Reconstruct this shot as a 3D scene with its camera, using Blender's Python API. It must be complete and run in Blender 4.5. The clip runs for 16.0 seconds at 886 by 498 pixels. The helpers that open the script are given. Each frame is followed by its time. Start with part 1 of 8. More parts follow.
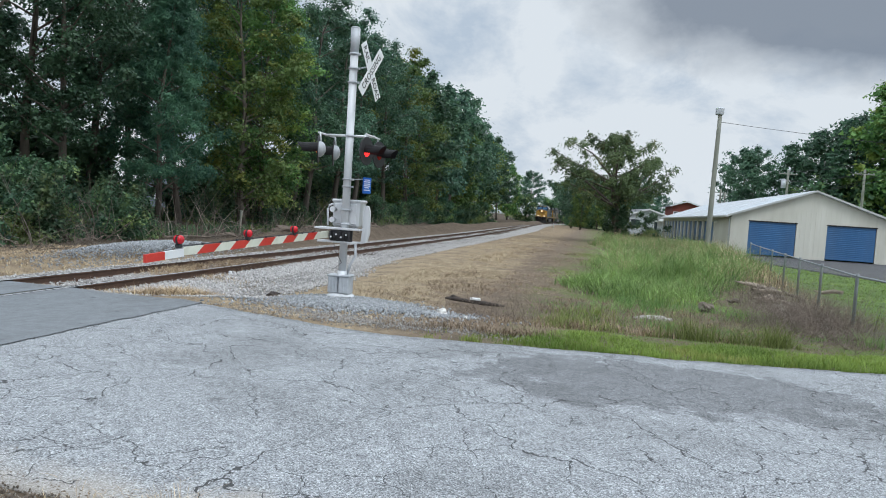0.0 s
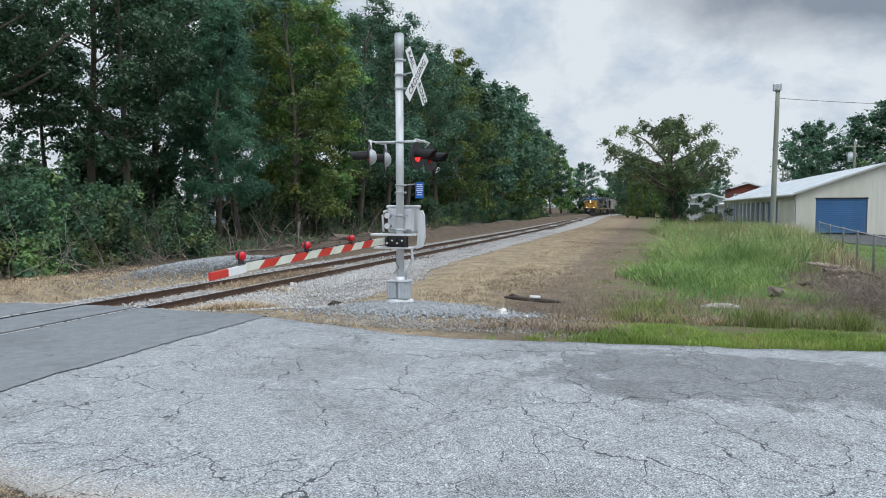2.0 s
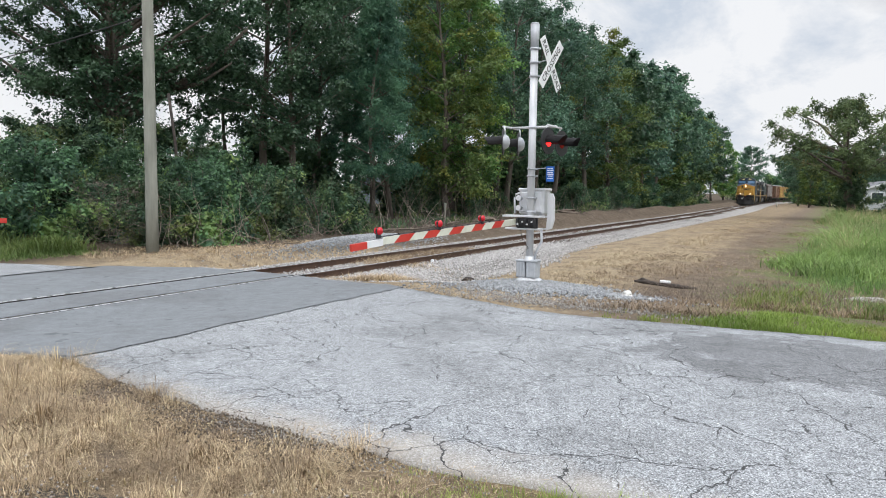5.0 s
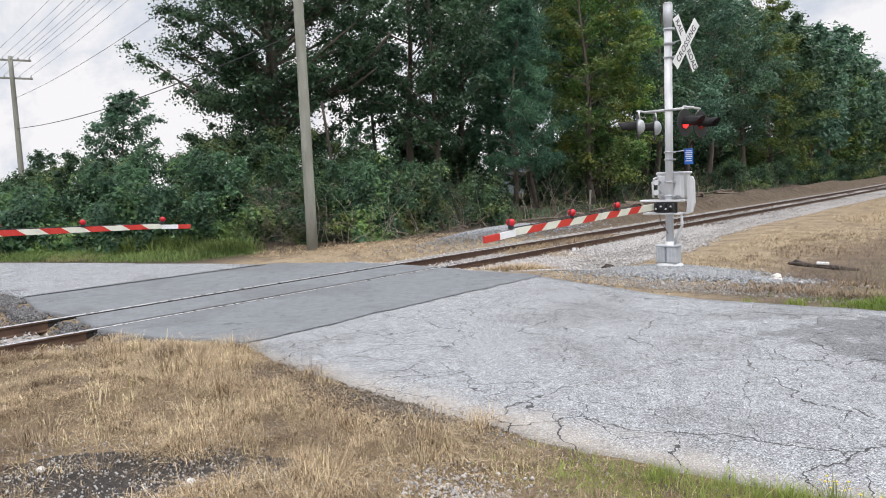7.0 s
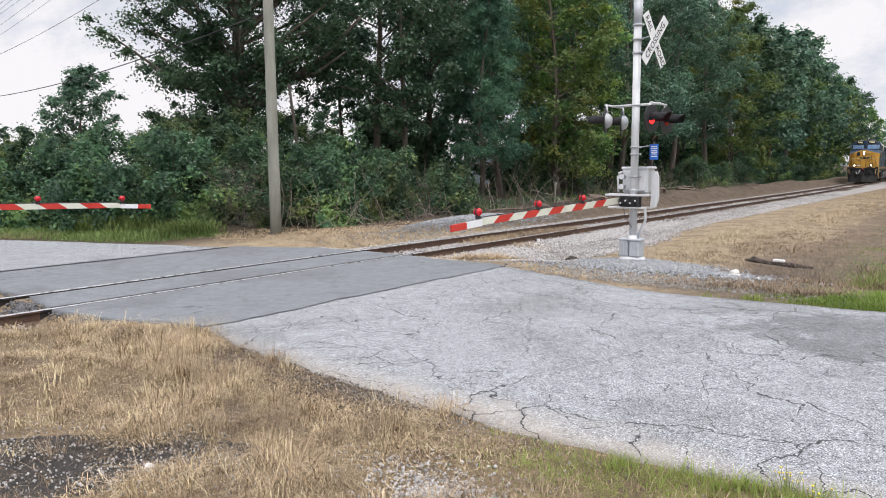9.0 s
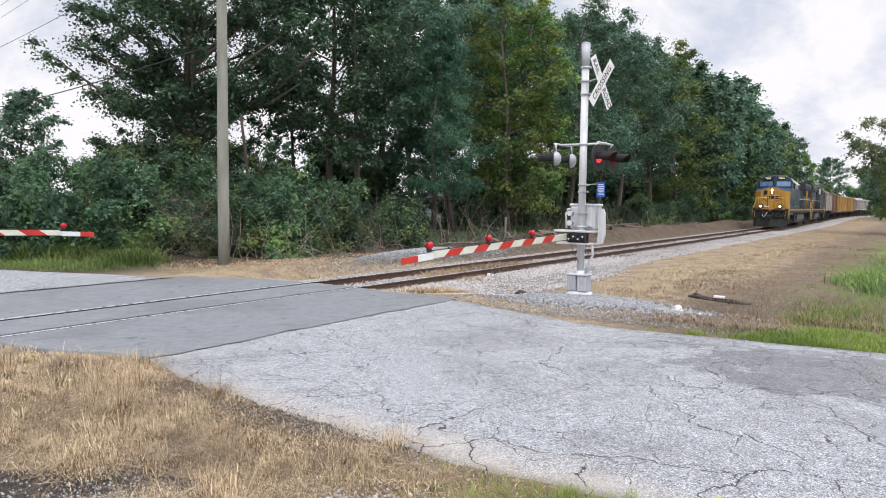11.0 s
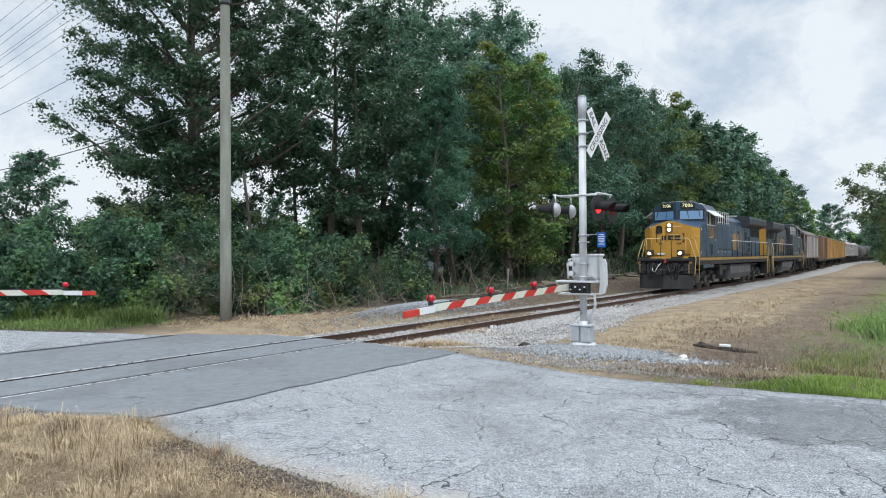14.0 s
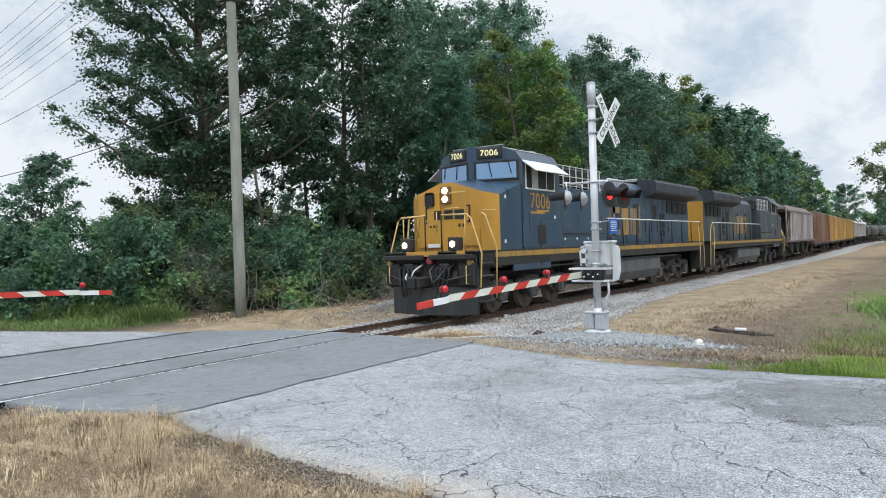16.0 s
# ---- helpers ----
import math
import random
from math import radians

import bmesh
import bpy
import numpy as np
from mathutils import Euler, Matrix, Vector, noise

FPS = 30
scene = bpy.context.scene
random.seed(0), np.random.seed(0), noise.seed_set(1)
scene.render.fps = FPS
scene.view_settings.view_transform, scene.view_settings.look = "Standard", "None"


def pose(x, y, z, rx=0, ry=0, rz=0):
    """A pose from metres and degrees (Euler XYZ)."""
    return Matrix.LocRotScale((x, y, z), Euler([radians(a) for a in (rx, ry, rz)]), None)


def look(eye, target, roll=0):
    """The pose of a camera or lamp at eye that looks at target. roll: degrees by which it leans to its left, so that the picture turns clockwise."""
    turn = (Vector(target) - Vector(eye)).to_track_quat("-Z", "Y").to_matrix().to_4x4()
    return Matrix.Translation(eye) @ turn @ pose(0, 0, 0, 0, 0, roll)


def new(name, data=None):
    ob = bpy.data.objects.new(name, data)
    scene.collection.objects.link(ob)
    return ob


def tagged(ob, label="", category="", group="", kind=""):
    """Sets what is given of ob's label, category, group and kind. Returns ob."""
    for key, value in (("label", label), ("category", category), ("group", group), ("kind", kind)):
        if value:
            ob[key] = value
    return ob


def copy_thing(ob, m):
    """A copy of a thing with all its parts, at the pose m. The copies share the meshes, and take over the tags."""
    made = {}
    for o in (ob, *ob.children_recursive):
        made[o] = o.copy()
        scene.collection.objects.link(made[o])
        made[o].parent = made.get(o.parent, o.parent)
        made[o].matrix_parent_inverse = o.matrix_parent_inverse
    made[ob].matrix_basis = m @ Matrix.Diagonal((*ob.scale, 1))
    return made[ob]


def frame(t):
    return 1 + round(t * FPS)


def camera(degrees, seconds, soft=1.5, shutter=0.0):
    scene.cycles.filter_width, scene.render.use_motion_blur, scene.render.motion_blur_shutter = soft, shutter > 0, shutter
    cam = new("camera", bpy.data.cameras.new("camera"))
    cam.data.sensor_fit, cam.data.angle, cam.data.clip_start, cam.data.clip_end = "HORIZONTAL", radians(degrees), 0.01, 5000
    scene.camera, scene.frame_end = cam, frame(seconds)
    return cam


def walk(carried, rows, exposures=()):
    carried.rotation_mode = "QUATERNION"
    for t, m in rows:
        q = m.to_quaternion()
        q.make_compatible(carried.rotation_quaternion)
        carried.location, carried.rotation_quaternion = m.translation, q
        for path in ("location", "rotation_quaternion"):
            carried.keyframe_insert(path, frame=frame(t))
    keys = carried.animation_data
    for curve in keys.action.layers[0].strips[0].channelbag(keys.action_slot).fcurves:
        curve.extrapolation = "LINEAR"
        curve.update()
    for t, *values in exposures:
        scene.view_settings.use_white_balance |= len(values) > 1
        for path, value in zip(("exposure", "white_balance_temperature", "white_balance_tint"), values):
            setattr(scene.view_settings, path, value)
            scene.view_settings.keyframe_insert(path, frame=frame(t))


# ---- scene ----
cam = camera(65.0, 16.0, soft=1.0)
PATH = [
    (0, (-0.052, 0.112, 1.787), (-0.471, 2.065, 1.675), 3.7),
    (0.5, (-0.01, 0.117, 1.788), (-0.424, 2.071, 1.677), 3.6),
    (1, (-0.021, 0.111, 1.801), (-0.423, 2.068, 1.699), 2.1),
    (1.5, (-0.054, 0.121, 1.804), (-0.514, 2.065, 1.702), 0.7),
    (2, (-0.077, 0.141, 1.816), (-0.65, 2.054, 1.698), -0.1),
    (2.5, (-0.064, 0.132, 1.775), (-0.726, 2.014, 1.623), -0.5),
    (3, (-0.055, 0.011, 1.746), (-0.74, 1.881, 1.56), -0.3),
    (3.2, (-0.026, -0.065, 1.747), (-0.711, 1.804, 1.552), 0.0),
    (5.3, (0.643, -0.443, 1.838), (-0.383, 1.265, 1.665), 0.6),
    (5.5, (0.696, -0.487, 1.862), (-0.37, 1.195, 1.678), 0.3),
    (6, (0.933, -0.543, 1.862), (-0.256, 1.053, 1.673), -0.9),
    (6.5, (1.032, -0.586, 1.876), (-0.248, 0.94, 1.69), -2.0),
    (7, (1.016, -0.593, 1.851), (-0.301, 0.9, 1.659), -2.3),
    (7.5, (0.993, -0.621, 1.84), (-0.335, 0.86, 1.634), -2.3),
    (8, (0.973, -0.645, 1.843), (-0.336, 0.851, 1.622), -1.8),
    (8.5, (0.964, -0.603, 1.852), (-0.3, 0.93, 1.621), -1.0),
    (10.8, (1.076, -0.612, 1.821), (-0.089, 1.005, 1.657), 0.9),
    (11, (1.016, -0.66, 1.848), (-0.111, 0.986, 1.716), 0.7),
    (11.5, (1.014, -0.621, 1.844), (-0.025, 1.088, 1.867), -0.2),
    (12, (0.998, -0.659, 1.832), (-0.029, 1.055, 1.921), -0.5),
    (12.5, (1.006, -0.628, 1.842), (-0.045, 1.072, 1.931), -0.6),
    (13, (1.04, -0.657, 1.859), (-0.039, 1.025, 1.931), -0.5),
    (13.5, (1.022, -0.635, 1.848), (-0.083, 1.03, 1.902), -0.4),
    (14, (1.032, -0.642, 1.85), (-0.105, 1.004, 1.869), -0.3),
    (14.5, (1.03, -0.64, 1.84), (-0.13, 0.989, 1.823), -0.3),
    (15, (1.021, -0.652, 1.843), (-0.145, 0.973, 1.811), -0.2),
    (15.5, (1.033, -0.653, 1.838), (-0.125, 0.978, 1.819), -0.7),
    (16, (1.034, -0.656, 1.845), (-0.131, 0.97, 1.839), -1.8),
]
walk(cam, [(t, look(eye, target, roll)) for t, eye, target, roll in PATH],
     [(0, -0.06, 5870, 7), (3.2, -0.01, 5950, 8), (5.5, 0.21, 6330, 12), (8.5, 0.22, 6420, 15), (10.8, 0.3, 6350, 16), (11, 0.3, 6330, 16), (11.6, 0.11, 5980, 10), (12, 0.07, 5900, 8), (14.5, 0.16, 5930, 8), (16, 0.17, 5970, 8)])

# ---- world, sun, exposure ----
TRACK_X, RAIL_Z = -10.35, -0.10
scene.view_settings.exposure = 0.0
world = bpy.data.worlds.new("cloudy_sky")
scene.world = world
world.use_nodes = True
wn, wl = world.node_tree.nodes, world.node_tree.links
wn.clear()
w_out = wn.new("ShaderNodeOutputWorld")
w_bg = wn.new("ShaderNodeBackground")
w_sky = wn.new("ShaderNodeTexSky")
w_sky.sky_type, w_sky.sun_disc = "NISHITA", False
w_sky.sun_elevation, w_sky.sun_rotation = radians(48), radians(35)
w_scale = wn.new("ShaderNodeVectorMath")
w_scale.operation = "SCALE"
w_scale.inputs["Scale"].default_value = 0.10
w_co = wn.new("ShaderNodeTexCoord")
w_map = wn.new("ShaderNodeMapping")
w_map.inputs["Scale"].default_value = (1.0, 1.0, 1.5)
w_n1 = wn.new("ShaderNodeTexNoise")
w_n1.inputs["Scale"].default_value, w_n1.inputs["Detail"].default_value, w_n1.inputs["Roughness"].default_value = 2.6, 8, 0.58
w_n1.inputs["Distortion"].default_value = 0.0
w_r1 = wn.new("ShaderNodeValToRGB")
w_r1.color_ramp.elements[0].position, w_r1.color_ramp.elements[1].position = 0.20, 0.33
w_n2 = wn.new("ShaderNodeTexNoise")
w_n2.inputs["Scale"].default_value, w_n2.inputs["Detail"].default_value, w_n2.inputs["Roughness"].default_value = 4.8, 9, 0.62
w_n2.inputs["Distortion"].default_value = 0.3
w_r2 = wn.new("ShaderNodeValToRGB")
for e, (p, c) in zip(w_r2.color_ramp.elements, ((0.37, (0.62, 0.68, 0.75, 1)), (0.53, (0.93, 0.93, 0.92, 1)))):
    e.position, e.color = p, c
w_mix = wn.new("ShaderNodeMix")
w_mix.data_type = "RGBA"
wl.new(w_co.outputs["Generated"], w_map.inputs["Vector"])
wl.new(w_map.outputs["Vector"], w_n1.inputs["Vector"])
wl.new(w_map.outputs["Vector"], w_n2.inputs["Vector"])
wl.new(w_n1.outputs["Fac"], w_r1.inputs["Fac"])
wl.new(w_n2.outputs["Fac"], w_r2.inputs["Fac"])
wl.new(w_sky.outputs["Color"], w_scale.inputs[0])
wl.new(w_r1.outputs["Color"], w_mix.inputs["Factor"])
wl.new(w_scale.outputs["Vector"], w_mix.inputs["A"])
wl.new(w_r2.outputs["Color"], w_mix.inputs["B"])
# a heavy grey cloud standing to the north-east
w_dot = wn.new("ShaderNodeVectorMath")
w_dot.operation = "DISTANCE"
w_dot.inputs[1].default_value = (0.26, 0.93, 0.86)
w_flat = wn.new("ShaderNodeMapping")
w_flat.inputs["Scale"].default_value = (1.0, 1.0, 2.9)
w_edge = wn.new("ShaderNodeMath")
w_edge.operation = "MULTIPLY_ADD"
w_edge.inputs[1].default_value = -0.55
w_heavy = wn.new("ShaderNodeMapRange")
for key, value in (("From Min", 0.10), ("From Max", -0.08), ("To Min", 0.0), ("To Max", 0.9)):
    w_heavy.inputs[key].default_value = value
w_rain = wn.new("ShaderNodeMix")
w_rain.data_type = "RGBA"
w_rain.inputs["B"].default_value = (0.27, 0.30, 0.35, 1)
wl.new(w_co.outputs["Generated"], w_flat.inputs["Vector"])
wl.new(w_flat.outputs["Vector"], w_dot.inputs[0])
wl.new(w_n1.outputs["Fac"], w_edge.inputs[0])
wl.new(w_dot.outputs["Value"], w_edge.inputs[2])
wl.new(w_edge.outputs["Value"], w_heavy.inputs["Value"])
wl.new(w_heavy.outputs["Result"], w_rain.inputs["Factor"])
wl.new(w_mix.outputs["Result"], w_rain.inputs["A"])
w_sep = wn.new("ShaderNodeSeparateXYZ")
w_zen = wn.new("ShaderNodeMapRange")
w_zen.inputs["From Min"].default_value, w_zen.inputs["From Max"].default_value = 0.34, 0.95
w_zen.inputs["To Min"].default_value, w_zen.inputs["To Max"].default_value = 1.0, 2.6
w_mul = wn.new("ShaderNodeVectorMath")
w_mul.operation = "SCALE"
wl.new(w_co.outputs["Generated"], w_sep.inputs[0])
wl.new(w_sep.outputs["Z"], w_zen.inputs["Value"])
wl.new(w_rain.outputs["Result"], w_mul.inputs[0])
wl.new(w_zen.outputs["Result"], w_mul.inputs["Scale"])
wl.new(w_mul.outputs["Vector"], w_bg.inputs["Color"])
w_bg.inputs["Strength"].default_value = 0.86
wl.new(w_bg.outputs["Background"], w_out.inputs["Surface"])

sun_data = bpy.data.lights.new("sun", "SUN")
sun_data.energy, sun_data.angle, sun_data.color = 1.35, radians(14), (1.0, 0.96, 0.9)
sun = new("sun", sun_data)
sun.matrix_world = look((20, -12, 40), (0, 8, 0))


# ---- materials ----
def node_material(name):
    m = bpy.data.materials.new(name)
    m.use_nodes = True
    nt = m.node_tree
    return m, nt, nt.nodes["Principled BSDF"]


def noise_node(nt, scale, detail=6, rough=0.6, co="Object", stretch=None, distortion=0.0):
    tc = nt.nodes.new("ShaderNodeTexCoord")
    n = nt.nodes.new("ShaderNodeTexNoise")
    n.inputs["Scale"].default_value, n.inputs["Detail"].default_value, n.inputs["Roughness"].default_value = scale, detail, rough
    n.inputs["Distortion"].default_value = distortion
    if stretch:
        mp = nt.nodes.new("ShaderNodeMapping")
        mp.inputs["Scale"].default_value = stretch
        nt.links.new(tc.outputs[co], mp.inputs["Vector"])
        nt.links.new(mp.outputs["Vector"], n.inputs["Vector"])
    else:
        nt.links.new(tc.outputs[co], n.inputs["Vector"])
    return n.outputs["Fac"]


def ramp(nt, fac, stops):
    r = nt.nodes.new("ShaderNodeValToRGB")
    el = r.color_ramp.elements
    while len(el) < len(stops):
        el.new(0.5)
    for e, (p, c) in zip(el, stops):
        e.position, e.color = p, (c[0], c[1], c[2], 1) if not isinstance(c, (int, float)) else (c, c, c, 1)
    nt.links.new(fac, r.inputs["Fac"])
    return r.outputs["Color"]


def mix(nt, fac, a, b, mode="MIX"):
    x = nt.nodes.new("ShaderNodeMix")
    x.data_type, x.blend_type = "RGBA", mode
    if isinstance(fac, (int, float)):
        x.inputs["Factor"].default_value = fac
    else:
        nt.links.new(fac, x.inputs["Factor"])
    for key, v in (("A", a), ("B", b)):
        if isinstance(v, (tuple, list)):
            x.inputs[key].default_value = (*v[:3], 1)
        else:
            nt.links.new(v, x.inputs[key])
    return x.outputs["Result"]


def maths(nt, op, a, b=0.0, c=0.0):
    x = nt.nodes.new("ShaderNodeMath")
    x.operation = op
    for k, v in enumerate((a, b, c)):
        if isinstance(v, (int, float)):
            x.inputs[k].default_value = v
        else:
            nt.links.new(v, x.inputs[k])
    return x.outputs[0]


def bump(nt, bsdf, height, strength=0.4, distance=0.02):
    b = nt.nodes.new("ShaderNodeBump")
    b.inputs["Strength"].default_value, b.inputs["Distance"].default_value = strength, distance
    nt.links.new(height, b.inputs["Height"])
    nt.links.new(b.outputs["Normal"], bsdf.inputs["Normal"])


def weathered(name, a, b, rough=0.6, metal=0.0, scale=3.0, dirt=None, dirt_amount=0.3, streak=False, bump_s=0.15, vary=0.0):
    """Two tones of one surface with grain, blotches and an optional dirt colour."""
    m, nt, p = node_material(name)
    f1 = noise_node(nt, scale, 8, 0.62, stretch=(1, 1, 0.15) if streak else None)
    col = ramp(nt, f1, [(0.32, a), (0.68, b)])
    if dirt:
        f2 = noise_node(nt, scale * 0.45, 7, 0.65, stretch=(1.4, 1.4, 0.25) if streak else None, distortion=0.4)
        mask = ramp(nt, f2, [(0.5 - dirt_amount * 0.25, 0.0), (0.5 - dirt_amount * 0.25 + 0.22, 1.0)])
        mask = maths(nt, "MULTIPLY", mask, dirt_amount * 1.6)
        col = mix(nt, mask, col, dirt)
    if vary:
        oi = nt.nodes.new("ShaderNodeObjectInfo")
        v = maths(nt, "MULTIPLY_ADD", oi.outputs["Random"], vary, 1 - vary / 2)
        hs = nt.nodes.new("ShaderNodeHueSaturation")
        nt.links.new(v, hs.inputs["Value"])
        nt.links.new(col, hs.inputs["Color"])
        col = hs.outputs["Color"]
    nt.links.new(col, p.inputs["Base Color"])
    p.inputs["Metallic"].default_value = metal
    nt.links.new(ramp(nt, f1, [(0.3, max(0.05, rough - 0.12)), (0.7, min(1, rough + 0.12))]), p.inputs["Roughness"])
    bump(nt, p, noise_node(nt, scale * 14, 6, 0.6), bump_s, 0.01)
    return m


def glow_material(name, colour, strength):
    m, nt, p = node_material(name)
    p.inputs["Base Color"].default_value = (*colour, 1)
    p.inputs["Emission Color"].default_value = (*colour, 1)
    p.inputs["Emission Strength"].default_value = strength
    p.inputs["Roughness"].default_value = 0.2
    return m


def leaf_material(name, dark, light, other=None, other_amount=0.0, rough=0.55, shine=0.35):
    """Leaves: tone by leaf and by tree, a little light shining through."""
    m, nt, p = node_material(name)
    geo = nt.nodes.new("ShaderNodeNewGeometry")
    middle = tuple((a + b) / 2 for a, b in zip(dark, light))
    col = ramp(nt, geo.outputs["Random Per Island"], [(0.0, dark), (0.45, middle), (1.0, light)])
    # bough-sized patches darkened and broad ones lightened: shade and highlight in leaf colour
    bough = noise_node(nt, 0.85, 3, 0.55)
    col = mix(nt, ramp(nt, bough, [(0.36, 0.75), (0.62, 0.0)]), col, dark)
    big = noise_node(nt, 0.3, 3, 0.55)
    col = mix(nt, ramp(nt, big, [(0.42, 0.0), (0.68, 0.6)]), col, tuple(v * 1.25 for v in light))
    if other:
        col = mix(nt, ramp(nt, noise_node(nt, 0.55, 5, 0.6), [(0.62 - other_amount, 0.0), (0.72 - other_amount, 0.75)]), col, other)
    oi = nt.nodes.new("ShaderNodeObjectInfo")
    hs = nt.nodes.new("ShaderNodeHueSaturation")
    nt.links.new(maths(nt, "MULTIPLY_ADD", oi.outputs["Random"], 0.6, 0.72), hs.inputs["Value"])
    nt.links.new(maths(nt, "MULTIPLY_ADD", oi.outputs["Random"], 0.05, 0.475), hs.inputs["Hue"])
    nt.links.new(col, hs.inputs["Color"])
    nt.links.new(hs.outputs["Color"], p.inputs["Base Color"])
    p.inputs["Roughness"].default_value = rough
    p.inputs["Specular IOR Level"].default_value = shine
    tr = nt.nodes.new("ShaderNodeBsdfTranslucent")
    nt.links.new(hs.outputs["Color"], tr.inputs["Color"])
    ms = nt.nodes.new("ShaderNodeMixShader")
    ms.inputs["Fac"].default_value = 0.42
    nt.links.new(p.outputs["BSDF"], ms.inputs[1])
    nt.links.new(tr.outputs["BSDF"], ms.inputs[2])
    nt.links.new(ms.outputs["Shader"], nt.nodes["Material Output"].inputs["Surface"])
    return m


def straw_material(name, dark, middle, light, stale):
    """Dead grass: each blade its own tone, greyer brown in patches."""
    m, nt, p = node_material(name)
    geo = nt.nodes.new("ShaderNodeNewGeometry")
    col = ramp(nt, geo.outputs["Random Per Island"], [(0.0, dark), (0.55, middle), (1.0, light)])
    col = mix(nt, ramp(nt, noise_node(nt, 1.3, 7, 0.7), [(0.45, 0.0), (0.62, 0.75)]), col, stale)
    nt.links.new(col, p.inputs["Base Color"])
    p.inputs["Roughness"].default_value = 0.7
    p.inputs["Specular IOR Level"].default_value = 0.25
    return m


def cracked_road(name, light, dark, patch, crack_scale, crack_on, worn=None, smooth=0.0):
    """Old weathered asphalt: pale stones in grey binder, wandering cracks, darker worn patches."""
    m, nt, p = node_material(name)
    tc = nt.nodes.new("ShaderNodeTexCoord")
    fine = noise_node(nt, 70, 4, 0.7)
    mid = noise_node(nt, 5, 8, 0.65)
    broad = noise_node(nt, 0.45, 6, 0.6, distortion=0.5)
    grain = nt.nodes.new("ShaderNodeTexVoronoi")
    grain.inputs["Scale"].default_value = 125
    nt.links.new(tc.outputs["Object"], grain.inputs["Vector"])
    bw = nt.nodes.new("ShaderNodeRGBToBW")
    nt.links.new(grain.outputs["Color"], bw.inputs["Color"])
    col = ramp(nt, bw.outputs["Val"], [(0.22, tuple(v * 0.35 for v in dark)), (0.48, tuple(v * 0.9 for v in light)), (0.7, light), (0.88, tuple(min(0.95, v * 1.8) for v in light))])
    col = mix(nt, ramp(nt, fine, [(0.46, 0.0), (0.62, 0.7)]), col, tuple(v * 0.5 for v in dark))
    if smooth:
        col = mix(nt, smooth, col, tuple(v * 0.85 for v in light))
    col = mix(nt, ramp(nt, mid, [(0.36, 0.0), (0.7, 0.8)]), col, (0.70, 0.70, 0.71), "MULTIPLY")
    col = mix(nt, ramp(nt, noise_node(nt, 19, 5, 0.7), [(0.5, 0.0), (0.66, 0.75 * (1 - 0.7 * smooth))]), col, (0.58, 0.58, 0.59), "MULTIPLY")
    col = mix(nt, ramp(nt, broad, [(0.50, 0.0), (0.60, 1.0)]), col, tuple(v / w for v, w in zip(patch, light)), "MULTIPLY")
    spots_ = noise_node(nt, 3.2, 3, 0.5, stretch=(1.0, 1.6, 1.0), distortion=0.8)
    col = mix(nt, ramp(nt, spots_, [(0.67, 0.0), (0.70, 0.7)]), col, (0.52, 0.52, 0.53), "MULTIPLY")
    if worn:
        cx, cy, rx, ry = worn
        se = nt.nodes.new("ShaderNodeSeparateXYZ")
        nt.links.new(tc.outputs["Object"], se.inputs[0])
        dx = maths(nt, "POWER", maths(nt, "MULTIPLY_ADD", se.outputs["X"], 1 / rx, -cx / rx), 2.0)
        dy = maths(nt, "POWER", maths(nt, "MULTIPLY_ADD", se.outputs["Y"], 1 / ry, -cy / ry), 2.0)
        edge = maths(nt, "ADD", maths(nt, "ADD", dx, dy), maths(nt, "MULTIPLY_ADD", noise_node(nt, 1.2, 9, 0.72), 4.0, -2.0))
        col = mix(nt, ramp(nt, edge, [(0.75, 0.85), (1.0, 0.0)]), col, (0.57, 0.565, 0.57), "MULTIPLY")
        # tan dust blown on from the near verge
        dust = maths(nt, "ADD", maths(nt, "MULTIPLY_ADD", se.outputs["Y"], -1.7, 6.95), maths(nt, "MULTIPLY_ADD", noise_node(nt, 2.2, 6, 0.65), 1.6, -0.8))
        col = mix(nt, ramp(nt, dust, [(0.1, 0.0), (1.2, 0.6)]), col, (0.40, 0.36, 0.31))
    height = maths(nt, "MULTIPLY", bw.outputs["Val"], 0.25)
    for k, (sc, wob) in enumerate(((crack_scale, 0.9), (crack_scale * 2.1, 0.5))):
        nz = nt.nodes.new("ShaderNodeTexNoise")
        nz.inputs["Scale"].default_value, nz.inputs["Detail"].default_value = 1.6 + k, 6
        nt.links.new(tc.outputs["Object"], nz.inputs["Vector"])
        add = nt.nodes.new("ShaderNodeVectorMath")
        add.operation = "MULTIPLY_ADD"
        add.inputs[1].default_value = (wob, wob, 0)
        nt.links.new(nz.outputs["Color"], add.inputs[0])
        nt.links.new(tc.outputs["Object"], add.inputs[2])
        vo = nt.nodes.new("ShaderNodeTexVoronoi")
        vo.feature, vo.voronoi_dimensions = "DISTANCE_TO_EDGE", "2D"
        vo.inputs["Scale"].default_value = sc
        nt.links.new(add.outputs["Vector"], vo.inputs["Vector"])
        where = noise_node(nt, 0.9 + 0.6 * k, 3, 0.6)
        wid = maths(nt, "MULTIPLY", ramp(nt, where, [(crack_on + 0.02 + 0.07 * k, 0.0), (crack_on + 0.2 + 0.05 * k, 1.0)]), (0.0075, 0.006)[k] * sc)
        line = maths(nt, "LESS_THAN", vo.outputs["Distance"], wid)
        col = mix(nt, maths(nt, "MULTIPLY", line, 0.92), col, tuple(v * 0.14 for v in dark))
        height = maths(nt, "SUBTRACT", height, line)
    nt.links.new(col, p.inputs["Base Color"])
    p.inputs["Roughness"].default_value = 0.88
    p.inputs["Specular IOR Level"].default_value = 0.3
    bump(nt, p, height, 0.5, 0.012)
    return m


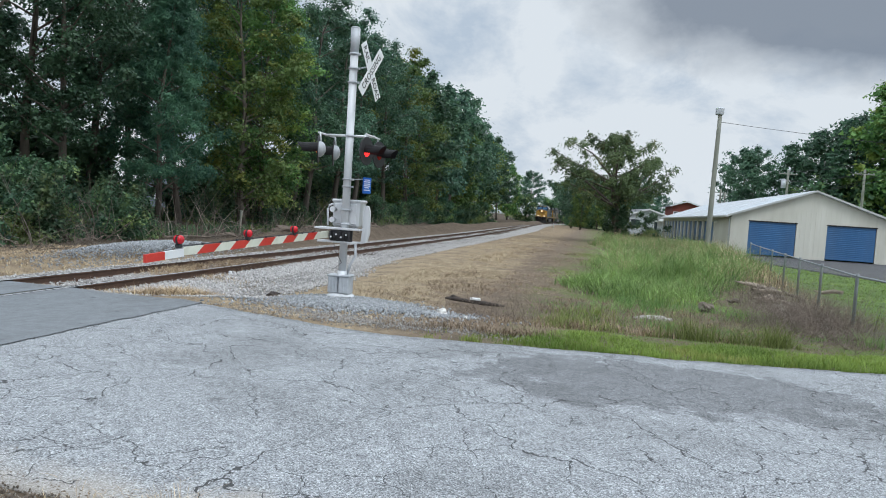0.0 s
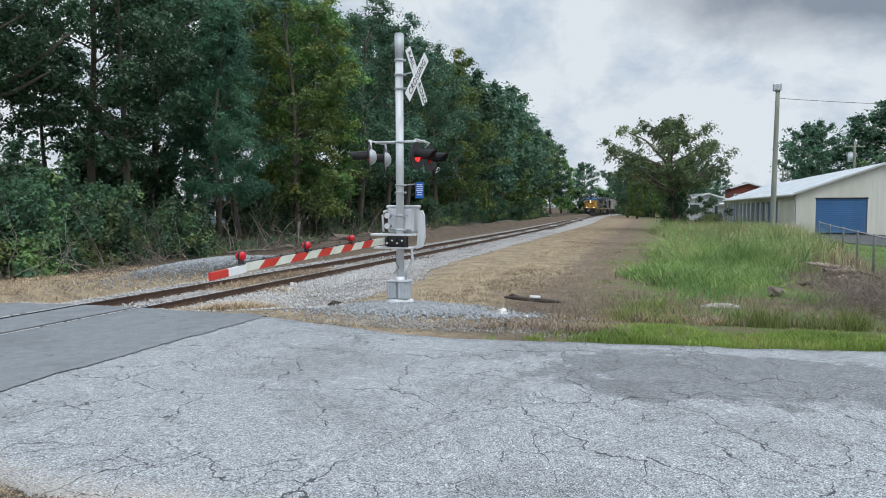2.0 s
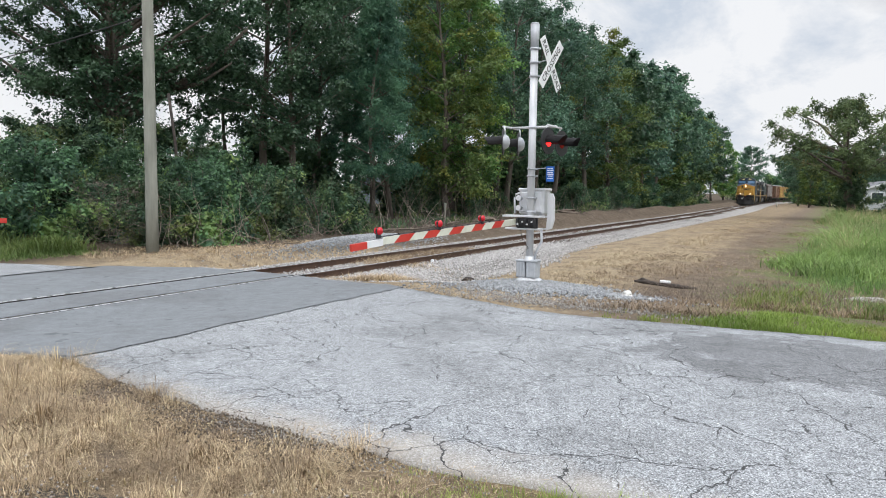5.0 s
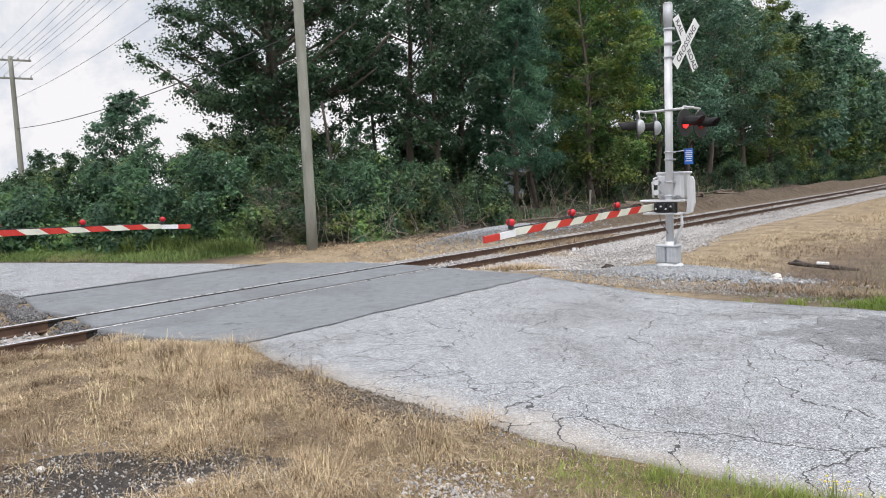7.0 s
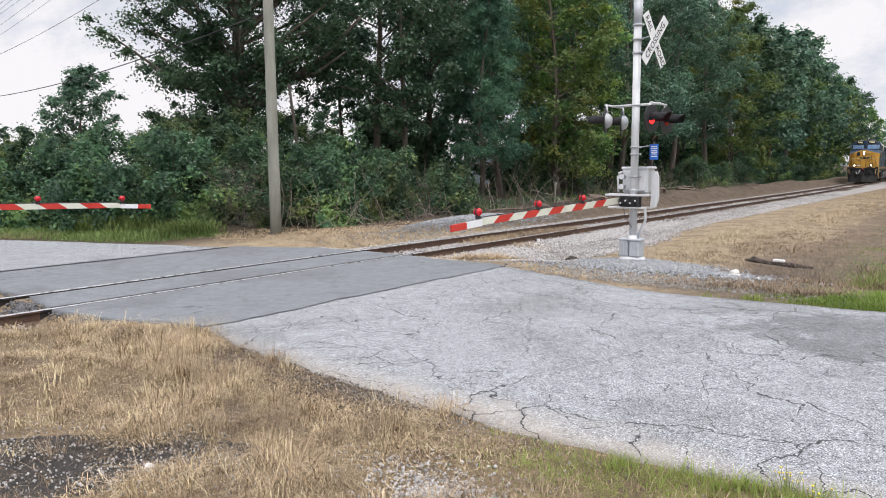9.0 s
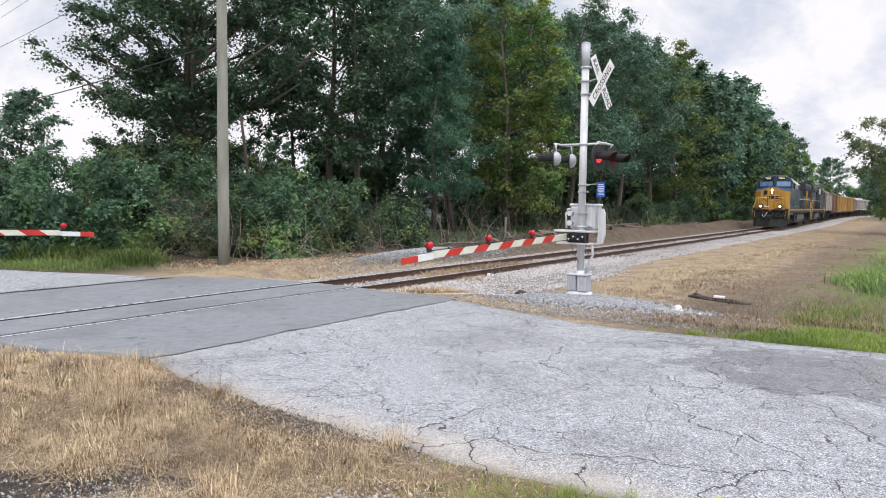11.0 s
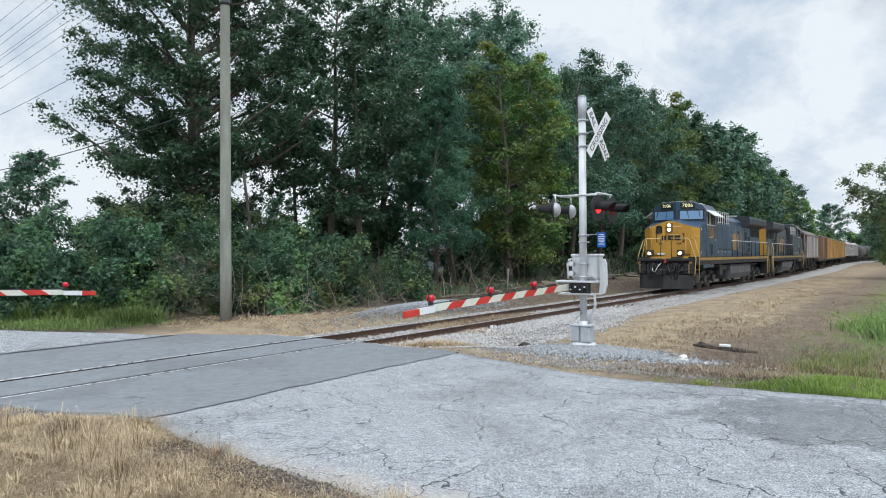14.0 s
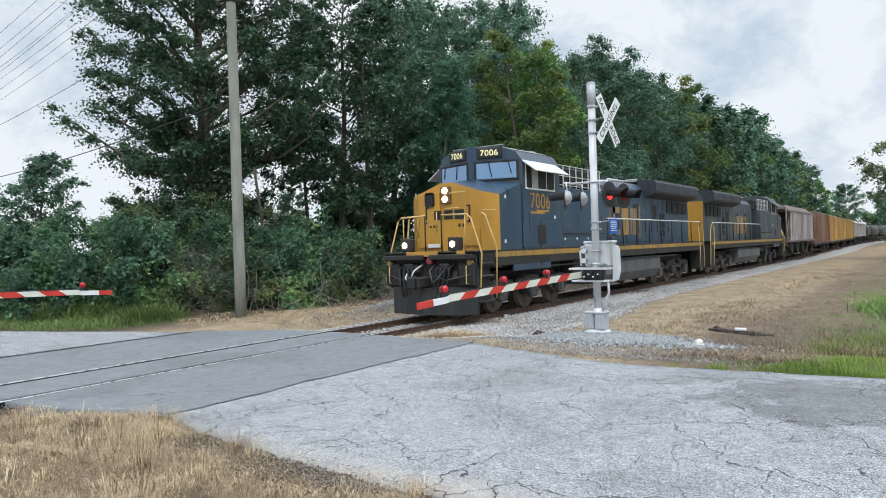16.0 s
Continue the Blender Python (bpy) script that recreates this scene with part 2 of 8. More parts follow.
def ground_material():
    """Soil with dry mown grass, bare dirt and green turf, by place and by noise."""
    m, nt, p = node_material("ground_soil_and_turf")
    tc = nt.nodes.new("ShaderNodeTexCoord")
    sep = nt.nodes.new("ShaderNodeSeparateXYZ")
    nt.links.new(tc.outputs["Object"], sep.inputs[0])
    x, y = sep.outputs["X"], sep.outputs["Y"]
    n_big, n_mid, n_fine = noise_node(nt, 0.25, 7, 0.65), noise_node(nt, 1.7, 8, 0.7), noise_node(nt, 42, 8, 0.8)
    straw = ramp(nt, n_fine, [(0.3, (0.12, 0.09, 0.062)), (0.55, (0.31, 0.24, 0.155)), (0.75, (0.54, 0.44, 0.295))])
    pale = ramp(nt, n_fine, [(0.3, (0.25, 0.2, 0.14)), (0.5, (0.38, 0.31, 0.215)), (0.72, (0.50, 0.42, 0.295))])
    dirt = ramp(nt, n_fine, [(0.3, (0.075, 0.058, 0.045)), (0.7, (0.25, 0.195, 0.15))])
    turf = ramp(nt, n_fine, [(0.3, (0.06, 0.085, 0.03)), (0.7, (0.20, 0.26, 0.08))])
    # wood floor: soil tone taken near black, the trees' shade put into it
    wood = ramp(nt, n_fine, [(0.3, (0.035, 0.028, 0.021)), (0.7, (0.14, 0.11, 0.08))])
    col = mix(nt, ramp(nt, n_mid, [(0.46, 0.0), (0.6, 0.85)]), straw, dirt)
    wob = maths(nt, "MULTIPLY_ADD", n_big, 7.0, -3.5)
    wob2 = maths(nt, "MULTIPLY_ADD", n_mid, 1.4, -0.7)
    xe = maths(nt, "ADD", x, maths(nt, "ADD", maths(nt, "MULTIPLY", wob, 0.35), wob2))
    side = maths(nt, "MULTIPLY_ADD", xe, 0.5, 1.0)
    side.node.use_clamp = True
    north = maths(nt, "MULTIPLY_ADD", y, 0.8, -6.4)
    north.node.use_clamp = True
    far_off = maths(nt, "MULTIPLY_ADD", y, -0.035, 1.75)
    far_off.node.use_clamp = True
    col = mix(nt, maths(nt, "MULTIPLY", maths(nt, "MULTIPLY", north, far_off), ramp(nt, n_mid, [(0.36, 0.9), (0.60, 0.2)])), col, pale)
    bare = maths(nt, "MULTIPLY_ADD", maths(nt, "ADD", maths(nt, "MULTIPLY_ADD", wob2, 1.3, x), 3.8), 0.7, 0.0)
    bare.node.use_clamp = True
    col = mix(nt, maths(nt, "MULTIPLY", maths(nt, "MULTIPLY", bare, north), ramp(nt, n_mid, [(0.32, 0.55), (0.54, 1.0)])), col, dirt)
    weedy = mix(nt, ramp(nt, noise_node(nt, 0.9, 6, 0.7), [(0.42, 0.0), (0.56, 0.9)]), turf, dirt)
    col = mix(nt, maths(nt, "MULTIPLY", side, north), col, weedy)
    lawn = maths(nt, "ADD", maths(nt, "MULTIPLY_ADD", y, -0.09, -4.6), maths(nt, "MULTIPLY_ADD", wob2, 0.5, x))
    lawn.node.use_clamp = True
    mown = ramp(nt, n_fine, [(0.3, (0.07, 0.115, 0.035)), (0.7, (0.17, 0.25, 0.075))])
    col = mix(nt, maths(nt, "MULTIPLY", lawn, north), col, mown)
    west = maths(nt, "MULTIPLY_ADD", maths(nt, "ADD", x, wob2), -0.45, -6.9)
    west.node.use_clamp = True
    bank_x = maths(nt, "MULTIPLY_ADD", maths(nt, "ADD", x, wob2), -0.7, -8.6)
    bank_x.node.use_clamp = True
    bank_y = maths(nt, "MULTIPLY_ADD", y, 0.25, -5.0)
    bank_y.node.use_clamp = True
    # the bank takes the wood's tone too: shadow and debris in the colour
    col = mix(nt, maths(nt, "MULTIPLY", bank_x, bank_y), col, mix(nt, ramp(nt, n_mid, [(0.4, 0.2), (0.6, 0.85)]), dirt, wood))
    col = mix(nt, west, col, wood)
    # dark damp soil in a hollow of the near verge
    dx, dy = maths(nt, "ADD", x, 3.75), maths(nt, "ADD", y, -1.3)
    sx = maths(nt, "POWER", maths(nt, "MULTIPLY_ADD", dx, 0.5, maths(nt, "MULTIPLY", dy, 0.44)), 2.0)
    sy = maths(nt, "POWER", maths(nt, "MULTIPLY_ADD", dy, 1.5, maths(nt, "MULTIPLY", dx, -1.32)), 2.0)
    hollow = maths(nt, "ADD", maths(nt, "ADD", sx, sy), wob2)
    col = mix(nt, ramp(nt, hollow, [(0.95, 0.95), (1.25, 0.0)]), col, ramp(nt, n_fine, [(0.35, (0.036, 0.035, 0.036)), (0.7, (0.115, 0.112, 0.11))]))
    nt.links.new(col, p.inputs["Base Color"])
    p.inputs["Roughness"].default_value = 0.95
    p.inputs["Specular IOR Level"].default_value = 0.1
    bump(nt, p, n_fine, 0.8, 0.05)
    return m


def stone_material(name, stops, scale=1.0):
    m, nt, p = node_material(name)
    geo = nt.nodes.new("ShaderNodeNewGeometry")
    col = ramp(nt, geo.outputs["Random Per Island"], stops)
    col = mix(nt, 0.5, col, ramp(nt, noise_node(nt, 25, 5, 0.7), [(0.3, tuple(v * 0.6 for v in stops[0][1])), (0.7, stops[-1][1])]))
    nt.links.new(col, p.inputs["Base Color"])
    p.inputs["Roughness"].default_value = 0.9
    p.inputs["Specular IOR Level"].default_value = 0.25
    return m


MAT_GROUND = ground_material()
MAT_ROAD = cracked_road("weathered_pale_asphalt", (0.435, 0.455, 0.475), (0.26, 0.27, 0.282), (0.35, 0.365, 0.38), 0.62, 0.31, (0.75, 8.15, 2.4, 1.25))
MAT_ASPHALT = cracked_road("newer_grey_asphalt", (0.24, 0.258, 0.275), (0.165, 0.178, 0.19), (0.205, 0.217, 0.23), 0.2, 0.72, None, 0.8)
MAT_BALLAST = stone_material("ballast_stone", [(0.0, (0.15, 0.142, 0.138)), (0.4, (0.34, 0.33, 0.32)), (1.0, (0.66, 0.645, 0.63))])
MAT_VERGE_STONE = stone_material("dusty_verge_gravel", [(0.0, (0.09, 0.082, 0.076)), (0.45, (0.22, 0.205, 0.19)), (1.0, (0.48, 0.46, 0.43))])
MAT_CRUMB = stone_material("crumbled_dark_asphalt", [(0.0, (0.035, 0.035, 0.037)), (0.5, (0.10, 0.10, 0.105)), (1.0, (0.26, 0.26, 0.265))])
MAT_BLUE_STONE = stone_material("fresh_blue_grey_gravel", [(0.0, (0.10, 0.11, 0.122)), (0.5, (0.25, 0.268, 0.285)), (1.0, (0.48, 0.495, 0.51))])
MAT_BALLAST_BED = weathered("ballast_bed", (0.15, 0.142, 0.135), (0.45, 0.435, 0.42), 0.95, scale=16, dirt=(0.15, 0.12, 0.095), dirt_amount=0.22, bump_s=1.0)
MAT_RAIL = weathered("rusty_rail_web", (0.075, 0.042, 0.028), (0.14, 0.085, 0.058), 0.8, 0.2, 6, (0.05, 0.035, 0.03), 0.3)
# near-black rail sides: the flangeway groove's shade put into the colour
MAT_FLANGEWAY_SHADE = weathered("shade_black_flangeway_steel", (0.012, 0.011, 0.010), (0.035, 0.032, 0.03), 0.85, 0.1, 6)
MAT_RAIL_HEAD = weathered("polished_rail_head", (0.36, 0.36, 0.37), (0.52, 0.52, 0.53), 0.3, 0.9, 8)
MAT_TIE = weathered("old_crosstie_timber", (0.035, 0.027, 0.022), (0.12, 0.095, 0.075), 0.9, 0, 5, (0.2, 0.18, 0.15), 0.25, bump_s=0.6, vary=0.5)
MAT_ALU = weathered("silver_painted_steel", (0.56, 0.58, 0.61), (0.72, 0.735, 0.76), 0.45, 0.15, 4, (0.22, 0.21, 0.2), 0.2, streak=True)
MAT_ALU_GREY = weathered("grey_cast_aluminium", (0.40, 0.425, 0.46), (0.56, 0.585, 0.62), 0.5, 0.25, 4, (0.22, 0.22, 0.22), 0.2)
MAT_BLACK = weathered("matt_black_signal_paint", (0.012, 0.012, 0.014), (0.03, 0.03, 0.033), 0.55, 0, 6)
MAT_SIGN_WHITE = weathered("white_reflective_sheet", (0.70, 0.72, 0.74), (0.80, 0.81, 0.82), 0.45, 0, 5, (0.4, 0.38, 0.35), 0.15)
MAT_SIGN_BLACK = weathered("black_sign_letter", (0.015, 0.015, 0.016), (0.03, 0.03, 0.03), 0.5)
MAT_BLUE_SIGN = weathered("blue_sign_sheet", (0.01, 0.10, 0.45), (0.015, 0.14, 0.55), 0.4)
MAT_ARM_WHITE = weathered("gate_arm_white", (0.62, 0.64, 0.54), (0.76, 0.77, 0.68), 0.45, 0, 4, (0.4, 0.38, 0.3), 0.2)
MAT_ARM_RED = weathered("gate_arm_red", (0.48, 0.03, 0.022), (0.60, 0.05, 0.035), 0.4, 0, 4)
MAT_RED_LAMP = glow_material("red_lamp_lens", (0.50, 0.01, 0.02), 0.03)
MAT_RED_LIT = glow_material("lit_red_flasher", (1.0, 0.02, 0.02), 2.6)
MAT_RED_DIM = glow_material("unlit_red_flasher", (0.22, 0.006, 0.008), 0.15)
MAT_HEADLIGHT = glow_material("lit_headlamp", (1.0, 0.66, 0.36), 6.0)
MAT_POLE = weathered("grey_weathered_pole_timber", (0.19, 0.20, 0.172), (0.345, 0.355, 0.31), 0.9, 0, 3, (0.11, 0.105, 0.085), 0.25, streak=True, bump_s=0.6)
MAT_BARK = weathered("tree_bark", (0.06, 0.05, 0.042), (0.17, 0.145, 0.12), 0.95, 0, 4, streak=True, bump_s=0.9)
MAT_WEED = weathered("dead_weed_stalk", (0.12, 0.093, 0.074), (0.31, 0.255, 0.21), 0.9, 0, 4)
MAT_TWIG = weathered("dry_twig", (0.075, 0.06, 0.048), (0.21, 0.178, 0.148), 0.9, 0, 4)
MAT_TWIG_PALE = weathered("bleached_bare_branch", (0.24, 0.205, 0.165), (0.42, 0.37, 0.31), 0.9, 0, 4)
MAT_WIRE = weathered("black_cable", (0.02, 0.02, 0.022), (0.04, 0.04, 0.045), 0.6)
# oak, cedar and shrub dark tones kept bluish: hazy shade put into the colour
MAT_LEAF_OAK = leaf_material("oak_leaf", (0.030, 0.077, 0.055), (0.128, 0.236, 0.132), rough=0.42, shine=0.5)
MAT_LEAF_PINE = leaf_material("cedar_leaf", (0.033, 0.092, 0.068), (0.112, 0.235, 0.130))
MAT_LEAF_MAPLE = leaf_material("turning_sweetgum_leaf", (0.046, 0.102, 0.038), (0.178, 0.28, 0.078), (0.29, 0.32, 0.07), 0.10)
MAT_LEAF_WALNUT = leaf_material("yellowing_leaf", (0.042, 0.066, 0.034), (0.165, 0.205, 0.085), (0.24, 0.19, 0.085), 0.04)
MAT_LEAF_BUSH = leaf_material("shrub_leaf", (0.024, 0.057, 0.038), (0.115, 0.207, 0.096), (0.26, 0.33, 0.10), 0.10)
MAT_GRASS_GREEN = leaf_material("tall_green_grass", (0.070, 0.118, 0.030), (0.230, 0.312, 0.098), (0.36, 0.33, 0.17), 0.07)
MAT_GRASS_FRESH = leaf_material("fresh_green_grass", (0.12, 0.172, 0.045), (0.30, 0.38, 0.12))
MAT_GRASS_DRY = straw_material("dry_straw_grass", (0.14, 0.098, 0.06), (0.47, 0.352, 0.215), (0.84, 0.70, 0.47), (0.24, 0.175, 0.115))
MAT_GRASS_PALE = straw_material("bleached_grass_leaf", (0.40, 0.32, 0.18), (0.58, 0.49, 0.30), (0.72, 0.64, 0.44), (0.45, 0.36, 0.21))
MAT_STRAW_LIGHT = straw_material("pale_straw", (0.26, 0.20, 0.125), (0.48, 0.385, 0.245), (0.66, 0.555, 0.375), (0.33, 0.255, 0.165))
MAT_STRAW_BROWN = straw_material("brown_dead_grass", (0.11, 0.078, 0.052), (0.30, 0.22, 0.14), (0.54, 0.42, 0.27), (0.16, 0.12, 0.085))
MAT_STRIP_STRAW = straw_material("sun_bleached_strip_grass", (0.30, 0.235, 0.15), (0.45, 0.365, 0.24), (0.62, 0.525, 0.36), (0.35, 0.275, 0.185))
MAT_STRIP_BROWN = straw_material("dull_brown_strip_grass", (0.15, 0.112, 0.08), (0.27, 0.205, 0.145), (0.42, 0.33, 0.225), (0.20, 0.152, 0.108))
MAT_VERGE_GREEN = leaf_material("olive_verge_grass", (0.19, 0.235, 0.055), (0.42, 0.47, 0.14), (0.50, 0.44, 0.20), 0.05)
MAT_GRASS_MID = leaf_material("short_green_grass", (0.10, 0.145, 0.025), (0.28, 0.34, 0.075), (0.36, 0.30, 0.11), 0.04)


# ---- mesh helpers ----
def mesh_object(name, bm, material, parent=None, smooth=False):
    me = bpy.data.meshes.new(name)
    bm.normal_update()
    bm.to_mesh(me)
    bm.free()
    for mt in (material if isinstance(material, (list, tuple)) else (material,)):
        me.materials.append(mt)
    if smooth:
        me.shade_smooth()
    ob = new(name, me)
    ob.parent = parent
    return ob


def part(name, bm, material, parent, label="", smooth=False):
    ob = mesh_object(name, bm, material, parent, smooth)
    return tagged(ob, label) if label else ob


def thing(name, m, label, category, group="", kind=""):
    """An empty at the thing's base that parents its parts."""
    ob = new(name)
    ob.matrix_basis = m
    ob.empty_display_size = 0.2
    return tagged(ob, label, category, group, kind)


def add_box(bm, x0, x1, y0, y1, z0, z1, bevel=0.0, m=None, mat=0):
    got = bmesh.ops.create_cube(bm, size=1, matrix=Matrix.Translation(((x0 + x1) / 2, (y0 + y1) / 2, (z0 + z1) / 2)) @ Matrix.Diagonal((abs(x1 - x0), abs(y1 - y0), abs(z1 - z0), 1)))
    verts = got["verts"]
    faces = {f for v in verts for f in v.link_faces}
    if bevel:
        edges = list({e for v in verts for e in v.link_edges})
        r = bmesh.ops.bevel(bm, geom=edges, offset=bevel, segments=1, affect="EDGES", profile=0.5)
        verts = list({v for f in r["faces"] for v in f.verts} | {v for v in verts if v.is_valid})
        faces = {f for v in verts for f in v.link_faces}
    for f in faces:
        f.material_index = mat
    if m is not None:
        bmesh.ops.transform(bm, matrix=m, verts=verts)
    return verts


def add_tube(bm, pts, radii, sides=8, cap=True, mat=0):
    """A tube through points; one radius for all or one for each."""
    pts = [Vector(q) for q in pts]
    if isinstance(radii, (int, float)):
        radii = [radii] * len(pts)
    rings = []
    for k, q in enumerate(pts):
        d = (pts[min(k + 1, len(pts) - 1)] - pts[max(k - 1, 0)]).normalized()
        a = d.orthogonal().normalized() if abs(d.z) < 0.9 else Vector((1, 0, 0)).cross(d).normalized()
        if abs(d.z) < 0.9:
            a = Vector((0, 0, 1)).cross(d).normalized()
        b = d.cross(a).normalized()
        rings.append([bm.verts.new(q + float(radii[k]) * (math.cos(6.28318 * s / sides) * a + math.sin(6.28318 * s / sides) * b)) for s in range(sides)])
    for r0, r1 in zip(rings, rings[1:]):
        for s in range(sides):
            f = bm.faces.new((r0[s], r0[(s + 1) % sides], r1[(s + 1) % sides], r1[s]))
            f.material_index, f.smooth = mat, sides > 5
    if cap:
        bm.faces.new(rings[0][::-1]).material_index = mat
        bm.faces.new(rings[-1]).material_index = mat


def add_prism(bm, outline, axis, lo, hi, mat=0):
    """An outline of 2D points, pushed from lo to hi along an axis."""
    def at(u, v, w):
        return {"x": (w, u, v), "y": (u, w, v), "z": (u, v, w)}[axis]
    a = [bm.verts.new(at(u, v, lo)) for u, v in outline]
    b = [bm.verts.new(at(u, v, hi)) for u, v in outline]
    fs = [bm.faces.new(a[::-1]), bm.faces.new(b)]
    for k in range(len(a)):
        fs.append(bm.faces.new((a[k], a[(k + 1) % len(a)], b[(k + 1) % len(a)], b[k])))
    for f in fs:
        f.material_index = mat
    return fs


def fast_mesh(name, verts, faces, material, parent=None, smooth=False):
    """A mesh object from numpy arrays; faces all have the same number of corners."""
    me = bpy.data.meshes.new(name)
    n, k = faces.shape
    me.vertices.add(len(verts))
    me.vertices.foreach_set("co", verts.astype(np.float32).ravel())
    me.loops.add(n * k)
    me.loops.foreach_set("vertex_index", faces.astype(np.int32).ravel())
    me.polygons.add(n)
    me.polygons.foreach_set("loop_start", np.arange(0, n * k, k, dtype=np.int32))
    me.update(calc_edges=True)
    me.validate()
    me.materials.append(material)
    if smooth:
        me.shade_smooth()
    ob = new(name, me)
    ob.parent = parent
    return ob


def sstep(a, b, v):
    t = np.clip((np.asarray(v, float) - a) / (b - a), 0, 1)
    return t * t * (3 - 2 * t)


def ripple(x, y, s, seed=0.0):
    """Smooth uneven noise between about -1 and 1, with lumps some 3 / s wide."""
    u, v = np.asarray(x, float) * s / 2.6 + seed * 7.31, np.asarray(y, float) * s / 2.6 + seed * 3.77
    i, j = np.floor(u), np.floor(v)
    fu, fv = u - i, v - j
    fu, fv = fu * fu * (3 - 2 * fu), fv * fv * (3 - 2 * fv)
    h = lambda m, n: np.modf(np.abs(np.sin(m * 12.9898 + n * 78.233 + seed)) * 4375.85)[0]
    low = h(i, j) * (1 - fu) + h(i + 1, j) * fu
    high = h(i, j + 1) * (1 - fu) + h(i + 1, j + 1) * fu
    return (low * (1 - fv) + high * fv) * 2 - 1


def ground_z(x, y):
    x, y = np.asarray(x, float), np.asarray(y, float)
    cross = sstep(3.1, 3.62, y) * (1 - sstep(11.3, 12.6, y))
    ramp_ = -0.125 * (1 - sstep(-8.8, -6.2, x))
    north_ = sstep(5, 9, y)
    thin_ = sstep(16, 28, y)
    bed = sstep(-14.4, -12.9, x) * (1 - sstep(-9.2 + 1.2 * north_ - 0.5 * thin_, -7.9 + 2.3 * north_ - 1.2 * thin_, x))
    east = -0.03 - 0.14 * sstep(9.5, 15, y) + 0.0 * x
    west = -0.16 + 0.35 * sstep(-17, -24, x)
    bank = (0.45 * sstep(24, 38, y) + 0.08) * np.exp(-((x + 15.2) / 1.3) ** 2) * (1 + 0.35 * ripple(x, y, 0.9))
    open_ = np.where(x > -10.35, east, west + bank) * (1 - bed) + (-0.46) * bed
    shed = 0.22 * sstep(30, 46, y) * sstep(4, 9, x)
    far = sstep(250, 900, np.hypot(x, y)) * 2.0
    z = cross * ramp_ + (1 - cross) * open_ + shed + far
    near = np.exp(-(np.hypot(x, y - 10) / 40) ** 2)
    verge = (1 - sstep(2.9, 3.4, y)) * sstep(-9.0, -8.4, x) * (1 - sstep(-1.6, -0.6, x)) * sstep(-2, -0.5, y)
    lumps = verge * (0.075 * ripple(x, y, 3.7, 1.0) + 0.045 * ripple(x, y, 8.3, 4.0))
    mound = 0.13 * np.exp(-((x + 4.55) / 1.3) ** 2 - ((y - 12.75) / 0.95) ** 2)
    return z + 0.025 * ripple(x, y, 1.1, 2.0) * (1 - cross) * near + lumps + mound


def grid_axis(lo, hi, fine_lo, fine_hi, fine, grow=1.18):
    a = list(np.arange(fine_lo, fine_hi + fine / 2, fine))
    s, v = fine, fine_hi
    while v < hi:
        s *= grow
        v = min(hi, v + s)
        a.append(v)
    s, v, b = fine, fine_lo, []
    while v > lo:
        s *= grow
        v = max(lo, v - s)
        b.append(v)
    return np.array(b[::-1] + a)


def sheet(name, X, Y, Z, material):
    ny, nx = X.shape
    v = np.stack([X.ravel(), Y.ravel(), Z.ravel()], 1)
    i = np.arange(ny * nx).reshape(ny, nx)
    f = np.stack([i[:-1, :-1].ravel(), i[:-1, 1:].ravel(), i[1:, 1:].ravel(), i[1:, :-1].ravel()], 1)
    return fast_mesh(name, v, f, material, smooth=True)


# ---- ground and roads ----
gx = grid_axis(-1500, 1500, -20, 10, 0.24)
gy = grid_axis(-600, 2500, -4, 30, 0.24, 1.12)
GX, GY = np.meshgrid(gx, gy)
under_pad = sstep(-14.4, -13.8, GX) * (1 - sstep(-7.4, -6.8, GX)) * sstep(4.1, 4.5, GY) * (1 - sstep(9.8, 10.3, GY))
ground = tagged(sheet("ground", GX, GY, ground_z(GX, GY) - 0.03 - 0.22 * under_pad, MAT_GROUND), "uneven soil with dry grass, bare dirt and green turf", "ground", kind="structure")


def strip_road(name, xs, near, far, material, label, lift=0.0, rows=26, ragged=0.0):
    """A road slab between two edge lines y = near(x) and y = far(x), with worn edges."""
    xs = np.asarray(xs, float)
    wob = lambda k: 0.05 * ripple(xs, 0 * xs + k * 7.0, 5.0) + 0.035 * ripple(xs, 0 * xs + k * 3.0, 17.0)
    n, f = near(xs) + wob(1), far(xs) + wob(2)
    t = np.concatenate([[0], np.linspace(0, 1, rows), [1]])
    Y = n[None, :] + (f - n)[None, :] * t[:, None]
    X = np.repeat(xs[None, :], len(t), 0)
    Z = ground_z(X, Y) + lift
    if ragged:
        X[:, -1] += ragged * (0.6 + ripple(Y[:, -1], 0 * t + 3.0, 9.0) + 0.6 * ripple(Y[:, -1], 0 * t + 8.0, 27.0))
    Z[0] -= 0.12
    Z[-1] -= 0.12
    return tagged(sheet(name, X, Y, Z, material), label, "road", kind="structure")


def road_near(x):
    return np.interp(x, [-6.4, -5.4, -4.67, -3.67, -2.1, -0.7, 0.4, 2.5, 40], [4.05, 3.78, 3.66, 3.53, 3.48, 3.5, 3.68, 3.75, 3.6])


def road_far(x):
    return np.interp(x, [-6.4, -5, -3.9, -2.6, -1.1, 0.44, 1.9, 3.9, 8, 40], [10.45, 10.0, 9.6, 9.4, 9.55, 9.72, 9.85, 10.25, 10.9, 12])


road = strip_road("road", np.concatenate([np.arange(-6.4, 6, 0.12), np.linspace(6, 40, 40)]), road_near, road_far, MAT_ROAD, "pale weathered asphalt road with wandering cracks")


def pad_south(x):
    return np.interp(x, [-15, -14.3, -12.5, -11, -9.6, -8, -6.3], [4.3, 4.15, 3.75, 3.85, 3.6, 3.75, 4.0])


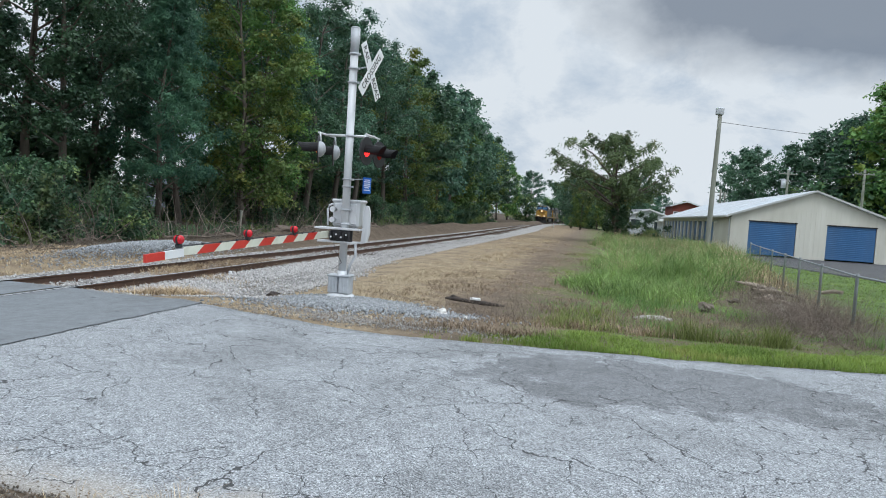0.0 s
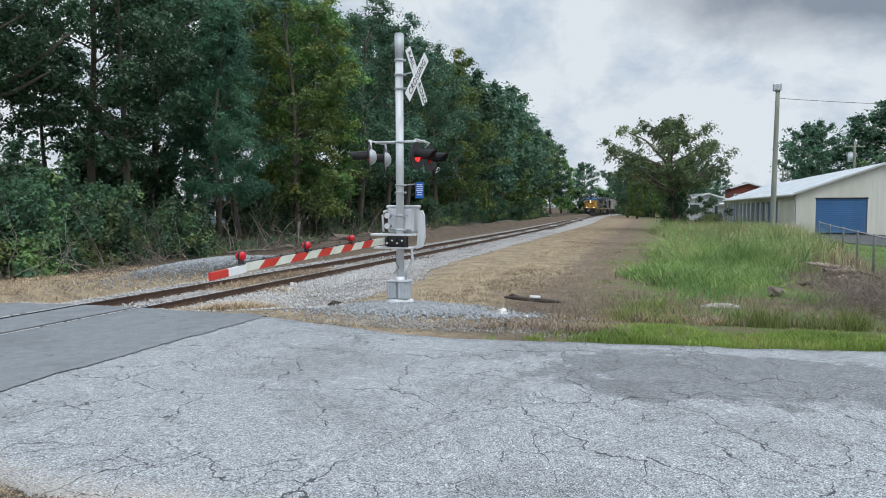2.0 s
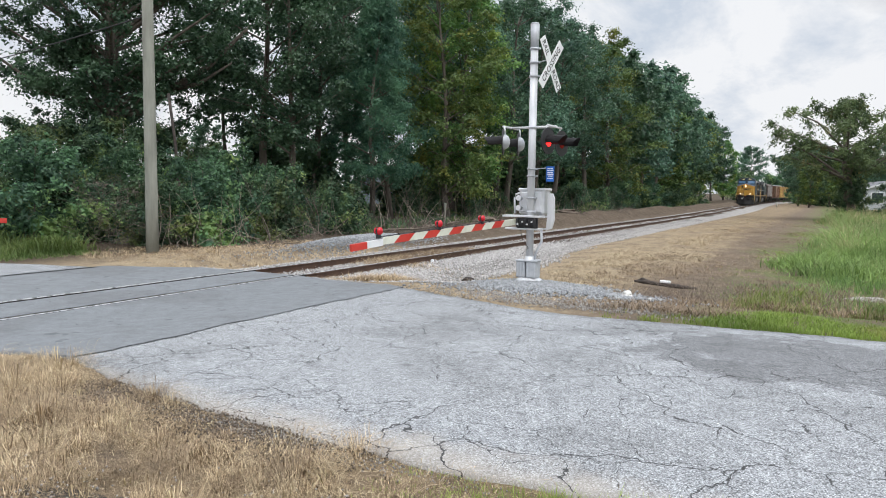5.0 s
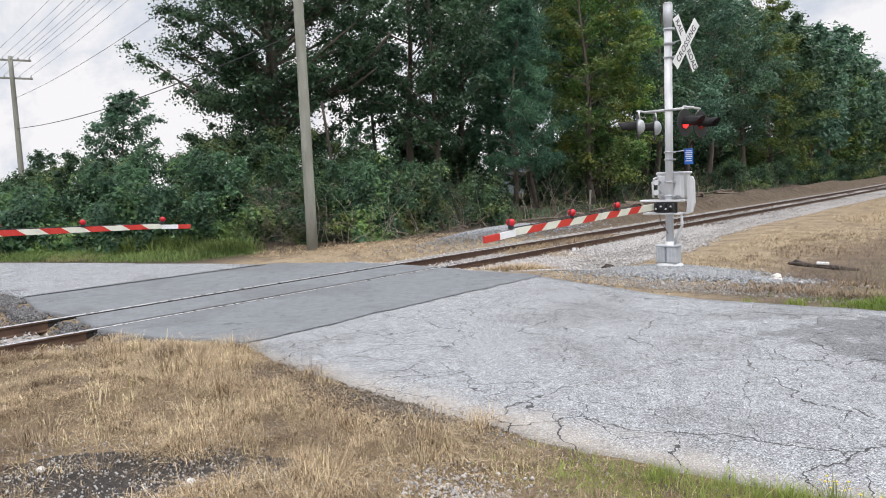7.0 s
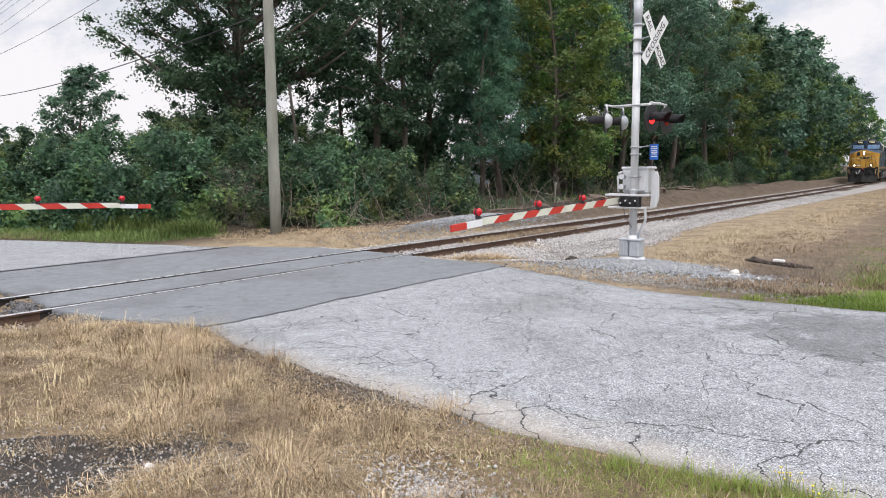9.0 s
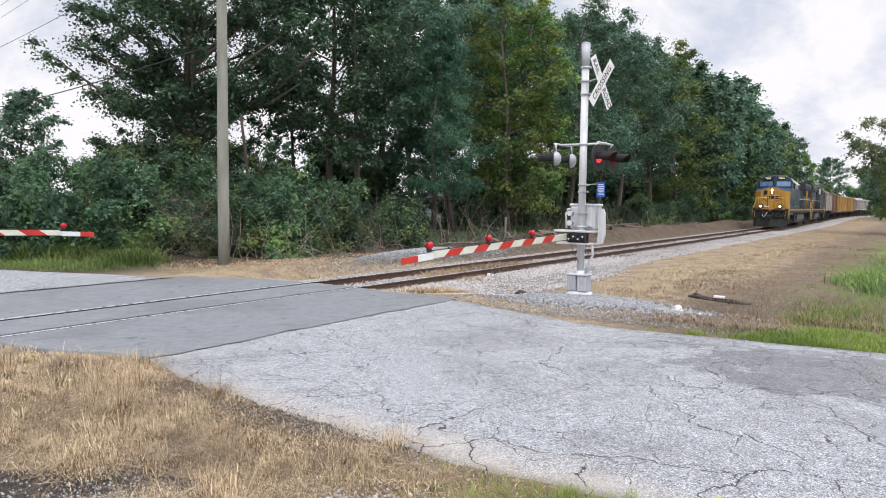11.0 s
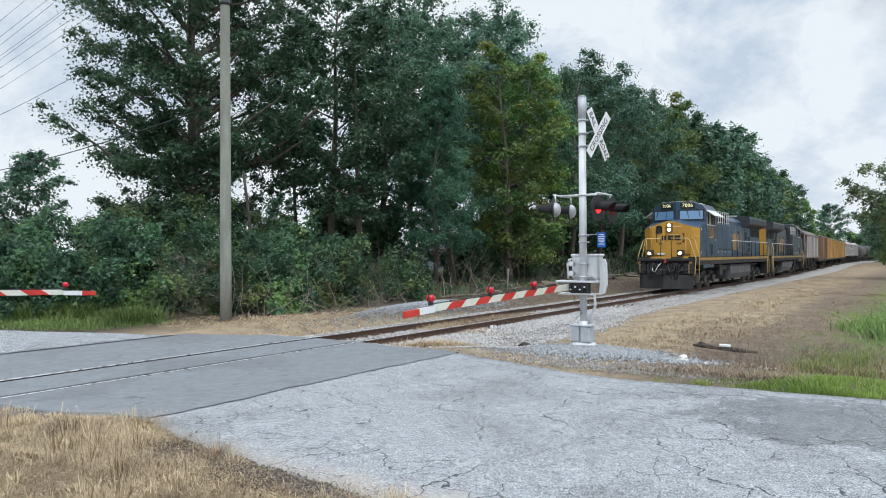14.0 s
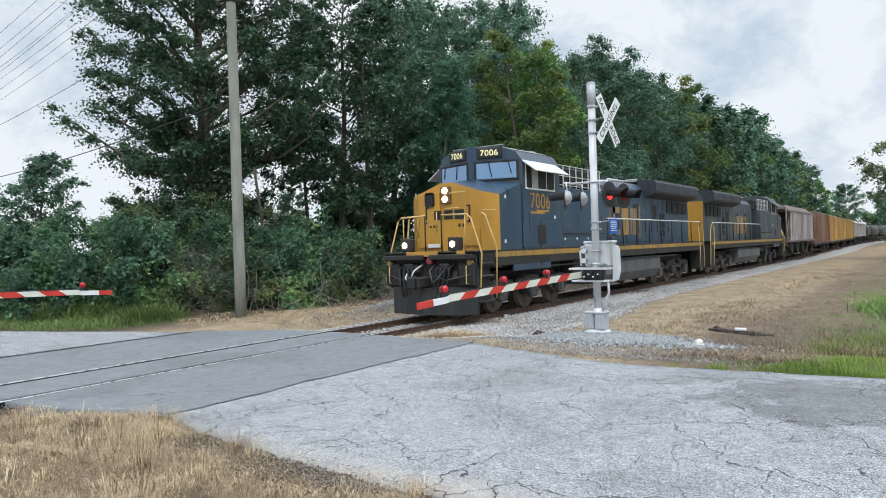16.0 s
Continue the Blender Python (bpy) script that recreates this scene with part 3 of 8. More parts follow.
def pad_north(x):
    return np.interp(x, [-15, -13.8, -12.5, -11, -9.6, -8, -6.3], [10.0, 10.5, 11.2, 11.5, 11.35, 11.0, 10.45])


for x0, x1 in ((-14.55, -11.145), (-10.965, -9.735), (-9.555, -6.3)):
    pad = strip_road("crossing_asphalt", np.linspace(x0, x1, 28), pad_south, pad_north, MAT_ASPHALT, "smooth darker grey asphalt of the railroad crossing", 0.012, 90, 0.05 if x1 > -7 else 0.0)
strip_road("road_beyond_track", np.linspace(-60, -14.4, 90),
           lambda x: np.interp(x, [-60, -20, -16, -14.3], [-14, 2.9, 4.2, 4.1]), lambda x: np.interp(x, [-60, -23.7, -19.6, -15.7, -13.6], [-9.5, 6.5, 8.1, 9.5, 10.2]), MAT_ROAD, "pale asphalt road beyond the railroad track", 0.012)


# ---- railroad track ----
track = thing("railroad_track", pose(TRACK_X, 0, 0), "single railroad track with rusty rails on wooden ties", "railroad track", kind="structure")
RAIL_PROFILE = [(-0.075, -0.185), (0.075, -0.185), (0.075, -0.17), (0.012, -0.15), (0.012, -0.045), (0.036, -0.035), (0.036, -0.009), (0.018, 0.0), (-0.018, 0.0), (-0.036, -0.009), (-0.036, -0.035), (-0.012, -0.045), (-0.012, -0.15), (-0.075, -0.17)]


def track_bend(y):
    """Sideways offset of the track from its straight near part."""
    return -3.9 * float(sstep(50, 190, y)) + 26.0 * float(sstep(190, 420, y)) + 0.12 * max(0.0, y - 400)


def track_turn(y):
    return -math.degrees(math.atan((track_bend(y + 1) - track_bend(y - 1)) / 2))


TRACK_YS = [-60, -20, 0, 3.45, 11.6] + list(range(20, 60, 10)) + list(range(60, 560, 10))
for side in (-0.7525, 0.7525):
    bm = bmesh.new()
    rings = []
    for y in TRACK_YS:
        rings.append([bm.verts.new((side + u + track_bend(y), y, RAIL_Z + v)) for u, v in RAIL_PROFILE])
    for n, (a, b) in enumerate(zip(rings, rings[1:])):
        for k in range(len(RAIL_PROFILE)):
            f = bm.faces.new((a[k], a[(k + 1) % len(a)], b[(k + 1) % len(a)], b[k]))
            # the length inside the crossing gets the groove's painted shade
            f.material_index = 1 if k in (6, 7, 8) else 2 if TRACK_YS[n] == 3.45 else 0
    part("rail", bm, (MAT_RAIL, MAT_RAIL_HEAD, MAT_FLANGEWAY_SHADE), track, "rusty steel rail with a worn bright head")

bed_x = np.array([-4.0, -3.0, -2.2, -1.5, -0.8, 0, 0.8, 1.5, 2.2, 3.0, 4.2])
bed_z = np.array([-0.62, -0.42, -0.31, -0.285, -0.285, -0.29, -0.285, -0.285, -0.31, -0.42, -0.62])
for y0, y1, narrow in ((-50, 3.45, 1.62), (11.6, 520, 9)):
    ys = np.arange(y0, min(y1, 60), 0.4) if y1 < 60 else np.concatenate([np.arange(y0, 60, 0.4), np.arange(60, y1, 5)])
    keep = np.abs(bed_x) < narrow
    BX, BY = np.meshgrid(bed_x[keep], ys)
    bend = np.array([track_bend(y) for y in ys])[:, None]
    BZ = np.repeat(bed_z[keep][None, :], len(ys), 0) + 0.03 * ripple(BX, BY, 2.3)
    tagged(sheet("ballast_bed", BX + TRACK_X + bend, BY, BZ, MAT_BALLAST_BED), "grey stone ballast bed under the railroad track", "ballast", kind="structure")

# ---- crossties: each near one a piece of the track ----
tie_bm = bmesh.new()
add_box(tie_bm, -1.3, 1.3, -0.115, 0.115, -0.18, 0.0, 0.012)
tie_mesh = bpy.data.meshes.new("crosstie")
tie_bm.to_mesh(tie_mesh)
tie_bm.free()
tie_mesh.materials.append(MAT_TIE)
plate_bm = bmesh.new()
for s in (-0.7525, 0.7525):
    add_box(plate_bm, s - 0.18, s + 0.18, -0.09, 0.09, -0.0, 0.012)
    for u in (-0.1, 0.1):
        add_box(plate_bm, s + u - 0.015, s + u + 0.015, -0.05, -0.02, 0.0, 0.045)
        add_box(plate_bm, s + u - 0.015, s + u + 0.015, 0.02, 0.05, 0.0, 0.045)
plate_mesh = bpy.data.meshes.new("tie_plate")
plate_bm.to_mesh(plate_mesh)
plate_bm.free()
plate_mesh.materials.append(MAT_RAIL)
y, n = -8.0, 0
while y < 200:
    if y < 3.3 or y > 11.7:
        tie = new("crosstie", tie_mesh)
        tie.parent = track
        tie.matrix_basis = pose(track_bend(y) + random.uniform(-0.06, 0.06), y + random.uniform(-0.03, 0.03), RAIL_Z - 0.182, 0, 0, random.uniform(-1.5, 1.5) + track_turn(y))
        if y < 45:
            pl = new("tie_plate", plate_mesh)
            pl.parent = tie
            pl.matrix_basis = pose(0, 0, 0)
        n += 1
    y += 0.53


# ---- loose stones ----
def stones(name, n, place, size, material, label, category="gravel"):
    """Many angular stones in one mesh; place(rng, n) gives their x, y and z."""
    rng = np.random.default_rng(len(name) * 7 + n)
    base = np.array([(1, 0, 0), (-1, 0, 0), (0, 1, 0), (0, -1, 0), (0, 0, 1), (0, 0, -1)], float)
    tri = np.array([(0, 2, 4), (2, 1, 4), (1, 3, 4), (3, 0, 4), (2, 0, 5), (1, 2, 5), (3, 1, 5), (0, 3, 5)])
    P = place(rng, n)
    s = size * rng.uniform(0.5, 1.3, (n, 1, 1)) * rng.uniform(0.6, 1.2, (n, 1, 3))
    a = rng.uniform(0, 6.283, n)
    tilt = rng.uniform(-0.7, 0.7, n)
    V = base[None] * s * (1 + rng.uniform(-0.3, 0.3, (n, 6, 1)))
    c, sn = np.cos(tilt)[:, None], np.sin(tilt)[:, None]
    V = np.stack([V[..., 0] * c - V[..., 2] * sn, V[..., 1], V[..., 0] * sn + V[..., 2] * c], -1)
    c, sn = np.cos(a)[:, None], np.sin(a)[:, None]
    V = np.stack([V[..., 0] * c - V[..., 1] * sn, V[..., 0] * sn + V[..., 1] * c, V[..., 2]], -1)
    V = (V + P[:, None, :]).reshape(-1, 3)
    F = (tri[None] + 6 * np.arange(n)[:, None, None]).reshape(-1, 3)
    return tagged(fast_mesh(name, V, F, material), label, category, kind="stuff")


def bed_height(x):
    return np.interp(x - TRACK_X, bed_x, bed_z)


def on_bed(y0, y1, power=1.6, x0=-2.6, x1=4.6):
    def place(rng, n):
        y = y0 + (y1 - y0) * rng.uniform(0, 1, n) ** power
        x = TRACK_X + rng.uniform(x0, x1, n)
        x = np.where(rng.uniform(0, 1, n) < sstep(3.2, 4.6, x - TRACK_X + 0.5 * ripple(x, y, 1.5) + 1.3 * sstep(15, 27, y)), x - 2.5, x)
        z = np.maximum(bed_height(x), ground_z(x, y) - 0.03)
        return np.stack([x, y, z + 0.018], 1)
    return place


def on_patch(cx, cy, rx, ry, heap=0.0):
    def place(rng, n):
        r, a = np.minimum(np.abs(rng.normal(0, 0.62, n)) ** 0.8, 1.7), rng.uniform(0, 6.283, n)
        r *= 1 + 0.15 * np.sin(3 * a + cx) + 0.1 * np.sin(7 * a)
        x, y = cx + rx * r * np.cos(a), cy + ry * r * np.sin(a)
        return np.stack([x, y, ground_z(x, y) - 0.022 + heap * np.clip(1 - r ** 2, 0, 1)], 1)
    return place


def on_band(x0, y0, x1, y1, wide):
    def place(rng, n):
        u = rng.uniform(0, 1, n)
        x, y = x0 + (x1 - x0) * u + rng.normal(0, wide, n), y0 + (y1 - y0) * u + rng.normal(0, wide, n)
        return np.stack([x, y, ground_z(x, y) - 0.004], 1)
    return place


stones("ballast_stones", 13500, on_bed(11.6, 60, 2.0), 0.034, MAT_BALLAST, "angular grey ballast stones along the track", "ballast")
stones("ballast_stones", 1600, on_bed(-5, 3.3, 1.0, -1.6, 1.3), 0.032, MAT_BALLAST, "angular grey ballast stones along the track", "ballast")
stones("ballast_stones", 9000, on_bed(11.7, 26, 1.3, 0.9, 4.6), 0.03, MAT_BALLAST, "pale angular ballast stones on the shoulder", "ballast")
stones("signal_gravel", 8500, on_patch(-4.15, 12.2, 1.75, 1.3, 0.03), 0.03, MAT_BLUE_STONE, "fresh blue-grey gravel round the signal's foot", "gravel")
stones("verge_gravel", 1500, on_patch(-1.6, 2.5, 0.7, 0.36), 0.013, MAT_BALLAST, "small pale gravel on the verge", "gravel")
stones("verge_gravel", 1500, on_band(-4.9, 0.55, -2.7, 2.0, 0.34), 0.0095, MAT_BALLAST, "small pale gravel on the verge", "gravel")
stones("road_edge_gravel", 2000, on_patch(-2.9, 3.42, 1.9, 0.17), 0.009, MAT_VERGE_STONE, "small gravel along the road's edge", "gravel")
stones("road_edge_gravel", 3600, on_patch(-3.4, 10.5, 2.6, 0.55), 0.017, MAT_VERGE_STONE, "small gravel along the road's edge", "gravel")
stones("crumbled_asphalt", 900, on_patch(-12.6, 3.55, 1.3, 0.4), 0.03, MAT_CRUMB, "crumbled dark asphalt and ballast at the crossing's end", "gravel")
stones("crumbled_asphalt", 500, on_patch(-10.35, 3.45, 0.55, 0.3), 0.025, MAT_CRUMB, "crumbled dark asphalt between the rails", "gravel")
stones("crumbled_asphalt", 500, on_patch(-8.6, 3.6, 0.8, 0.2), 0.022, MAT_CRUMB, "crumbled dark asphalt along the crossing's edge", "gravel")
stones("crumbled_asphalt", 1600, on_patch(-14.6, 4.0, 0.9, 0.5), 0.03, MAT_CRUMB, "crumbled dark asphalt and ballast at the crossing's end", "gravel")
stones("gravel_heap", 8500, on_patch(-14.2, 20.5, 0.72, 4.6, 0.26), 0.03, MAT_BLUE_STONE, "low heap of blue-grey gravel beyond the track", "gravel")


# ---- crossing signals ----
def text_mesh(words, size, depth=0.002, spacing=1.0):
    cu = bpy.data.curves.new("letters", "FONT")
    cu.body, cu.size, cu.align_x, cu.align_y, cu.extrude, cu.space_character = words, size, "CENTER", "CENTER", depth, spacing
    ob = bpy.data.objects.new("letters", cu)
    scene.collection.objects.link(ob)
    me = bpy.data.meshes.new_from_object(ob)
    bpy.data.objects.remove(ob)
    bpy.data.curves.remove(cu)
    return me


def lettering(name, words, size, m, material, parent, spacing=1.0, squeeze=1.0, depth=0.002):
    me = text_mesh(words, size, depth, spacing)
    me.name = name
    me.materials.append(material)
    ob = new(name, me)
    ob.parent = parent
    ob.matrix_basis = m @ Matrix.Diagonal((squeeze, 1, 1, 1))
    return ob


def flasher(parent, x, y, z, turn, lit):
    """One flashing unit: round backing, hood, housing and lens, facing local +x turned by turn degrees."""
    m = pose(x, y, z, 0, 0, turn)
    bm = bmesh.new()
    ring = [(0.012 if k % 2 else 0.012, 0.255 * math.cos(k * math.pi / 16), 0.255 * math.sin(k * math.pi / 16)) for k in range(32)]
    add_prism(bm, [(q[1], q[2]) for q in ring], "x", -0.012, 0.006)
    bmesh.ops.transform(bm, matrix=m, verts=bm.verts)
    back = part("backing_disc", bm, MAT_BLACK, parent)
    bm = bmesh.new()
    ang = [math.radians(a) for a in range(-25, 206, 15)]
    for r0, r1 in ((0.115, 0.105),):
        outer = [[bm.verts.new((xx, r * math.cos(a), r * math.sin(a) - (0.035 * xx if xx > 0.1 else 0))) for a in ang] for xx, r in ((0.0, 0.118), (0.30, 0.112))]
        cut = 0.33
        tip = [bm.verts.new((0.30 + 0.09 * max(0, math.sin(a)), 0.112 * math.cos(a), 0.112 * math.sin(a) - 0.012)) for a in ang]
        rows_ = outer + [tip]
        for p0, p1 in zip(rows_, rows_[1:]):
            for k in range(len(ang) - 1):
                bm.faces.new((p0[k], p0[k + 1], p1[k + 1], p1[k]))
    bmesh.ops.solidify(bm, geom=bm.faces[:], thickness=0.006)
    bmesh.ops.transform(bm, matrix=m, verts=bm.verts)
    part("hood", bm, MAT_BLACK, back)
    bm = bmesh.new()
    rows_ = []
    for xx, r in ((-0.012, 0.15), (-0.05, 0.145), (-0.10, 0.11), (-0.13, 0.05), (-0.135, 0.005)):
        rows_.append([bm.verts.new((xx, r * math.cos(a * math.pi / 8), r * math.sin(a * math.pi / 8))) for a in range(16)])
    for p0, p1 in zip(rows_, rows_[1:]):
        for k in range(16):
            bm.faces.new((p0[k], p0[(k + 1) % 16], p1[(k + 1) % 16], p1[k])).smooth = True
    bmesh.ops.transform(bm, matrix=m, verts=bm.verts)
    part("lamp_housing", bm, MAT_ALU_GREY, back)
    bm = bmesh.new()
    rows_ = []
    for xx, r in ((0.006, 0.105), (0.022, 0.085), (0.032, 0.045), (0.035, 0.003)):
        rows_.append([bm.verts.new((xx, r * math.cos(a * math.pi / 10), r * math.sin(a * math.pi / 10))) for a in range(20)])
    for p0, p1 in zip(rows_, rows_[1:]):
        for k in range(20):
            bm.faces.new((p0[k], p0[(k + 1) % 20], p1[(k + 1) % 20], p1[k])).smooth = True
    bmesh.ops.transform(bm, matrix=m, verts=bm.verts)
    part("lens", bm, MAT_RED_LIT if lit else MAT_RED_DIM, back, "lit red lens" if lit else "unlit dark red lens")


def crossing_signal(m, label, arm_dir_len):
    """A gate signal: the road runs along local x, traffic comes from +x, the arm reaches out along -y."""
    sig = thing("crossing_signal", m, label, "railroad signal", "crossing signals")
    bm = bmesh.new()
    add_tube(bm, [(0, 0, 0.1), (0, 0, 4.62)], 0.075, 16)
    part("mast", bm, MAT_ALU, sig)
    bm = bmesh.new()
    add_tube(bm, [(0, 0, 4.55), (0, 0, 4.8), (0, 0, 5.02)], [0.078, 0.084, 0.09], 16)
    add_tube(bm, [(0, 0, 5.02), (0, 0, 5.05)], [0.093, 0.075], 16)
    add_box(bm, 0.05, 0.088, -0.03, 0.03, 4.72, 4.9, 0.012)
    part("mast_cap", bm, MAT_ALU_GREY, sig, "grey cap with a small dark opening")
    # foot
    bm = bmesh.new()
    add_tube(bm, [(0, 0, -0.12), (0, 0, -0.01), (0, 0, 0.03)], [0.26, 0.26, 0.2], 20)
    part("base_plate", bm, MAT_ALU, sig)
    for a, b in (((-0.22, -0.17), (-0.025, 0.06)), ((0.0, -0.19), (0.21, 0.08)), ((-0.12, 0.1), (0.14, 0.24))):
        bm = bmesh.new()
        add_box(bm, a[0], b[0], a[1], b[1], 0.03, 0.36, 0.02)
        jb = part("junction_box", bm, MAT_ALU_GREY, sig, "grey cast junction box")
        bm = bmesh.new()
        add_box(bm, a[0] - 0.012, b[0] + 0.012, a[1] - 0.012, b[1] + 0.012, 0.35, 0.385, 0.01)
        part("lid", bm, MAT_ALU_GREY, jb)
        for k in range(3):
            u = a[0] + (b[0] - a[0]) * (k + 0.5) / 3
            bm = bmesh.new()
            add_box(bm, u - 0.012, u + 0.012, a[1] - 0.008, a[1] + 0.004, 0.06, 0.33, 0.003)
            part("rib", bm, MAT_ALU_GREY, jb)
    bm = bmesh.new()
    for k in range(4):
        a = k * 1.5708 + 0.78
        add_prism(bm, [(0.07, 0.02), (0.2, 0.02), (0.075, 0.42)], "y", -0.012, 0.012)
        bmesh.ops.rotate(bm, verts=bm.verts[-6:], cent=(0, 0, 0), matrix=Matrix.Rotation(a, 3, "Z"))
    add_tube(bm, [(0, 0, 0.02), (0, 0, 0.45)], 0.088, 14)
    part("mast_socket", bm, MAT_ALU, sig)
    # clamps
    for z in (4.55, 4.28, 4.02, 3.02, 2.2, 2.06, 1.62, 1.35):
        bm = bmesh.new()
        add_tube(bm, [(0, 0, z - 0.018), (0, 0, z + 0.018)], 0.095, 14)
        add_box(bm, 0.075, 0.125, -0.03, 0.03, z - 0.018, z + 0.018, 0.004)
        part("clamp", bm, MAT_ALU_GREY, sig)
    # crossbuck
    for z in (4.28, 4.02):
        bm = bmesh.new()
        add_tube(bm, [(0.08, 0, z), (0.30, 0, z + 0.04)], 0.012, 6)
        part("bracket", bm, MAT_ALU_GREY, sig)
    for k, (tilt, words, off) in enumerate(((-56, "RAIL  ROAD", 0.0), (51, "CROSSING", 0.009))):
        bm = bmesh.new()
        add_box(bm, -0.56, 0.56, -0.104, 0.104, -0.003, 0.003)
        mm = pose(0.345 + off, 0, 4.23, 90, 0, 78) @ pose(0, 0, 0, 0, 0, tilt)
        bmesh.ops.transform(bm, matrix=mm, verts=bm.verts)
        blade = part("crossbuck_blade", bm, MAT_SIGN_WHITE, sig, "white blade with black letters")
        if k == 0:
            for w, u in (("RAIL", -0.34), ("ROAD", 0.34)):
                lettering("letters", w, 0.17, mm @ pose(u * 1.02, -0.004, 0.0055), MAT_SIGN_BLACK, blade, 1.0, 0.9)
        else:
            lettering("letters", words, 0.17, mm @ pose(0, -0.004, 0.0055), MAT_SIGN_BLACK, blade, 1.12, 1.0)
    # flashers
    bm = bmesh.new()
    add_tube(bm, [(-0.5, 0, 3.02), (0.5, 0, 3.02)], 0.024, 8)
    for s in (-1, 1):
        add_tube(bm, [(0.46 * s, -0.4, 3.02), (0.46 * s, 0.4, 3.02)], 0.02, 8)
        for yy in (-0.38, 0.38):
            add_tube(bm, [(0.44 * s, yy, 3.02), (0.42 * s, yy, 2.86)], 0.018, 8)
    part("crossarm", bm, MAT_ALU, sig)
    flasher(sig, 0.48, -0.38, 2.72, -10, True)
    flasher(sig, 0.48, 0.38, 2.72, -10, False)
    flasher(sig, -0.46, -0.38, 2.72, 198, True)
    flasher(sig, -0.46, 0.38, 2.72, 198, False)
    # blue notice
    bm = bmesh.new()
    add_tube(bm, [(0.08, 0, 2.2), (0.36, -0.02, 2.22)], 0.01, 6)
    part("bracket", bm, MAT_ALU_GREY, sig)
    bm = bmesh.new()
    add_box(bm, -0.085, 0.085, -0.004, 0.004, -0.15, 0.15, 0.003)
    mm = pose(0.40, -0.02, 2.10, 0, 0, 42)
    bmesh.ops.transform(bm, matrix=mm, verts=bm.verts)
    plate = part("notice_plate", bm, MAT_BLUE_SIGN, sig, "small blue emergency notice with pale lines")
    for k, (z, w) in enumerate(((0.105, 0.11), (0.07, 0.13), (0.03, 0.12), (-0.005, 0.13), (-0.04, 0.10), (-0.085, 0.12))):
        bm = bmesh.new()
        add_box(bm, -w / 2, w / 2, -0.0065, -0.0042, z - 0.008, z + 0.008)
        bmesh.ops.transform(bm, matrix=mm, verts=bm.verts)
        part("text_bar", bm, MAT_SIGN_WHITE, plate)
    # gate mechanism
    bm = bmesh.new()
    add_box(bm, -0.30, 0.24, 0.09, 0.50, 1.28, 1.80, 0.04)
    add_box(bm, -0.32, 0.26, 0.08, 0.52, 1.76, 1.82, 0.02)
    add_box(bm, -0.26, 0.20, 0.055, 0.10, 1.34, 1.74, 0.015)
    part("mechanism_box", bm, MAT_ALU, sig, "silver gate mechanism box with bolted cover")
    for x, z in ((-0.24, 1.62), (-0.24, 1.42)):
        bm = bmesh.new()
        add_tube(bm, [(x, 0.10, z), (x, -0.06, z), (x, -0.061, z), (x, -0.08, z)], [0.05, 0.035, 0.055, 0.055], 12)
        part("conduit_fitting", bm, MAT_ALU, sig)
    bm = bmesh.new()
    add_tube(bm, [(-0.42, 0.2, 1.3), (-0.44, 0.2, 1.62), (-0.41, 0.2, 1.69), (-0.32, 0.2, 1.72)], 0.022, 8)
    part("hand_rail", bm, MAT_ALU, sig)
    for z0, z1, x0, x1 in ((1.235, 1.275, -0.56, 0.34), (0.985, 1.02, -0.5, 0.30)):
        bm = bmesh.new()
        add_box(bm, x0, x1, -0.13, -0.07, z0, z1, 0.006)
        add_box(bm, x0, x1, 0.12, 0.18, z0, z1, 0.006)
        add_box(bm, x0, x0 + 0.08, -0.07, 0.12, z0, z1, 0.004)
        part("arm_yoke", bm, MAT_ALU, sig)
    bm = bmesh.new()
    add_prism(bm, [(0.30, 0.98), (0.42, 1.02), (0.47, 1.2), (0.46, 1.62), (0.42, 1.72), (0.36, 1.72), (0.33, 1.6), (0.33, 1.3)], "y", 0.08, 0.14)
    part("counterweight_arm", bm, MAT_ALU, sig)
    bm = bmesh.new()
    add_box(bm, -0.24, 0.2, -0.11, -0.085, 1.02, 1.23, 0.004)
    part("arm_hub", bm, MAT_BLACK, sig, "dark hub plate of the gate arm")
    for k in range(7):
        bm = bmesh.new()
        add_box(bm, -0.23 + k * 0.062, -0.2 + k * 0.062, -0.2 + 0.03 * (k % 3), -0.11, 1.04 + 0.04 * (k % 2), 1.21 - 0.03 * (k % 3), 0.004)
        part("hub_bar", bm, MAT_BLACK, sig)
    for k in range(4):
        bm = bmesh.new()
        add_tube(bm, [(-0.19 + k * 0.1, -0.19, 1.1 + 0.05 * (k % 2)), (-0.19 + k * 0.1, -0.22, 1.1 + 0.05 * (k % 2))], 0.018, 6)
        part("bolt", bm, MAT_ALU, sig)
    bm = bmesh.new()
    add_tube(bm, [(0.18, 0.15, 1.0), (0.2, 0.13, 0.75), (0.12, 0.06, 0.55), (0.08, 0.05, 0.38)], 0.028, 8)
    part("flexible_conduit", bm, MAT_ALU_GREY, sig)
    bm = bmesh.new()
    add_tube(bm, [(-0.2, -0.1, 1.15), (-0.12, -0.14, 0.85), (0.02, -0.12, 0.62), (-0.12, -0.1, 0.5)], 0.007, 5)
    part("loose_cable", bm, MAT_WIRE, sig)
    # arm
    L = arm_dir_len
    root, tip = Vector((-0.27, -0.12, 1.14)), Vector((-0.42, -L, 0.985))
    arm_m = look(root, tip) @ pose(0, 0, 0, 0, 0, 0)
    # local arm space: -z runs along the arm, y is up
    u = (tip - root).normalized()
    side = u.cross(Vector((0, 0, 1))).normalized()
    up = side.cross(u).normalized()
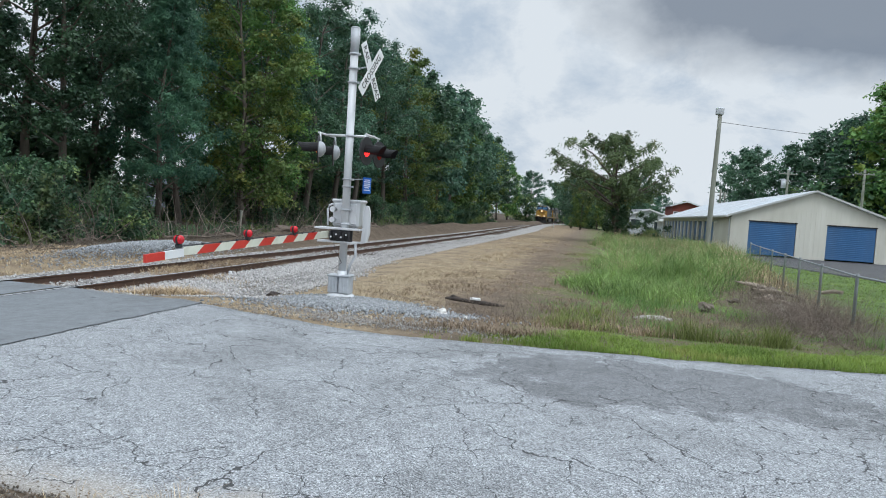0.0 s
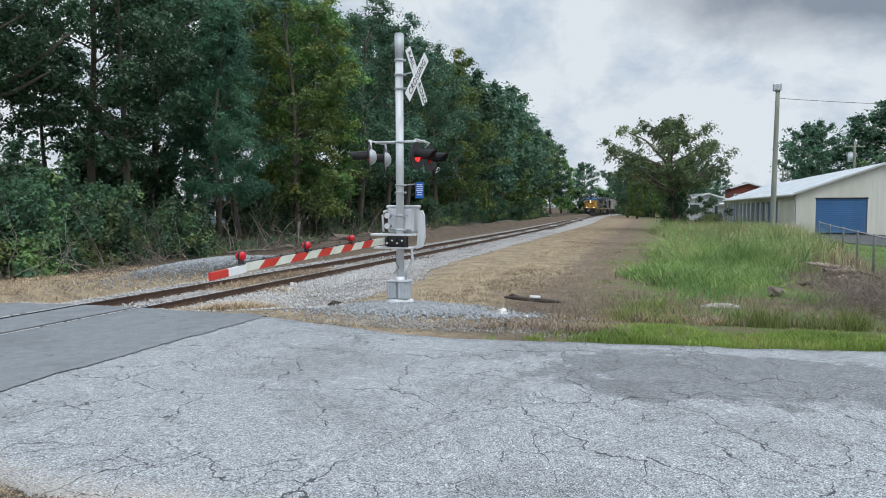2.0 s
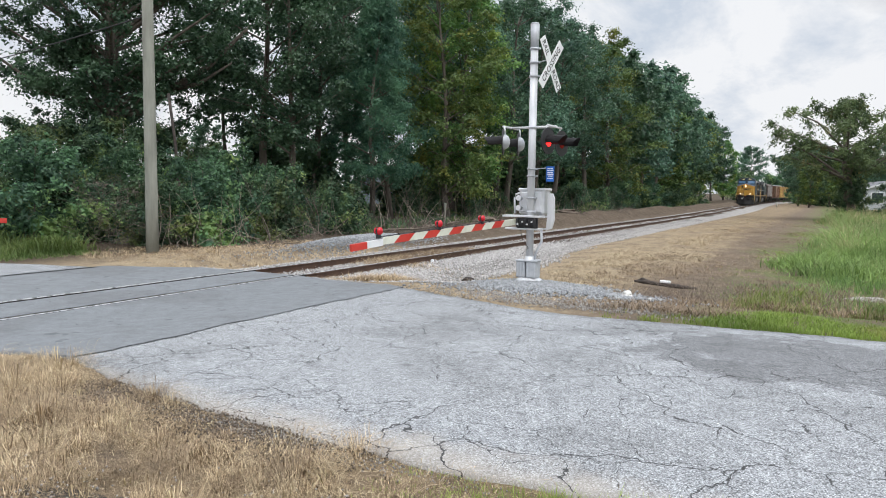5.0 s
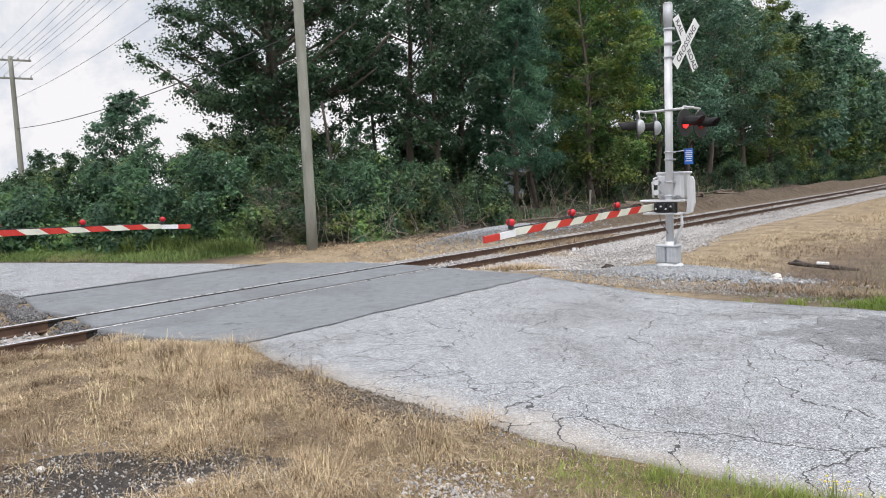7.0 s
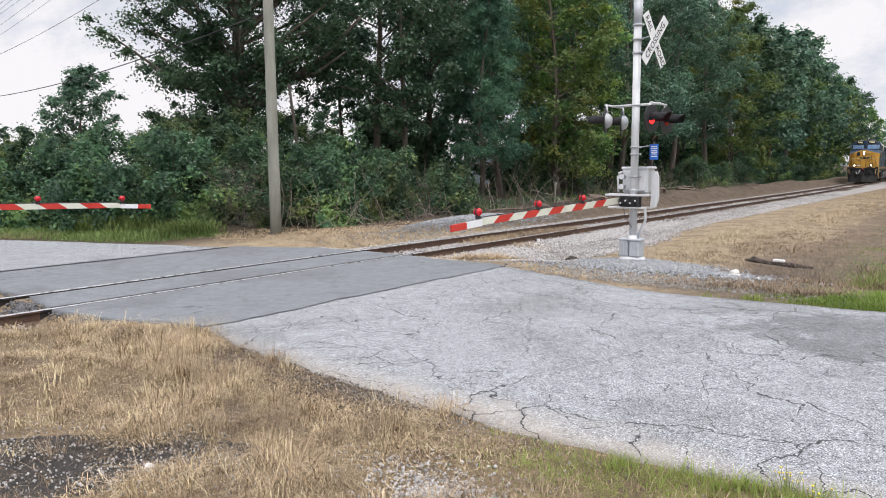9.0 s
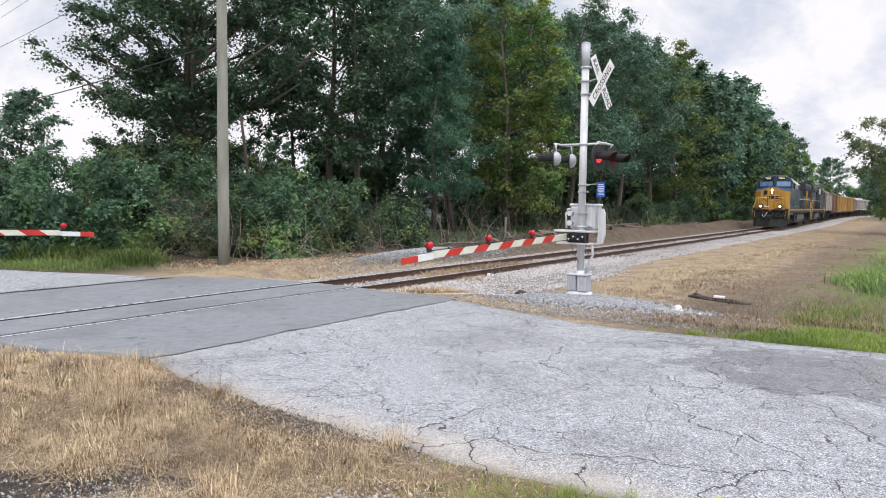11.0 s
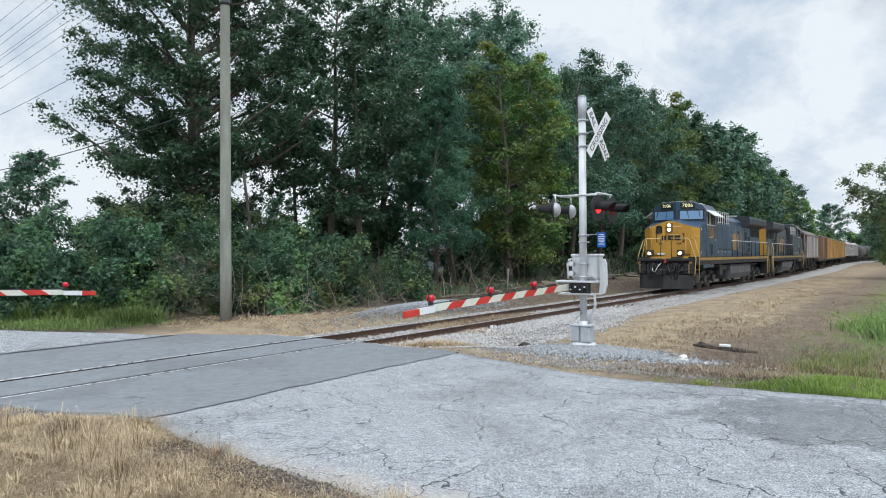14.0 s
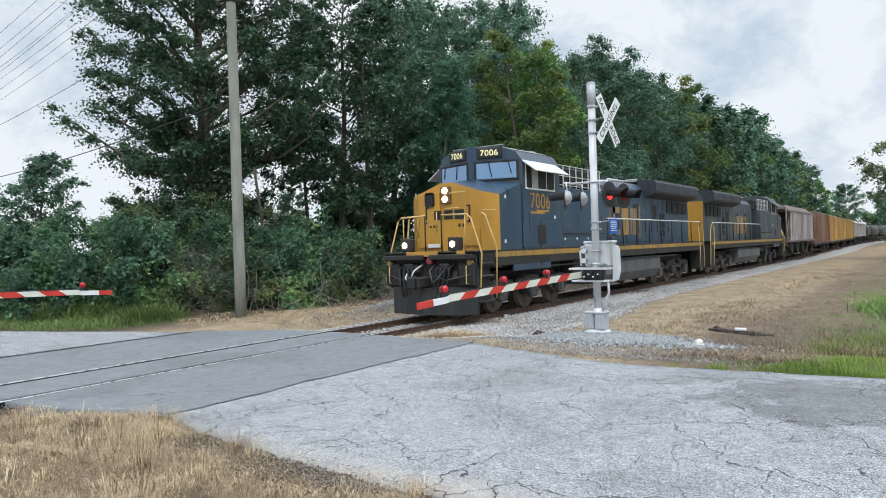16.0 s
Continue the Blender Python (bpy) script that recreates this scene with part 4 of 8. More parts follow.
    am = Matrix(((u.x, side.x, up.x, root.x), (u.y, side.y, up.y, root.y), (u.z, side.z, up.z, root.z), (0, 0, 0, 1)))
    length = (tip - root).length
    bm = bmesh.new()
    add_box(bm, 0.0, length - 0.8, -0.011, 0.011, -0.045, 0.045)
    bmesh.ops.transform(bm, matrix=am, verts=bm.verts)
    arm = part("gate_arm", bm, MAT_ARM_WHITE, sig, "lowered gate arm with red and white stripes")
    # stripes: oblique panels alternately white and red
    cuts, mats_ = [0.0, 0.62], [0]
    while cuts[-1] < length - 0.86:
        mats_.append(1 - mats_[-1])
        cuts.append(cuts[-1] + 0.40)
    for k in range(len(mats_)):
        a, b = cuts[k], cuts[k + 1]
        ha, hb = 0.062 - 0.010 * a / length, 0.062 - 0.010 * b / length
        la, lb = (-0.085 if k else 0.0), -0.085
        bm = bmesh.new()
        for w0, w1 in ((-0.014, 0.014),):
            vs = [bm.verts.new(q) for q in ((a - la, w0, -ha), (b - lb, w0, -hb), (b + lb, w0, hb), (a + la, w0, ha), (a - la, w1, -ha), (b - lb, w1, -hb), (b + lb, w1, hb), (a + la, w1, ha))]
            for idx in ((3, 2, 1, 0), (4, 5, 6, 7), (0, 1, 5, 4), (2, 3, 7, 6), (1, 2, 6, 5), (3, 0, 4, 7)):
                bm.faces.new([vs[i] for i in idx])
        bmesh.ops.transform(bm, matrix=am, verts=bm.verts)
        part("stripe", bm, (MAT_ARM_WHITE, MAT_ARM_RED)[mats_[k]], arm)
    # drooping end piece
    e0 = cuts[-1] - 0.03
    bm = bmesh.new()
    for a, b, mt in ((e0, e0 + 0.38, 0), (e0 + 0.38, length - 0.02, 1)):
        add_box(bm, a, b, -0.02, 0.02, -0.05, 0.046, 0.0, mat=mt)
    bmesh.ops.transform(bm, matrix=am @ pose(0, 0, -0.015) @ Matrix.Translation((e0, 0, 0)) @ pose(0, 0, 0, 0, 1.5, 0) @ Matrix.Translation((-e0, 0, 0)), verts=bm.verts)
    part("arm_tip", bm, (MAT_SIGN_WHITE, MAT_ARM_RED), arm, "white end piece with a red tip")
    bm = bmesh.new()
    add_tube(bm, [(0.6, 0, 0.075), (length - 0.7, 0, 0.066)], 0.008, 5)
    for k in range(9):
        add_box(bm, 0.7 + k * 0.43, 0.73 + k * 0.43, -0.012, 0.012, 0.055, 0.085)
    bmesh.ops.transform(bm, matrix=am, verts=bm.verts)
    part("lamp_cable", bm, MAT_WIRE, arm)
    for d in (length - 0.66, length - 2.34, length - 3.86):
        bm = bmesh.new()
        add_box(bm, d - 0.04, d + 0.04, -0.03, 0.03, 0.045, 0.1, 0.01)
        add_box(bm, d - 0.055, d + 0.055, -0.018, 0.018, 0.1, 0.2, 0.014)
        bmesh.ops.transform(bm, matrix=am, verts=bm.verts)
        lamp_ = part("arm_lamp", bm, MAT_BLACK, arm, "black arm lamp with red lenses")
        for side_ in (-1, 1):
            bm = bmesh.new()
            rows_ = []
            for v, r in ((0.016, 0.058), (0.04, 0.055), (0.058, 0.036), (0.064, 0.004)):
                rows_.append([bm.verts.new((d + r * math.cos(a * 0.5236), side_ * v, 0.152 + r * math.sin(a * 0.5236))) for a in range(12)])
            for p0, p1 in zip(rows_, rows_[1:]):
                for k in range(12):
                    bm.faces.new((p0[k], p0[(k + 1) % 12], p1[(k + 1) % 12], p1[k])).smooth = True
            bmesh.ops.transform(bm, matrix=am, verts=bm.verts)
            part("lens", bm, MAT_RED_LAMP, lamp_, "red lens")
    return sig


crossing_signal(pose(-4.69, 12.68, 0.05), "silver crossing signal with crossbuck, red flashers and lowered striped gate arm", 5.45)
crossing_signal(pose(-14.25, 2.15, 0.12, 0, 0, 180), "silver crossing signal beyond the track, its striped gate arm lowered", 5.4)


# ---- train ----
MAT_LOCO_BLUE = weathered("faded_dark_blue_loco_paint", (0.016, 0.040, 0.074), (0.032, 0.066, 0.114), 0.36, 0, 1.6, (0.062, 0.08, 0.098), 0.34, streak=True, bump_s=0.05)
MAT_LOCO_GRIMY = weathered("grimy_blue_grey_loco_paint", (0.026, 0.040, 0.052), (0.046, 0.064, 0.080), 0.5, 0, 1.3, (0.10, 0.10, 0.095), 0.4, streak=True, bump_s=0.05)
MAT_LOCO_YELLOW = weathered("loco_yellow_paint", (0.42, 0.215, 0.024), (0.52, 0.285, 0.036), 0.42, 0, 2.0, (0.30, 0.18, 0.05), 0.3, streak=True, bump_s=0.05)
MAT_PLOW = weathered("dusty_black_plow", (0.010, 0.010, 0.011), (0.032, 0.032, 0.033), 0.7, 0, 2, (0.08, 0.075, 0.07), 0.2, streak=True)
MAT_STRIPE = weathered("dull_yellow_stripe", (0.32, 0.18, 0.03), (0.44, 0.27, 0.05), 0.5, 0, 3, (0.12, 0.10, 0.08), 0.4, streak=True)
MAT_MARK = weathered("worn_yellow_marking", (0.34, 0.19, 0.035), (0.44, 0.26, 0.05), 0.5, 0, 2.5, (0.05, 0.075, 0.11), 0.45, streak=True)
MAT_UNDER = weathered("grimy_underframe", (0.007, 0.007, 0.007), (0.022, 0.022, 0.022), 0.75, 0, 3, (0.06, 0.055, 0.05), 0.22)
MAT_SOOT = weathered("sooty_radiator_paint", (0.012, 0.017, 0.025), (0.028, 0.036, 0.048), 0.5, 0, 2, (0.05, 0.05, 0.05), 0.25, streak=True)
MAT_TRUCK = weathered("dusty_grey_truck_castings", (0.045, 0.045, 0.046), (0.13, 0.13, 0.13), 0.75, 0, 4, (0.02, 0.019, 0.018), 0.55)
MAT_TANK = weathered("dusty_grey_fuel_tank", (0.075, 0.08, 0.085), (0.13, 0.135, 0.14), 0.6, 0, 2, (0.035, 0.035, 0.035), 0.35, streak=True)
MAT_WHEEL = weathered("steel_wheel", (0.06, 0.05, 0.045), (0.16, 0.13, 0.11), 0.6, 0.6, 5)
MAT_GLASS, _nt, _p = node_material("sky_coloured_cab_glass")
# blue base colour stands in for the sky reflected in the glass
_p.inputs["Base Color"].default_value = (0.16, 0.29, 0.48, 1)
_p.inputs["Roughness"].default_value = 0.06
_p.inputs["Specular IOR Level"].default_value = 1.0
MAT_DARK = weathered("dark_opening", (0.008, 0.008, 0.009), (0.02, 0.02, 0.021), 0.7)
MAT_RAILING = weathered("pale_yellow_handrail", (0.46, 0.31, 0.10), (0.58, 0.42, 0.17), 0.5, 0, 4)
MAT_RAILING_WHITE = weathered("pale_handrail", (0.5, 0.5, 0.48), (0.66, 0.66, 0.64), 0.5, 0, 4)
MAT_SILVER_ROOF = weathered("bare_metal_roof", (0.30, 0.32, 0.34), (0.52, 0.54, 0.56), 0.5, 0.3, 2, (0.15, 0.13, 0.11), 0.4, streak=True)
MAT_NUMBER_BOARD = weathered("number_board_black", (0.008, 0.008, 0.008), (0.016, 0.016, 0.016), 0.4)
MAT_NUMBER_LIT = glow_material("lit_number_digits", (0.85, 0.80, 0.42), 0.45)
MAT_RIM = weathered("dull_brown_lamp_housing", (0.10, 0.06, 0.03), (0.17, 0.10, 0.05), 0.6, 0, 5)
MAT_GREY_SASH = weathered("grey_window_sash", (0.30, 0.32, 0.34), (0.42, 0.44, 0.46), 0.5, 0, 5)
MAT_RED_PLATE = weathered("red_hose_cap", (0.25, 0.03, 0.04), (0.35, 0.05, 0.06), 0.5)


def block(name, parent, material, x0, x1, y0, y1, z0, z1, bevel=0.02, label="", m=None):
    bm = bmesh.new()
    add_box(bm, x0, x1, y0, y1, z0, z1, bevel, m)
    return part(name, bm, material, parent, label)


def pipe(name, parent, material, pts, r=0.02, label="", sides=7):
    bm = bmesh.new()
    add_tube(bm, pts, r, sides)
    return part(name, bm, material, parent, label, True)


WHEELS = []


def wheelset(parent, y, r):
    """Axle with two wheels; its origin is the axle's middle, so that it can roll."""
    bm = bmesh.new()
    for s in (-1, 1):
        add_tube(bm, [(s * 0.685, 0, 0), (s * 0.70, 0, 0), (s * 0.715, 0, 0), (s * 0.82, 0, 0)], [r + 0.028, r + 0.028, r, r - 0.006], 28)
        add_tube(bm, [(s * 0.82, 0, 0), (s * 0.86, 0, 0)], [0.16, 0.15], 14)
        for k in range(3):
            a = k * 2.094
            add_box(bm, s * 0.822 - 0.008, s * 0.822 + 0.008, -0.07, 0.07, r * 0.45, r * 0.75, 0, pose(0, 0, 0, math.degrees(a)))
    add_tube(bm, [(-0.7, 0, 0), (0.7, 0, 0)], 0.09, 10)
    ob = part("wheelset", bm, MAT_WHEEL, parent)
    ob.matrix_basis = pose(0, y, r)
    WHEELS.append((ob, y, r))
    return ob


def loco_truck(parent, yc):
    r = 0.533
    for dy in (-1.85, 0, 1.85):
        wheelset(parent, yc + dy, r)
    for s in (-1, 1):
        bm = bmesh.new()
        lo, hi = (0.88, 1.04) if s > 0 else (-1.04, -0.88)
        out = [(-2.55, 0.62), (-2.35, 0.42), (-1.5, 0.42), (-1.2, 0.62), (-0.5, 0.62), (-0.35, 0.42), (0.35, 0.42), (0.5, 0.62), (1.2, 0.62), (1.5, 0.42), (2.35, 0.42), (2.55, 0.62), (2.55, 0.85), (2.2, 0.98), (1.2, 0.92), (0, 1.02), (-1.2, 0.92), (-2.2, 0.98), (-2.55, 0.85)]
        add_prism(bm, [(u + yc, v) for u, v in out], "x", lo, hi)
        frame_ = part("truck_frame", bm, MAT_TRUCK, parent, "dusty cast truck frame")
        for dy in (-1.85, 0, 1.85):
            bm = bmesh.new()
            x0, x1 = (1.04, 1.18) if s > 0 else (-1.18, -1.04)
            add_box(bm, x0, x1, yc + dy - 0.22, yc + dy + 0.22, 0.34, 0.75, 0.04)
            add_box(bm, x0 - 0.01 * s, x1 + 0.01 * s, yc + dy - 0.13, yc + dy + 0.13, 0.42, 0.66, 0.03)
            part("axle_box", bm, MAT_TRUCK, frame_)
            for k in (-0.33, 0.33):
                bm = bmesh.new()
                for j in range(5):
                    add_tube(bm, [(s * 1.08, yc + dy + k, 0.5 + j * 0.06), (s * 1.08, yc + dy + k, 0.535 + j * 0.06)], 0.075, 10)
                part("coil_spring", bm, MAT_UNDER, frame_)
        pipe("brake_cylinder", frame_, MAT_UNDER, [(s * 1.12, yc - 1.1, 0.9), (s * 1.12, yc - 0.6, 0.9)], 0.1)
        pipe("brake_cylinder", frame_, MAT_UNDER, [(s * 1.12, yc + 0.6, 0.9), (s * 1.12, yc + 1.1, 0.9)], 0.1)
        pipe("sand_pipe", frame_, MAT_UNDER, [(s * 1.0, yc - 2.5, 0.9), (s * 0.95, yc - 2.55, 0.5), (s * 0.8, yc - 2.5, 0.15)], 0.025)
    block("bolster", parent, MAT_UNDER, -0.8, 0.8, yc - 2.4, yc + 2.4, 0.65, 1.2)


def locomotive(label, numbers, awning):
    """A six-axle wide-nosed diesel; local y runs back from the middle, the nose at -y."""
    loco = thing("locomotive", pose(0, 0, 0), label, "locomotive", "locomotives")
    F, R = -11.1, 11.1
    B, Y = MAT_LOCO_BLUE if awning else MAT_LOCO_GRIMY, MAT_LOCO_YELLOW
    # frame and deck
    bm = bmesh.new()
    add_box(bm, -1.5, 1.5, F + 0.45, R - 0.45, 1.38, 1.77, 0.015)
    part("underframe", bm, MAT_UNDER, loco)
    for s in (-1, 1):
        block("sill_stripe", loco, MAT_STRIPE, s * 1.5, s * 1.512, F + 1.35, R - 0.6, 1.62, 1.8, 0.002, "dull yellow stripe along the sill")
        block("sill_skirt", loco, B, s * 1.42, s * 1.495, F + 2.4, F + 4.7, 1.2, 1.61, 0.01)
    block("deck", loco, MAT_UNDER, -1.52, 1.52, F + 0.3, R - 0.3, 1.775, 1.82, 0.006)
    # pilot
    bm = bmesh.new()
    plan = [(-1.42, F + 0.55), (-1.15, F + 0.2), (0, F - 0.02), (1.15, F + 0.2), (1.42, F + 0.55), (1.42, F + 0.62), (-1.42, F + 0.62)]
    add_prism(bm, plan, "z", 0.13, 0.86)
    part("pilot_plow", bm, MAT_PLOW, loco, "dusty dark grey pilot plow")
    block("pilot_plate", loco, MAT_UNDER, -1.5, 1.5, F + 0.42, F + 0.55, 0.86, 1.77, 0.01)
    for s in (-1, 1):
        block("step_well", loco, MAT_UNDER, s * 1.38, s * 0.98, F + 0.64, F + 1.3, 0.45, 1.76, 0.02)
        for k in range(4):
            block("step", loco, MAT_TRUCK, s * 1.54, s * 1.0, F + 0.66, F + 1.24, 0.44 + k * 0.34, 0.48 + k * 0.34, 0.004)
        block("pilot_wing", loco, MAT_UNDER, s * 1.0, s * 1.48, F + 0.3, F + 0.42, 0.9, 1.5, 0.02)
        pipe("uncoupling_lever", loco, MAT_TRUCK, [(s * 0.35, F + 0.2, 1.16), (s * 0.7, F + 0.14, 1.05), (s * 1.4, F + 0.26, 1.2)], 0.018)
        for k in (0.42, 0.56, 0.7, 0.84):
            pipe("air_hose", loco, MAT_UNDER, [(s * k, F + 0.42, 1.5), (s * k, F + 0.12, 1.36), (s * (k - 0.06), F + 0.04, 0.9), (s * (k - 0.15), F + 0.1, 0.6)], 0.028)
    for s in (-1, 1):
        pipe("brake_hose", loco, MAT_RAILING_WHITE if s < 0 else MAT_TRUCK, [(s * 0.2, F + 0.4, 1.5), (s * 0.26, F + 0.02, 1.32), (s * 0.4, F - 0.06, 1.0), (s * 0.56, F + 0.0, 1.12), (s * 0.62, F + 0.4, 1.52)], 0.022)
        block("anticlimber", loco, MAT_UNDER, s * 0.1, s * 1.48, F + 0.2, F + 0.42, 1.6, 1.74, 0.02)
        block("valve_box", loco, MAT_UNDER, s * 0.45, s * 0.75, F + 0.18, F + 0.42, 1.28, 1.5, 0.03)
        bm = bmesh.new()
        add_tube(bm, [(s * 1.36, F + 0.42, 1.52), (s * 1.36, F + 0.28, 1.52)], 0.075, 14)
        part("marker_disc", bm, MAT_STRIPE, loco, "small yellow disc on the pilot")
    for x, y, z in ((-1.2, 0.34, 1.0), (-1.05, 0.36, 0.72), (1.12, 0.34, 0.74), (0.92, 0.3, 1.2), (-0.34, 0.3, 1.36)):
        block("pilot_bracket", loco, MAT_TRUCK, x - 0.06, x + 0.06, F + y - 0.06, F + y + 0.16, z - 0.09, z + 0.09, 0.02)
    for x in (-1.3, 1.3):
        pipe("pilot_grab_iron", loco, MAT_RAILING, [(x, F + 0.4, 0.95), (x, F + 0.22, 0.97), (x, F + 0.22, 1.42), (x, F + 0.4, 1.44)], 0.014)
    bm = bmesh.new()
    add_box(bm, -0.16, 0.16, F - 0.25, F + 0.45, 0.88, 1.15, 0.03)
    add_box(bm, -0.2, 0.08, F - 0.45, F - 0.2, 0.84, 1.18, 0.05)
    add_box(bm, 0.1, 0.2, F - 0.4, F - 0.2, 0.86, 1.16, 0.04)
    part("coupler", bm, MAT_UNDER, loco, "knuckle coupler")
    bm = bmesh.new()
    add_tube(bm, [(0.06, F + 0.42, 1.58), (0.06, F + 0.3, 1.58), (0.06, F + 0.27, 1.58)], [0.11, 0.11, 0.08], 14)
    part("hose_cap", bm, MAT_RED_PLATE, loco, "dull red round receptacle cap")
    for x0, x1 in ((-0.72, 0.36), (0.98, 1.24)):
        block("front_sill_stripe", loco, Y, x0, x1, F + 0.26, F + 0.30, 1.69, 1.83, 0.004)
    # ditch lights
    for s in (-1, 1):
        bm = bmesh.new()
        add_box(bm, s * 0.64, s * 0.98, F + 0.34, F + 0.62, 1.83, 2.2, 0.03)
        box_ = part("ditch_light", bm, MAT_UNDER, loco, "black ditch light box")
        bm = bmesh.new()
        add_tube(bm, [(s * 0.81, F + 0.35, 2.01), (s * 0.81, F + 0.33, 2.01)], 0.125, 18)
        part("lamp_rim", bm, MAT_TRUCK, box_)
        bm = bmesh.new()
        add_tube(bm, [(s * 0.81, F + 0.34, 2.01), (s * 0.81, F + 0.315, 2.01)], 0.085, 18)
        part("lens", bm, MAT_HEADLIGHT, box_, "glowing lamp lens")
    # nose: a wide hood, its front a low gable with chamfered corners, the top rising to the cab
    bm = bmesh.new()
    plan = [(-1.5, F + 2.9), (-1.5, F + 1.68), (-1.12, F + 1.32), (-0.2, F + 1.28), (0.2, F + 1.28), (1.12, F + 1.32), (1.5, F + 1.68), (1.5, F + 2.9)]
    tops = [3.72, 3.36, 3.46, 3.76, 3.76, 3.46, 3.36, 3.72]
    lo = [bm.verts.new((x, y, 1.82)) for x, y in plan]
    hi = [bm.verts.new((x, y, z)) for (x, y), z in zip(plan, tops)]
    for k in range(8):
        f = bm.faces.new((lo[k], lo[(k + 1) % 8], hi[(k + 1) % 8], hi[k]))
        f.material_index = 0 if 1 <= k <= 5 else 1
    c0, c1 = bm.verts.new((-0.2, F + 2.9, 3.94)), bm.verts.new((0.2, F + 2.9, 3.94))
    for q in ((hi[0], hi[1], c0), (hi[1], hi[2], c0), (hi[2], hi[3], c0), (hi[3], hi[4], c1, c0), (hi[4], hi[5], c1), (hi[5], hi[6], c1), (hi[6], hi[7], c1)):
        bm.faces.new(q).material_index = 1
    bmesh.ops.recalc_face_normals(bm, faces=bm.faces[:])
    nose = part("nose", bm, (Y, B), loco, "yellow-fronted wide nose")
    block("door", nose, Y, -0.98, -0.22, F + 1.235, F + 1.29, 1.92, 3.5, 0.012, "yellow nose door")
    for z in (2.1, 2.75, 3.3):
        block("hinge", nose, Y, -1.03, -0.95, F + 1.22, F + 1.25, z - 0.06, z + 0.06, 0.006)
    bm = bmesh.new()
    add_box(bm, -0.68, -0.42, F + 1.215, F + 1.24, 3.13, 3.48, 0.05)
    part("door_window", bm, MAT_DARK, nose)
    bm = bmesh.new()
    add_box(bm, -0.71, -0.39, F + 1.225, F + 1.238, 3.1, 3.51, 0.05)
    part("window_rim", bm, MAT_UNDER, nose)
    block("headlight_box", nose, MAT_RIM, -0.17, 0.17, F + 1.2, F + 1.29, 3.16, 3.65, 0.02, "dull brown headlight housing")
    for z in (3.29, 3.53):
        bm = bmesh.new()
        add_tube(bm, [(0.0, F + 1.205, z), (0.0, F + 1.18, z)], 0.092, 18)
        part("headlight", bm, MAT_HEADLIGHT, nose, "glowing headlight")
    # railway's mark: plain dark blocks between two brackets
    for x0, x1, z0, z1 in ((-0.72, -0.67, 2.62, 3.1), (-0.72, -0.6, 2.62, 2.66), (-0.72, -0.6, 3.06, 3.1), (0.74, 0.79, 2.62, 3.1), (0.67, 0.79, 2.62, 2.66), (0.67, 0.79, 3.06, 3.1), (-0.42, -0.16, 2.72, 2.98), (-0.1, 0.2, 2.72, 2.98), (0.26, 0.58, 2.72, 2.98)):
        block("mark_bar", nose, MAT_NUMBER_BOARD, x0, x1, F + 1.226 if x0 < -0.22 else F + 1.272, F + 1.234 if x0 < -0.22 else F + 1.28, z0, z1, 0.0)
    for x in (-0.55, -0.43):
        block("vent_dot", nose, MAT_DARK, x - 0.035, x + 0.035, F + 1.226, F + 1.234, 2.5, 2.58, 0.0)
    for x in (0.42, 0.56):
        block("vent_dot", nose, MAT_DARK, x - 0.035, x + 0.035, F + 1.272, F + 1.28, 2.5, 2.58, 0.0)
    block("name_strip", nose, MAT_SIGN_WHITE, -0.66, -0.24, F + 1.222, F + 1.233, 1.93, 2.03, 0.002)
    block("hatch", nose, Y, 0.5, 1.08, F + 1.27, F + 1.3, 1.95, 2.45, 0.008)
    for pts in ([(0.2, F + 1.16, 3.44), (0.26, F + 1.14, 3.46), (0.72, F + 1.15, 3.44)], [(0.0, F + 1.16, 3.02), (0.5, F + 1.15, 3.02)], [(1.2, F + 1.26, 2.92), (1.5, F + 1.45, 2.92)], [(-0.95, F + 1.16, 2.25), (-0.95, F + 1.14, 2.75), (-0.85, F + 1.16, 2.85)], [(-0.28, F + 1.16, 2.4), (-0.28, F + 1.16, 2.95)], [(-1.02, F + 1.18, 3.3), (-1.02, F + 1.18, 3.5)]):
        pipe("grab_iron", nose, MAT_RAILING, pts, 0.018)
    # front handrails
    for s in (-1, 1):
        pipe("handrail", loco, MAT_RAILING, [(s * 1.36, F + 0.62, 0.75), (s * 1.5, F + 0.6, 0.86), (s * 1.56, F + 0.6, 1.75), (s * 1.24, F + 0.6, 2.7), (s * 1.12, F + 0.6, 2.8), (s * 0.28, F + 0.6, 2.82)], 0.024)
        pipe("handrail", loco, MAT_RAILING, [(s * 1.52, F + 1.36, 0.5), (s * 1.55, F + 1.38, 1.9), (s * 1.32, F + 1.2, 2.78), (s * 1.2, F + 1.22, 2.86)], 0.024)
        pipe("rail_post", loco, MAT_UNDER, [(s * 0.28, F + 0.6, 1.82), (s * 0.28, F + 0.6, 2.82)], 0.022)
        pipe("rail_post", loco, MAT_RAILING, [(s * 1.05, F + 0.6, 1.82), (s * 1.05, F + 0.6, 2.8)], 0.016)
        pipe("rail_chain", loco, MAT_RAILING, [(s * 0.28, F + 0.6, 2.72), (s * 0.12, F + 0.6, 2.56), (0, F + 0.6, 2.52)], 0.008)
    # cab: the front is a shallow wedge under a rounded roof
    bm = bmesh.new()
    sec = [(-1.5, 1.82), (-1.5, 4.4), (-1.3, 4.7), (-0.85, 4.85), (0, 4.89), (0.85, 4.85), (1.3, 4.7), (1.5, 4.4), (1.5, 1.82), (0, 1.82)]
